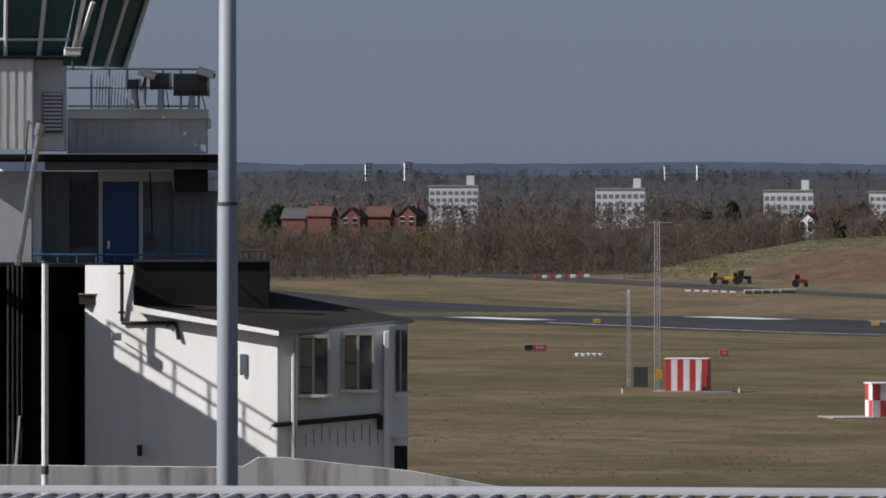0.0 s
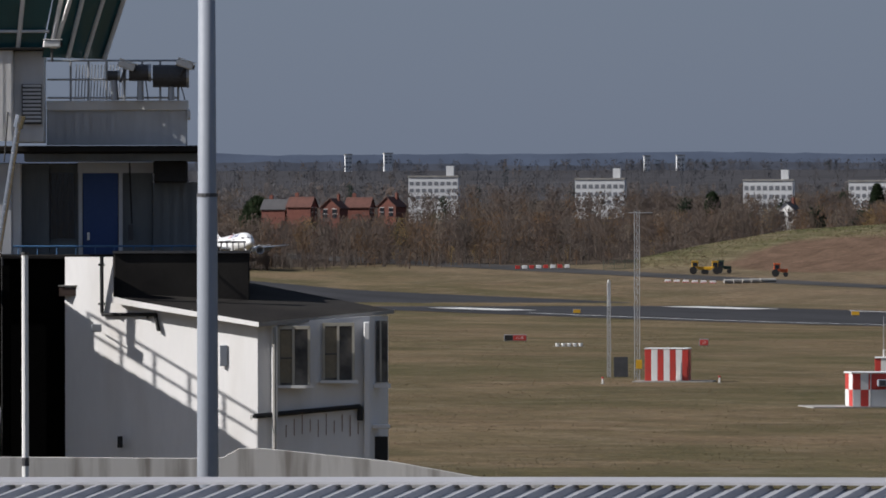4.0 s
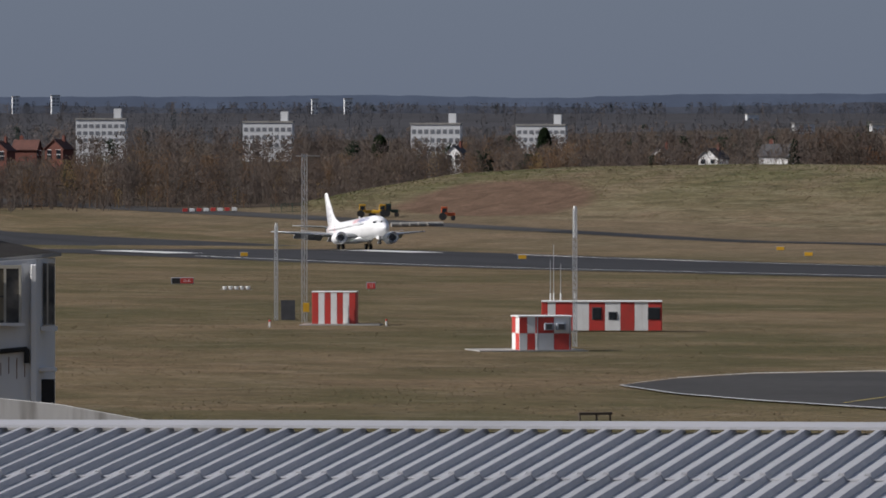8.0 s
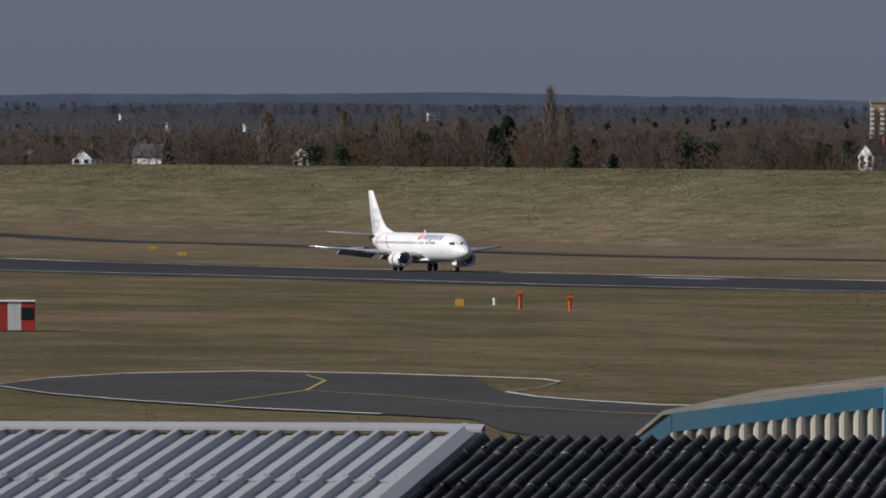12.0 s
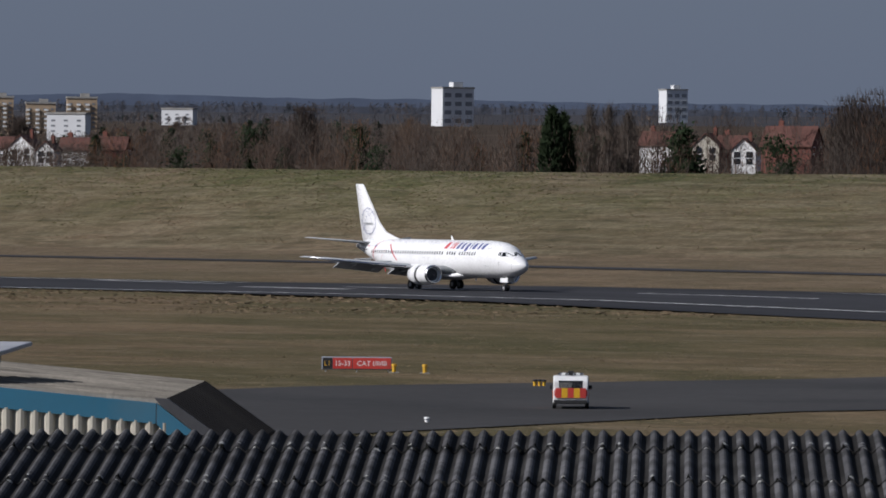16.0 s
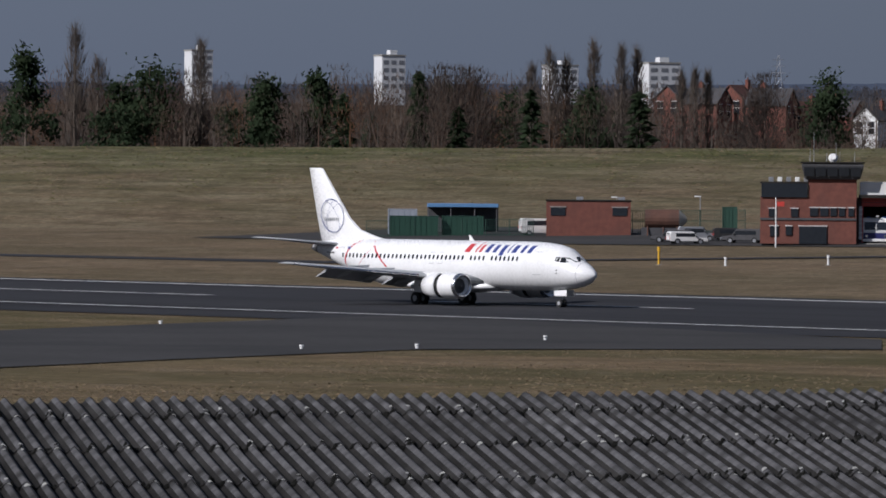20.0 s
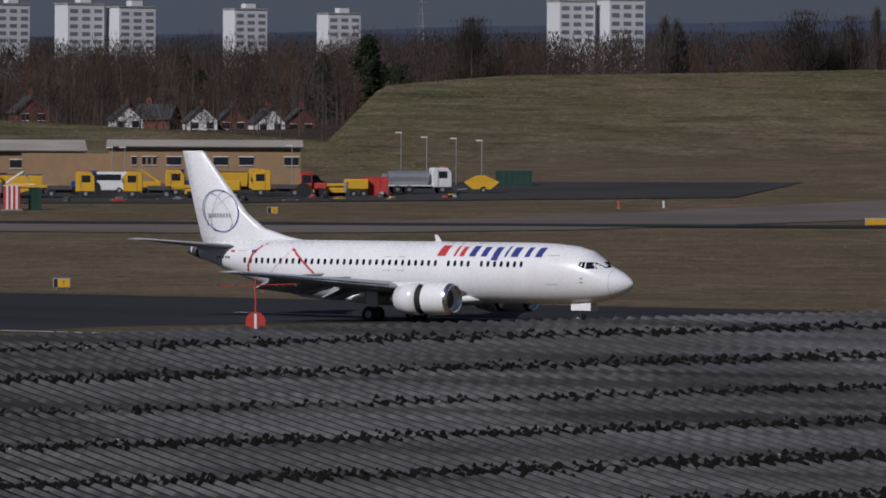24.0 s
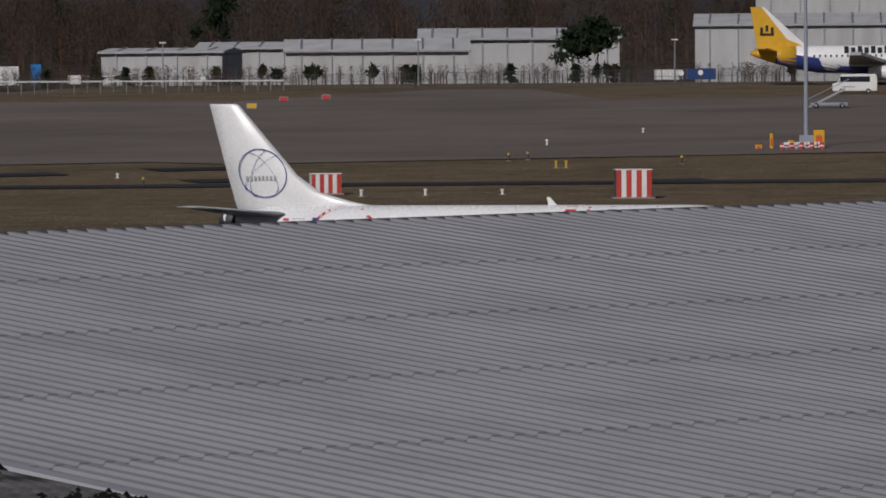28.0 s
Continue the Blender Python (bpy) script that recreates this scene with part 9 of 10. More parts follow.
        d = lobes - foot
        ln = np.linalg.norm(d, axis=1)
        out.append(slivers(foot, d / ln[:, None], ln * 1.05, tr * 0.26 + 0 * lu))
    k = 5
    ring0 = [(tr * math.cos(i / k * math.tau), tr * math.sin(i / k * math.tau), -0.3) for i in range(k)]
    tip = (0, 0, h * (0.95 if kind in ("fir", "poplar") else 0.8))
    out.append(np.array([p for i in range(k) for p in (ring0[i], ring0[(i + 1) % k], tip)]))
    return np.concatenate(out)


def sunward_dirs(t, spread, h):
    """Shading directions bent sunward and up, partly out of the crown's middle, one for each corner."""
    v = t / (spread, spread, h * 0.5) - (0, 0, 0.75)
    v = v * 0.45 / (np.linalg.norm(v, axis=1, keepdims=True) + 1e-6) + (0.1, -0.62, 0.55)
    return v / (np.linalg.norm(v, axis=1, keepdims=True) + 1e-6)


def joined(name, tris, mats, index, label, category, kind="", dirs=None):
    """One mesh of many triangles."""
    v = np.concatenate(tris)
    me = bpy.data.meshes.new(name)
    me.vertices.add(len(v))
    me.vertices.foreach_set("co", v.astype(np.float32).ravel())
    k = len(v) // 3
    me.loops.add(len(v))
    me.loops.foreach_set("vertex_index", np.arange(len(v), dtype=np.int32))
    me.polygons.add(k)
    me.polygons.foreach_set("loop_start", np.arange(0, len(v), 3, dtype=np.int32))
    for m in mats:
        me.materials.append(m)
    if len(mats) > 1:
        me.polygons.foreach_set("material_index", np.concatenate([np.full(len(t) // 3, i, np.int32) for t, i in zip(tris, index)]))
    me.update(calc_edges=True)
    if dirs is not None:
        me.attributes.new("sunward_dir", "FLOAT_VECTOR", "POINT").data.foreach_set("vector", np.concatenate(dirs).astype(np.float32).ravel())
    ob = new(name, me)
    if label:
        tagged(ob, label, category, kind=kind)
    return ob


def crest(table, az):
    for (a0, e0), (a1, e1) in zip(table[:-1], table[1:]):
        if a0 <= az <= a1:
            return e0 + (e1 - e0) * (az - a0) / (a1 - a0)
    return table[-1][1]


BANK_BACK = [(-72.5, 1620), (-69.1, 1590), (-67.6, 1545), (-64.5, 1370), (-61, 1240), (-58.1, 1130), (-53, 1075), (-48, 1045), (-39, 1030), (-33, 1030)]


def woods(name, label, az0, az1, d0, d1, count, tops, hmax, mix, density=100, behind=False, palette=None, least=3.0):
    tris, idx, dirs = [], [], []
    for _ in range(count):
        az, d = random.uniform(az0, az1), d0 + (d1 - d0) * random.random()
        low = 1.0
        if behind:
            d += crest(BANK_BACK, az) + (190 if az > -36.8 else 0)
            if -57.1 < az < -55.9 and d < 1340 and random.random() < 0.7:
                low = 0.62
            if -46.4 < az < -44.2 and d < 1300 and random.random() < 0.75:
                low = 0.5
        x, y = at(az, d)
        z = lie(x, y)
        want = sight(crest(tops, az), d) - z
        h = want * random.uniform(0.72, 1.04) * (1.12 if random.random() < 0.06 else 1)
        h = max(least, min(h, hmax * random.uniform(0.85, 1.1)) * low)
        k = random.choices(range(len(mix)), [w for _, _, w in mix])[0]
        kind, material, _ = mix[k]
        if kind == "fir":
            t = tree_points(h * 0.9, h * random.uniform(0.16, 0.24), int(density * 1.3), "fir")
        elif kind == "pine":
            t = tree_points(h, h * 0.24, int(density * 1.5), "pine")
        elif kind == "poplar":
            t = tree_points(h * 1.1, h * 0.09, density, "poplar")
        else:
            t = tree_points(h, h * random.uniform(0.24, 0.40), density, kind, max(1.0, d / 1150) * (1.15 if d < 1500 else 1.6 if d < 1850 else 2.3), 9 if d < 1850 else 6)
        tris.append(t + (x, y, z))
        dirs.append(sunward_dirs(t, h * (0.1 if kind == "poplar" else 0.32), h))
        idx.append(material)
    joined(name, tris, palette or TWIGS, idx, label, "trees", "stuff", dirs)


MIXED = [("bare", 0, 5), ("bare", 1, 4), ("bare", 2, 1.2), ("bare", 3, 3), ("fir", 4, 0.3), ("pine", 4, 0.45), ("poplar", 1, 0.25), ("bare", 5, 0.7)]
SCRUBBY = [("bare", 0, 4), ("bare", 1, 2), ("bare", 3, 3), ("bare", 2, 1.6), ("bush", 2, 1.5), ("bush", 7, 0.5), ("bush", 0, 2.5), ("bush", 6, 0.25), ("bare", 5, 0.5)]
FAR = [("bare", 0, 4), ("bare", 3, 4), ("bare", 1, 2), ("pine", 4, 0.3), ("bare", 2, 0.7)]
BEHIND = [(-77, 60), (-72, 62), (-70, 85), (-68, 100), (-66, 105), (-63, 88), (-61, 96), (-60, 120), (-58, 122), (-56.4, 128), (-55.5, 160), (-54.5, 145), (-53.5, 152), (-52.5, 145), (-51, 158), (-50, 152), (-48, 168), (-46.2, 150), (-44, 150), (-42, 168), (-40, 174), (-37, 180), (-35, 186), (-33, 200), (-30, 205), (-27, 200), (-24, 205), (-20, 215), (-16, 225), (-8, 235)]
LEFTW = [(-80, 52), (-76, 54), (-75, 50), (-74, 58), (-73, 55), (-72, 62), (-70.5, 75), (-68, 80)]
FRONT = [(-80, 98), (-75.4, 98), (-75.2, 70), (-74.5, 70), (-74.3, 99), (-73, 93), (-71.5, 90), (-70, 96), (-68, 104), (-60, 104)]
MID = [(-80, 106), (-74, 110), (-71, 108), (-68, 118), (-64, 114), (-60, 112), (-50, 130), (-40, 180), (-30, 205), (-8, 225)]
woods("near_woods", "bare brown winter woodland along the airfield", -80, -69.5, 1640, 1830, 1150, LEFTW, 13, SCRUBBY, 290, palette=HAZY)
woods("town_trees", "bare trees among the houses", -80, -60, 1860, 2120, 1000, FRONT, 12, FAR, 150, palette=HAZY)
woods("town_trees", "bare trees among the houses", -80, -60, 2190, 2750, 1200, MID, 13, FAR, 120, palette=HAZED_TOWN_TREES)
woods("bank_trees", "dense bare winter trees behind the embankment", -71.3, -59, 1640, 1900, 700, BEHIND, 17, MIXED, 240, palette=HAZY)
woods("bank_trees", "dense bare winter trees behind the embankment", -68.5, -33.2, 35, 290, 2300, BEHIND, 21, MIXED, 330, True)
woods("mound_trees", "dark bare woodland behind the grass mound", -33.6, -8, 1560, 1900, 1300, BEHIND, 21, FAR, 230)
woods("far_woods", "far dark woodland on the rising land", -80, -6, 2660, 4380, 4000, [(-80, 142), (-67, 142), (-60, 138), (-45, 150), (-35, 190), (-28, 210), (-6, 222)], 22, FAR, 45, palette=HAZED_FAR_TREES, least=7.0)
woods("wood_edge_scrub", "brown scrub and brambles at the wood's edge", -80, -71.8, 1615, 1665, 420, [(-80, 40), (-60, 40)], 4.2, [("bush", 0, 3), ("bush", 3, 3), ("bush", 1, 1.5), ("bush", 2, 1), ("bush", 7, 0.5)], 120, palette=HAZY, least=2.4)


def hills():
    """Wooded hills on the skyline, one range behind the other, in a glowing blue-grey haze colour."""
    near = mat("haze_glow_slope", (0.055, 0.062, 0.082), 1.0, vary=0.30, scale=0.05, fine=0.4, stain=(0.044, 0.049, 0.064), stain_scale=0.03, stain_amount=0.8, stretch=(1, 1, 2.5))
    far = mat("haze_glow_hills", (0.066, 0.084, 0.126), 1.0, vary=0.14, scale=0.03, fine=0.2, stain=(0.055, 0.069, 0.104), stain_scale=0.02, stretch=(1, 1, 2.5))
    # the hills glow by themselves: emission carries the painted haze, base is near black
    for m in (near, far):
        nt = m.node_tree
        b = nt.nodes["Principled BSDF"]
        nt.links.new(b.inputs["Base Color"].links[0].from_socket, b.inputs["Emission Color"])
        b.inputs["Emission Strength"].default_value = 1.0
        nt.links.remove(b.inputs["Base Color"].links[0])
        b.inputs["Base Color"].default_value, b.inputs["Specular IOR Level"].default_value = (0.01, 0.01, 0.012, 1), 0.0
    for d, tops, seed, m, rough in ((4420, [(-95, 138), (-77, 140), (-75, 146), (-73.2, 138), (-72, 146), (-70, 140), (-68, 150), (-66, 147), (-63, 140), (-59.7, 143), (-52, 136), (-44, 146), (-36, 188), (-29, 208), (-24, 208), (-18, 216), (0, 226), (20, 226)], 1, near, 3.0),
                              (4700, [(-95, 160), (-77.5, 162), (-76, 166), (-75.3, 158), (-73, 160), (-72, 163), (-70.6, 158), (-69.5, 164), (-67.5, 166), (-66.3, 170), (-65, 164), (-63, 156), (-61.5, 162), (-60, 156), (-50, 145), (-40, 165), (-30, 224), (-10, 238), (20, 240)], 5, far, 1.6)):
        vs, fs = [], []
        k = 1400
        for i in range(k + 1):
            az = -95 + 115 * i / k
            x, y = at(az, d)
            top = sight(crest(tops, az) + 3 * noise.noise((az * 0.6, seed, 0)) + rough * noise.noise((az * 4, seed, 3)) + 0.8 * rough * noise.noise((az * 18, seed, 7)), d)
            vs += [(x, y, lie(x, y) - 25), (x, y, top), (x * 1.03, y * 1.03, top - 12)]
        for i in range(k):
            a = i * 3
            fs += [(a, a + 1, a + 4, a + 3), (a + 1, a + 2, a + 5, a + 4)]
        tagged(new("backdrop", mesh_of("backdrop", vs, fs, m)), "distant wooded hills on the skyline, haze painted as a blue-grey glow", "hills", kind="structure")


hills()


def lone_tree(kind, name, az, d, top_el, spread, material, n, label, category="tree"):
    x, y = at(az, d)
    z = lie(x, y)
    h = sight(top_el, d) - z
    root = thing(name, pose(x, y, z), label, category)
    tris = tree_points(h, spread, n, kind, max(1.0, d / 1150) * 1.35)
    tr = part("trunk", rod((0, 0, -0.3), (0, 0, h * 0.9), max(0.14, h * 0.016), 0.04, 7), BARK, root)
    cr = joined("crown", [tris[: len(tris) - 15]], [TWIGS[material]], [0], "", "", "", [sunward_dirs(tris[: len(tris) - 15], spread, h)])
    cr.parent = root
    return root


for az, d, e, s in ((-65.69, 1640, 195, 2.1), (-65.56, 1650, 157, 1.8), (-67.9, 1660, 150, 2.4), (-67.3, 1670, 148, 2.0), (-66.9, 1660, 145, 2.4), (-66.4, 1650, 140, 2.6), (-50.98, 1120, 275, 1.5), (-50.8, 1125, 215, 2.1), (-50.0, 1120, 252, 1.3), (-47.28, 1120, 236, 1.5), (-47.15, 1122, 220, 1.5), (-47.42, 1124, 205, 2.0), (-46.94, 1120, 252, 1.2), (-46.72, 1120, 244, 1.1), (-46.6, 1122, 240, 1.1),
                    (-46.25, 1122, 195, 1.0), (-46.15, 1120, 202, 1.0), (-46.05, 1122, 196, 1.0), (-44.13, 1120, 256, 1.4), (-57.75, 1180, 165, 1.6), (-57.6, 1185, 168, 1.7), (-57.45, 1180, 160, 1.6), (-31.0, 1420, 245, 2.0), (-30.9, 1425, 240, 2.0), (-29.35, 1430, 262, 1.0), (-28.7, 1430, 262, 1.0)):
    lone_tree("poplar", "poplar", az, d, e, s, 5 if d > 1500 else 1, 1100, "tall bare poplar with upswept pale branches")
for az, d, e, s in ((-66.02, 1640, 131, 3.0), (-66.12, 1660, 112, 2.6), (-70.62, 1830, 106, 2.2), (-58.04, 1170, 151, 2.6), (-57.95, 1175, 140, 2.2), (-25.99, 1240, 269, 6.0), (-62.89, 1425, 88, 4.2), (-71.9, 2080, 92, 2.4), (-75.45, 1850, 88, 5.5)):
    lone_tree("cypress", "conifer", az, d, e, s, 4, 2400, "dense dark green rounded conifer")
for az, d, e, s in ((-48.3, 1112, 172, 2.2), (-39.2, 1100, 120, 2.4), (-61.6, 1460, 88, 2.0)):
    lone_tree("fir", "conifer", az, d, e, s, 4, 1500, "dense dark green conifer")
for az, d, e, s in ((-51.36, 1110, 212, 3.2), (-45.11, 1110, 185, 4.2), (-50.4, 1115, 200, 4.4), (-50.62, 1118, 170, 3.4), (-47.0, 1112, 150, 3.6), (-57.0, 1190, 122, 3.4), (-54.4, 1150, 118, 3.4), (-52.2, 1130, 140, 3.0), (-53.47, 1130, 165, 2.2), (-53.3, 1135, 158, 2.0), (-49.5, 1120, 165, 4.0), (-49.1, 1125, 172, 3.4), (-40.1, 1110, 170, 3.0), (-40.35, 1115, 160, 3.0), (-33.3, 1330, 200, 3.0), (-27.05, 1300, 240, 2.6), (-14.55, 1120, 158, 3.6), (-14.75, 1125, 148, 3.4), (-17.5, 1420, 235, 3.4)):
    lone_tree("pine", "pine_tree", az, d, e, s, 4, 2200, "spreading dark green pine above the bare trees")
for az, d, e, s in ((-55.5, 1190, 178, 6.5), (-55.7, 1195, 165, 5.5), (-54.2, 1180, 165, 5), (-53.8, 1185, 158, 5), (-48.1, 1150, 182, 6), (-47.9, 1155, 178, 5.5), (-50.2, 1150, 168, 5), (-45.6, 1140, 172, 5), (-42.2, 1130, 190, 5), (-41.6, 1130, 195, 5), (-39.85, 1120, 205, 4.5), (-29.9, 1400, 240, 7), (-29.55, 1405, 232, 6), (-32.5, 1400, 225, 6), (-62.2, 1500, 118, 4), (-60.0, 1400, 140, 4)):
    lone_tree("bare", "bare_tree", az, d, e, s, 3, 4200, "broad bare winter tree with a fine twiggy crown")



def tower_block(az, d, w, depth, top, bottom, turn, wall, floors, cols, label, cap=True, group="tower blocks", pane=0.32, stacks=()):
    """A block of flats with a window grid on the two faces in view."""
    x, y = at(az, d)
    z0 = min(lie(x, y), sight(bottom, d))
    zt = sight(top, d)
    b = thing("tower_block", pose(x, y, z0, 0, 0, -az + turn), label, "building", group)
    h = zt - z0
    part("wall", box(w, depth, h, 0, 0, 0), wall, b)
    part("roof_edge", box(w + 0.4, depth + 0.4, 0.5, 0, 0, h - 0.1), CONCRETE, b)
    if cap:
        part("plant_room", box(w * 0.3, depth * 0.4, 0.9 if stacks else 1.6, w * 0.1, 0, h + 0.4), CONCRETE if stacks else wall, b)
    seen = max(1, int(floors))
    fh = min(2.8, (zt - max(z0, sight(bottom, d)) + 1.5) / seen)
    cw = w / cols
    me1 = mesh_of("window", [(-cw * pane, -0.06, 0), (cw * pane, -0.06, 0), (cw * pane, -0.06, fh * (0.18 + pane)), (-cw * pane, -0.06, fh * (0.18 + pane)), (-cw * pane, 0.1, 0), (cw * pane, 0.1, 0), (cw * pane, 0.1, fh * (0.18 + pane)), (-cw * pane, 0.1, fh * (0.18 + pane))], [(0, 1, 2, 3), (3, 2, 6, 7), (0, 4, 5, 1), (0, 3, 7, 4), (1, 5, 6, 2)], FARGLASS)
    for f in range(seen):
        z = h - 0.9 - (f + 0.75) * fh
        for c in range(cols):
            o = new("window", me1)
            o.parent, o.location = b, (-w / 2 + (c + 0.5) * cw, -depth / 2, z)
        for c in stacks:
            part("balcony", box(w * 0.13, 0.9, fh * 0.42, c * w, -depth / 2 - 0.3, z - fh * 0.2), WHITE, b)
        for c in range(2):
            o = new("window", me1)
            o.parent, o.location, o.rotation_euler = b, ((w / 2) if turn > 0 else (-w / 2), -depth / 4 + c * depth / 2, z), (0, 0, radians(90 if turn > 0 else -90))
    return b


for az, d, w, top, bot, fl in ((-58.82, 2400, 13, 176, 108, 5), (-57.10, 3000, 11, 176, 128, 4), (-50.02, 2500, 9, 204, 150, 4), (-48.53, 2500, 10, 198, 150, 4), (-47.2, 2800, 13, 183, 150, 3), (-46.43, 2400, 13, 188, 126, 5), (-44.40, 2300, 13, 183, 143, 4), (-43.95, 2300, 12, 194, 139, 5), (-42.5, 2300, 12, 262, 190, 5), (-39.45, 2300, 13, 220, 143, 6), (-36.55, 2300, 13, 239, 184, 5), (-36.12, 2300, 13, 246, 189, 5), (-35.56, 2150, 13.5, 247, 175, 6), (-35.16, 2150, 13.5, 242, 178, 6), (-34.27, 2400, 13.5, 239, 186, 5), (-33.54, 2500, 14, 232, 202, 3), (-31.73, 2200, 13.5, 256, 194, 5), (-31.34, 2200, 13.5, 259, 194, 5)):
    tower_block(az, d, w * 0.86, w * 0.7, top, bot, 24, TOWERWHITE, fl, 3, "white concrete tower block above the treetops")
for az, d, w, top, bot, fl in ((-63.08, 2000, 8.6, 160, 104, 5), (-62.60, 2050, 8, 154, 104, 4), (-62.35, 2050, 8, 159, 115, 4), (-62.03, 2050, 8.6, 149, 105, 4), (-61.71, 2000, 8.6, 159, 106, 5)):
    tower_block(az, d, w * 0.95, w * 0.5, top - 6, bot, 3, TOWERBUFF, fl + 2, 4, "buff brick tower block with pale balcony bands", pane=0.2, stacks=(-0.45, -0.12, 0.18))
for az, d, w, top, bot in ((-62.83, 1800, 8.2, 138, 86), (-61.81, 1850, 9.9, 125, 98), (-60.95, 2300, 10, 135, 112), (-54.87, 2000, 10.4, 147, 115), (-40.9, 2400, 14, 186, 172), (-38.1, 2600, 12, 190, 178)):
    tower_block(az, d, w, w * 0.6, top, bot, -14, TOWERWHITE, 4, 3, "plain white flat-roofed block among the trees", False, pane=0.16)
for az, top, bot in ((-74.07, 119, 91), (-72.77, 114, 81), (-71.46, 111, 74), (-70.64, 109, 79)):
    b = tower_block(az, 2150, 14.5, 6, top, bot, -6, TOWERWHITE, 3, 8, "long white block of flats with window bands", False, "long flats")
    part("stair_tower", box(2.2, 2.4, 3.2 + sight(top, 2150) - b.location.z, 4.6, 1.5, 0), TOWERWHITE, b)
for az, d, w, top, bot in ((-72.41, 4200, 3.6, 155, 130), (-72.15, 4200, 4.6, 156, 130), (-74.74, 4200, 3.9, 159, 141), (-74.43, 4200, 4.8, 161, 149), (-69.0, 3000, 5, 128, 110), (-66.6, 3000, 5, 132, 120), (-68.6, 2500, 7, 112, 104), (-66.2, 2300, 16, 92, 88), (-65.0, 2300, 14, 93, 88), (-68.0, 2200, 6, 110, 98)):
    tower_block(az, d, w, w * 0.7, top, bot, 10, TOWERWHITE, 3, 2, "distant pale building on the wooded slope", False, "distant buildings")


def house(az, d, w, depth, wall_h, roof_h, turn, roof, wall, label, lift_el=None):
    x, y = at(az, d)
    z = lie(x, y) if lift_el is None else sight(lift_el, d)
    b = thing("house", pose(x, y, z, 0, 0, -az + turn), label, "house", "houses behind the bank")
    part("wall", box(w, depth, wall_h + 6, 0, 0, -6), wall, b)
    part("gable", prism([(-w / 2, wall_h), (w / 2, wall_h), (0, wall_h + roof_h)], -depth / 2, depth / 2), wall, b)
    t = 0.22
    for s in (-1, 1):
        part("roof_slope", prism([(s * (w / 2 + 0.35), wall_h - roof_h * 0.7 / w), (s * (w / 2 + 0.35), wall_h - roof_h * 0.7 / w + t), (0, wall_h + roof_h + t), (0, wall_h + roof_h)], -depth / 2 - 0.3, depth / 2 + 0.3), roof, b)
    ch = part("chimney", box(0.6, 0.9, 1.8, w * 0.12, depth * 0.25, wall_h + roof_h - 0.6), BRICK, b)
    part("chimney_pot", rod((w * 0.12, depth * 0.25, wall_h + roof_h + 1.2), (w * 0.12, depth * 0.25, wall_h + roof_h + 1.6), 0.13, 0.11, 8), ROOFTILE, ch)
    for zx in (-0.25, 0.25):
        for zz in (0.35, wall_h - 1.35):
            wn_ = part("window", box(1.15, 0.12, 1.05, zx * w, -depth / 2 - 0.02, zz), WINDOW, b)
            part("window_frame", box(1.3, 0.08, 0.1, zx * w, -depth / 2 - 0.05, zz + 1.03), WHITE, wn_)
    return b


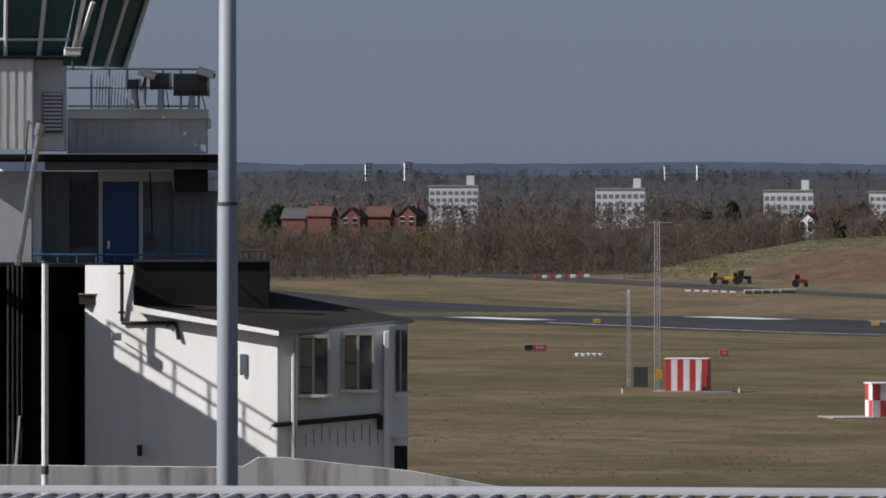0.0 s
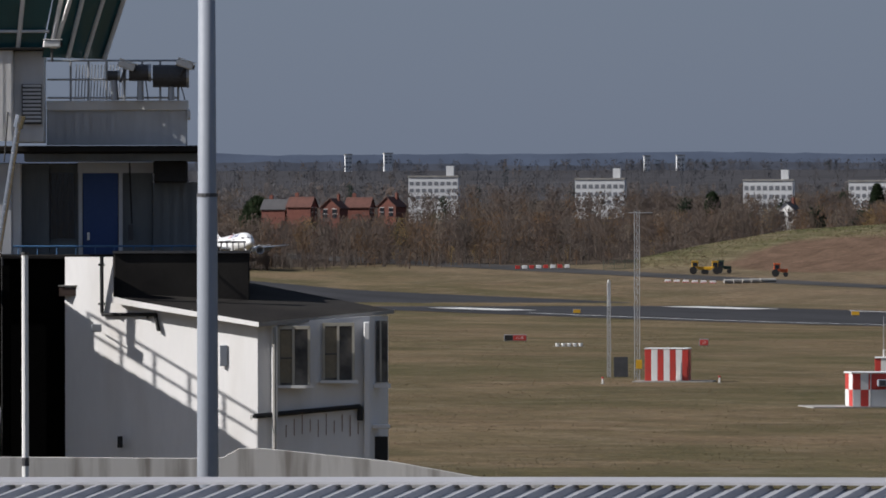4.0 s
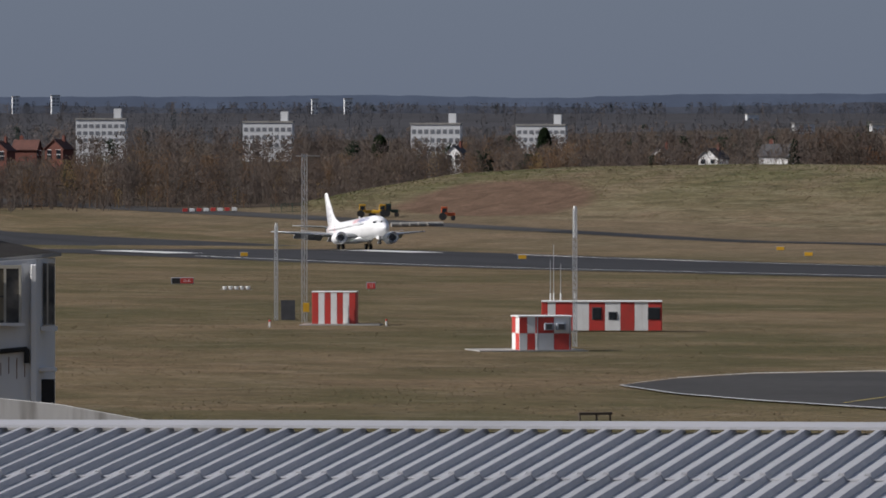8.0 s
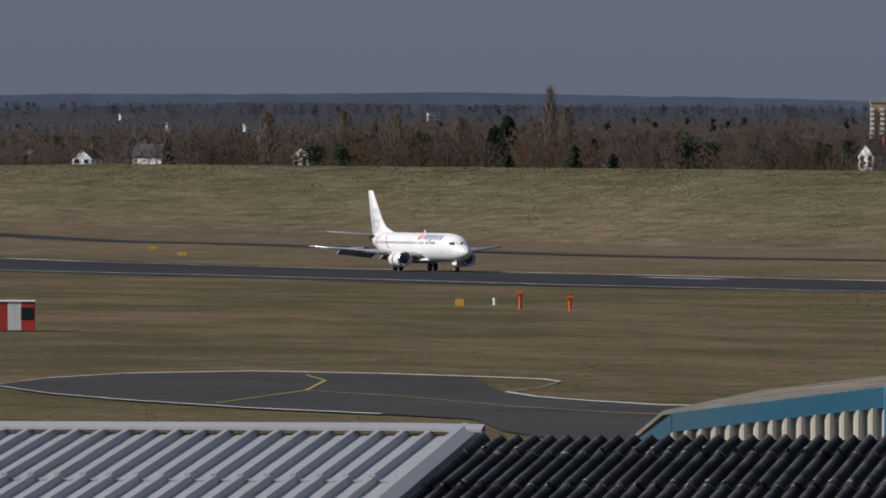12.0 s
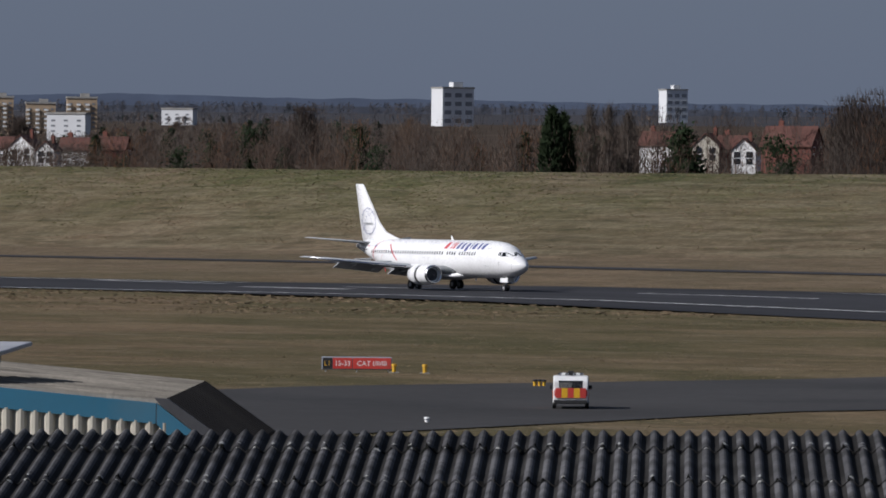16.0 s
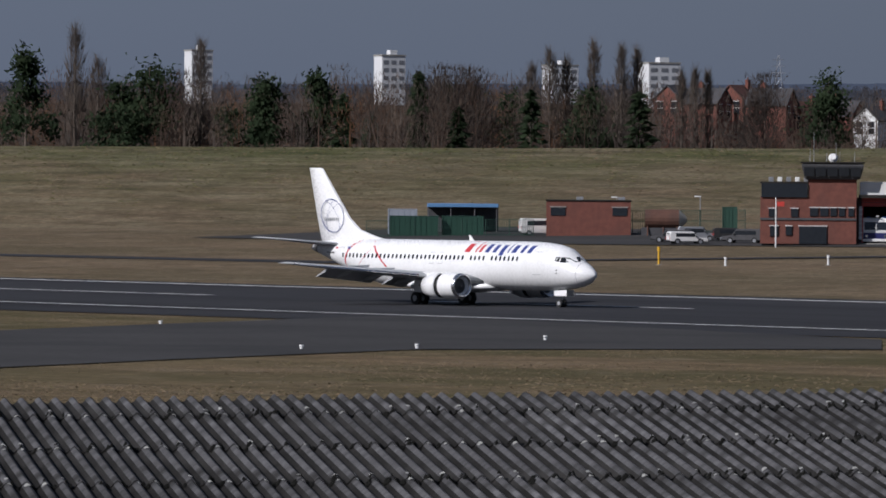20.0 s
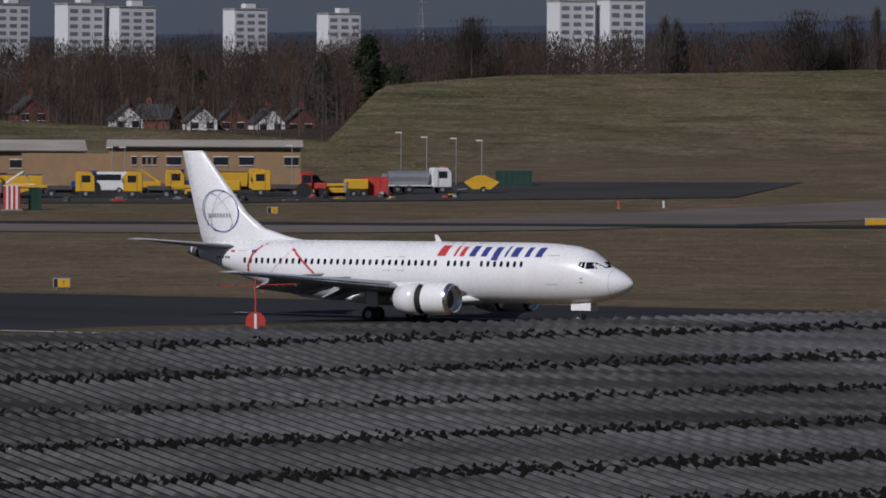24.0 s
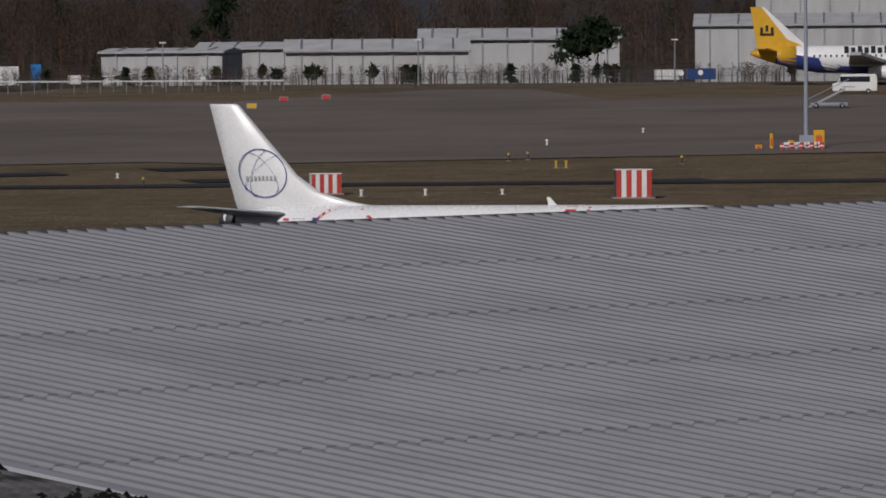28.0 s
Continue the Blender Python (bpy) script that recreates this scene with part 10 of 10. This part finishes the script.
for i, (az, d, el, turn, roof, wall, w) in enumerate((
        (-63.14, 1450, 36, -50, SLATE, WHITE, 4.8), (-62.9, 1470, 33, 80, ROOFTILE, BRICK, 4.8), (-62.60, 1480, 37, 70, ROOFTILE, WHITE, 5.2), (-62.34, 1470, 38, 65, ROOFTILE, WHITE, 4.8), (-62.14, 1450, 39, -20, ROOFTILE, WHITE, 5.2), (-61.96, 1445, 35, -20, ROOFTILE, WHITE, 3.6), (-61.74, 1470, 36, 75, ROOFTILE, WHITE, 5.2), (-61.47, 1475, 38, 75, ROOFTILE, BRICK, 5.2),
        (-56.81, 1330, 49, -15, ROOFTILE, CREAM, 5.0), (-56.62, 1330, 45, 70, ROOFTILE, BRICK, 5.0), (-56.53, 1300, 42, -10, ROOFTILE, WHITE, 4.4), (-56.17, 1320, 51, 72, ROOFTILE, BRICK, 7.5), (-57.2, 1330, 51, 72, ROOFTILE, WHITE, 5), (-55.6, 1330, 55, 76, ROOFTILE, BRICK, 5), (-55.0, 1330, 51, 60, SLATE, WHITE, 6), 
        (-46.3, 1300, 95, -25, SLATE, BRICK, 5.5), (-46.05, 1290, 90, 60, SLATE, BRICK, 5.5), (-45.8, 1300, 96, -30, ROOFTILE, BRICK, 5.5), (-45.55, 1290, 88, 70, SLATE, BRICK, 6), (-45.3, 1295, 70, -35, ROOFTILE, BRICK, 5), (-45.0, 1300, 70, 60, SLATE, BRICK, 5.5), (-44.75, 1290, 62, -30, SLATE, WHITE, 5), (-44.3, 1300, 72, -30, ROOFTILE, BRICK, 5.5),
        (-38.9, 1150, 48, 78, ROOFTILE, WHITE, 8), (-38.55, 1150, 50, 78, ROOFTILE, BRICK, 7), (-38.3, 1160, 52, 40, SLATE, BRICK, 6), (-37.35, 1150, 50, 20, ROOFTILE, WHITE, 6), (-40.7, 1160, 52, 30, SLATE, WHITE, 4), (-35.95, 1225, 26, 12, SLATE, BRICK, 5.5), (-35.2, 1225, 14, 8, SLATE, WHITE, 5), (-34.95, 1235, 16, 70, SLATE, BRICK, 5), (-34.62, 1225, 12, 8, SLATE, WHITE, 5), (-34.38, 1230, 12, 8, SLATE, BRICK, 5), (-34.1, 1225, 10, 12, SLATE, WHITE, 5), (-33.85, 1235, 10, 8, SLATE, BRICK, 5),
        (-75.1, 1840, 47, 70, ROOFTILE, BRICK, 5), (-74.85, 1830, 44, -20, ROOFTILE, BRICK, 5), (-74.65, 1840, 46, 75, ROOFTILE, BRICK, 5), (-75.3, 1845, 43, 70, SLATE, BRICK, 5), (-74.4, 1850, 47, -25, ROOFTILE, BRICK, 5), (-69.7, 1760, 32, -20, SLATE, WHITE, 5), (-69.3, 1760, 30, -25, SLATE, WHITE, 5), (-68.8, 1760, 34, 70, SLATE, WHITE, 6), (-67.6, 1760, 37, -25, SLATE, WHITE, 4.5), (-66.2, 1740, 34, 20, ROOFTILE, WHITE, 5), (-71.3, 1790, 38, -20, SLATE, WHITE, 4))):
    house(az, d, w, w * 1.25, 2.9, w * 0.44, turn, roof, wall, {id(ROOFTILE): "house with a red tiled roof among bare trees", id(SLATE): "house with a dark slate roof among bare trees", id(BRICK): "brick house among bare trees"}[id(roof)], el)

# church, pylons
x, y = at(-29.16, 2600)
ch = thing("church", pose(x, y, lie(x, y)), "stone church tower with a tall spire above the trees", "church")
zt, zs = sight(309, 2600) - lie(x, y), sight(252, 2600) - lie(x, y)
STONE = mat("grey_church_stone", (0.17, 0.155, 0.150), 0.9, vary=0.15, scale=0.3, fine=3)
part("tower", box(3.8, 3.8, zs, 0, 0, 0), STONE, ch)
part("spire", rod((0, 0, zs), (0, 0, zt + 1.5), 1.9, 0.05, 8), STONE, ch)
for az, d, e in ((-26.35, 2600, 330), (-26.2, 2900, 285), (-28.85, 3400, 262), (-40.6, 3200, 262), (-42.0, 3200, 255), (-45.5, 3300, 205), (-32.9, 3300, 268)):
    x, y = at(az, d)
    p = thing("pylon", pose(x, y, lie(x, y), 0, 0, -az), "grey lattice power pylon on the skyline", "pylon", "power pylons")
    h = sight(e, d) - lie(x, y)
    for sx in (-1, 1):
        part("leg", rod((sx * 2.2, 0, 0), (sx * 0.3, 0, h), 0.16, 0.12, 5), GALV, p)
    for u in (0.62, 0.76, 0.9):
        part("cross_arm", rod((-3.4 * (1.25 - u * 0.5), 0, h * u), (3.4 * (1.25 - u * 0.5), 0, h * u), 0.13, 0.13, 5), GALV, p)
    for k in range(6):
        part("brace", rod((-2.2 + k * 0.32, 0, h * k / 6), (2.2 - (k + 1) * 0.32, 0, h * (k + 1) / 6), 0.1, 0.1, 4), GALV, p)
# thin birches before the big warehouse
for i in range(26):
    az = -24.3 + i * 0.115 + 0.05 * math.sin(i * 2.3)
    lone_tree("bare", "birch", az, 1180 + 40 * math.sin(i * 1.7), 128 + 22 * abs(math.sin(i * 1.3)), 2.6, 5 if i % 2 else 1, 330, "slender bare birch before the warehouse")
for az, d, e, s in ((-23.05, 1068, 96, 2.6), (-22.92, 1072, 108, 2.4), (-22.8, 1066, 92, 2.8), (-22.68, 1074, 122, 2.2), (-22.55, 1070, 98, 2.6), (-22.42, 1076, 110, 2.4), (-22.28, 1072, 94, 2.6), (-22.14, 1078, 116, 2.2), (-22.0, 1074, 92, 2.4)):
    lone_tree("bare", "bare_tree", az, d, e, s, 3, 3000, "dense dark bare thicket tree beside the mound")
woods("mound_trees", "dark bare woodland behind the long warehouse", -27.5, -18.0, 1600, 1850, 380, [(-27.5, 214), (-23, 218), (-18, 224)], 36, FAR, 260)
woods("bank_trees", "dense bare winter trees below the tower blocks", -41.0, -31.0, 1400, 1700, 480, [(-41, 160), (-38, 176), (-35, 184), (-31, 196)], 32, FAR, 260)
woods("scrub", "brown winter scrub behind the perimeter fence", -23.0, -13.0, 1085, 1112, 420, [(-23, 85), (-20, 78), (-17, 74), (-13, 74)], 4.2, MIXED, 90)
for i in range(34):
    az = -36.6 + i * 0.088 + 0.03 * math.sin(i * 3.1)
    lone_tree("bare", "bare_tree", az, 1120 + 70 * abs(math.sin(i * 2.1)), 78 + 30 * abs(math.sin(i * 1.9)), 2.6, (0, 1, 3)[i % 3], 420, "thin bare tree before the houses")


# ---- what moves ----
def motions():
    # along the runway: seconds, nose, height of the wheels, pitch
    run = [(0.0, -1835, 27.0, 3.2), (2.0, -1690, 17.5, 3.2), (4.0, -1562, 7.9, 3.4), (5.0, -1486, 4.3, 3.6), (6.0, -1402, 2.2, 4.0), (7.0, -1316, 0.8, 4.2), (8.0, -1232.4, 0.05, 4.0), (9.0, -1152, -0.35, 2.8), (10.0, -1072, -0.57, 1.0), (11.0, -994.3, -0.52, 0.2), (12.0, -921.5, -0.3, 0), (13.0, -851, 0, 0),
           (14.0, -779.0, 0, 0), (14.5, -747.0, 0.02, 0), (15.0, -714.8, 0.12, 0), (16.0, -652.5, 0.38, 0), (17.0, -592.7, 0.40, 0), (17.7, -553.5, 0.2, 0), (18.5, -510, 0.05, 0), (20.0, -431.9, 0, 0), (20.5, -407.0, 0, 0), (21.5, -358.5, 0, 0), (22.5, -311.3, 0, 0), (23.5, -266.8, -0.25, 0), (24.0, -245.0, -0.35, 0), (25.0, -203.4, -0.15, 0), (26.0, -163.9, 0, 0), (27.0, -127.0, 0.1, 0), (28.0, -92.7, 0.3, 0)]
    rows = []
    for t, x, h, p in run:
        # pitch about the main wheels, 18.3 m behind the nose
        m = pose(x, 404, h + 0.05) @ pose(-18.27, 0, 0) @ pose(0, 0, 0, 0, -p, 0) @ pose(18.27, 0, 0)
        rows.append((t, m))
    walk(PLANE, rows)
    for o in PLANE.children:
        if o.get("hinge"):
            x, y, z = o.location
            walk(o, [(0.0, pose(x, y, z)), (8.6, pose(x, y, z)), (9.4, pose(x, y, z, 0, -38, 0)), (28.0, pose(x, y, z, 0, -38, 0))])
            del o["hinge"]
        elif o.name.startswith("reverser_sleeve"):
            walk(o, [(0.0, pose(0, 0, 0)), (10.6, pose(0, 0, 0)), (11.8, pose(-0.5, 0, 0)), (28.0, pose(-0.5, 0, 0))])


motions()
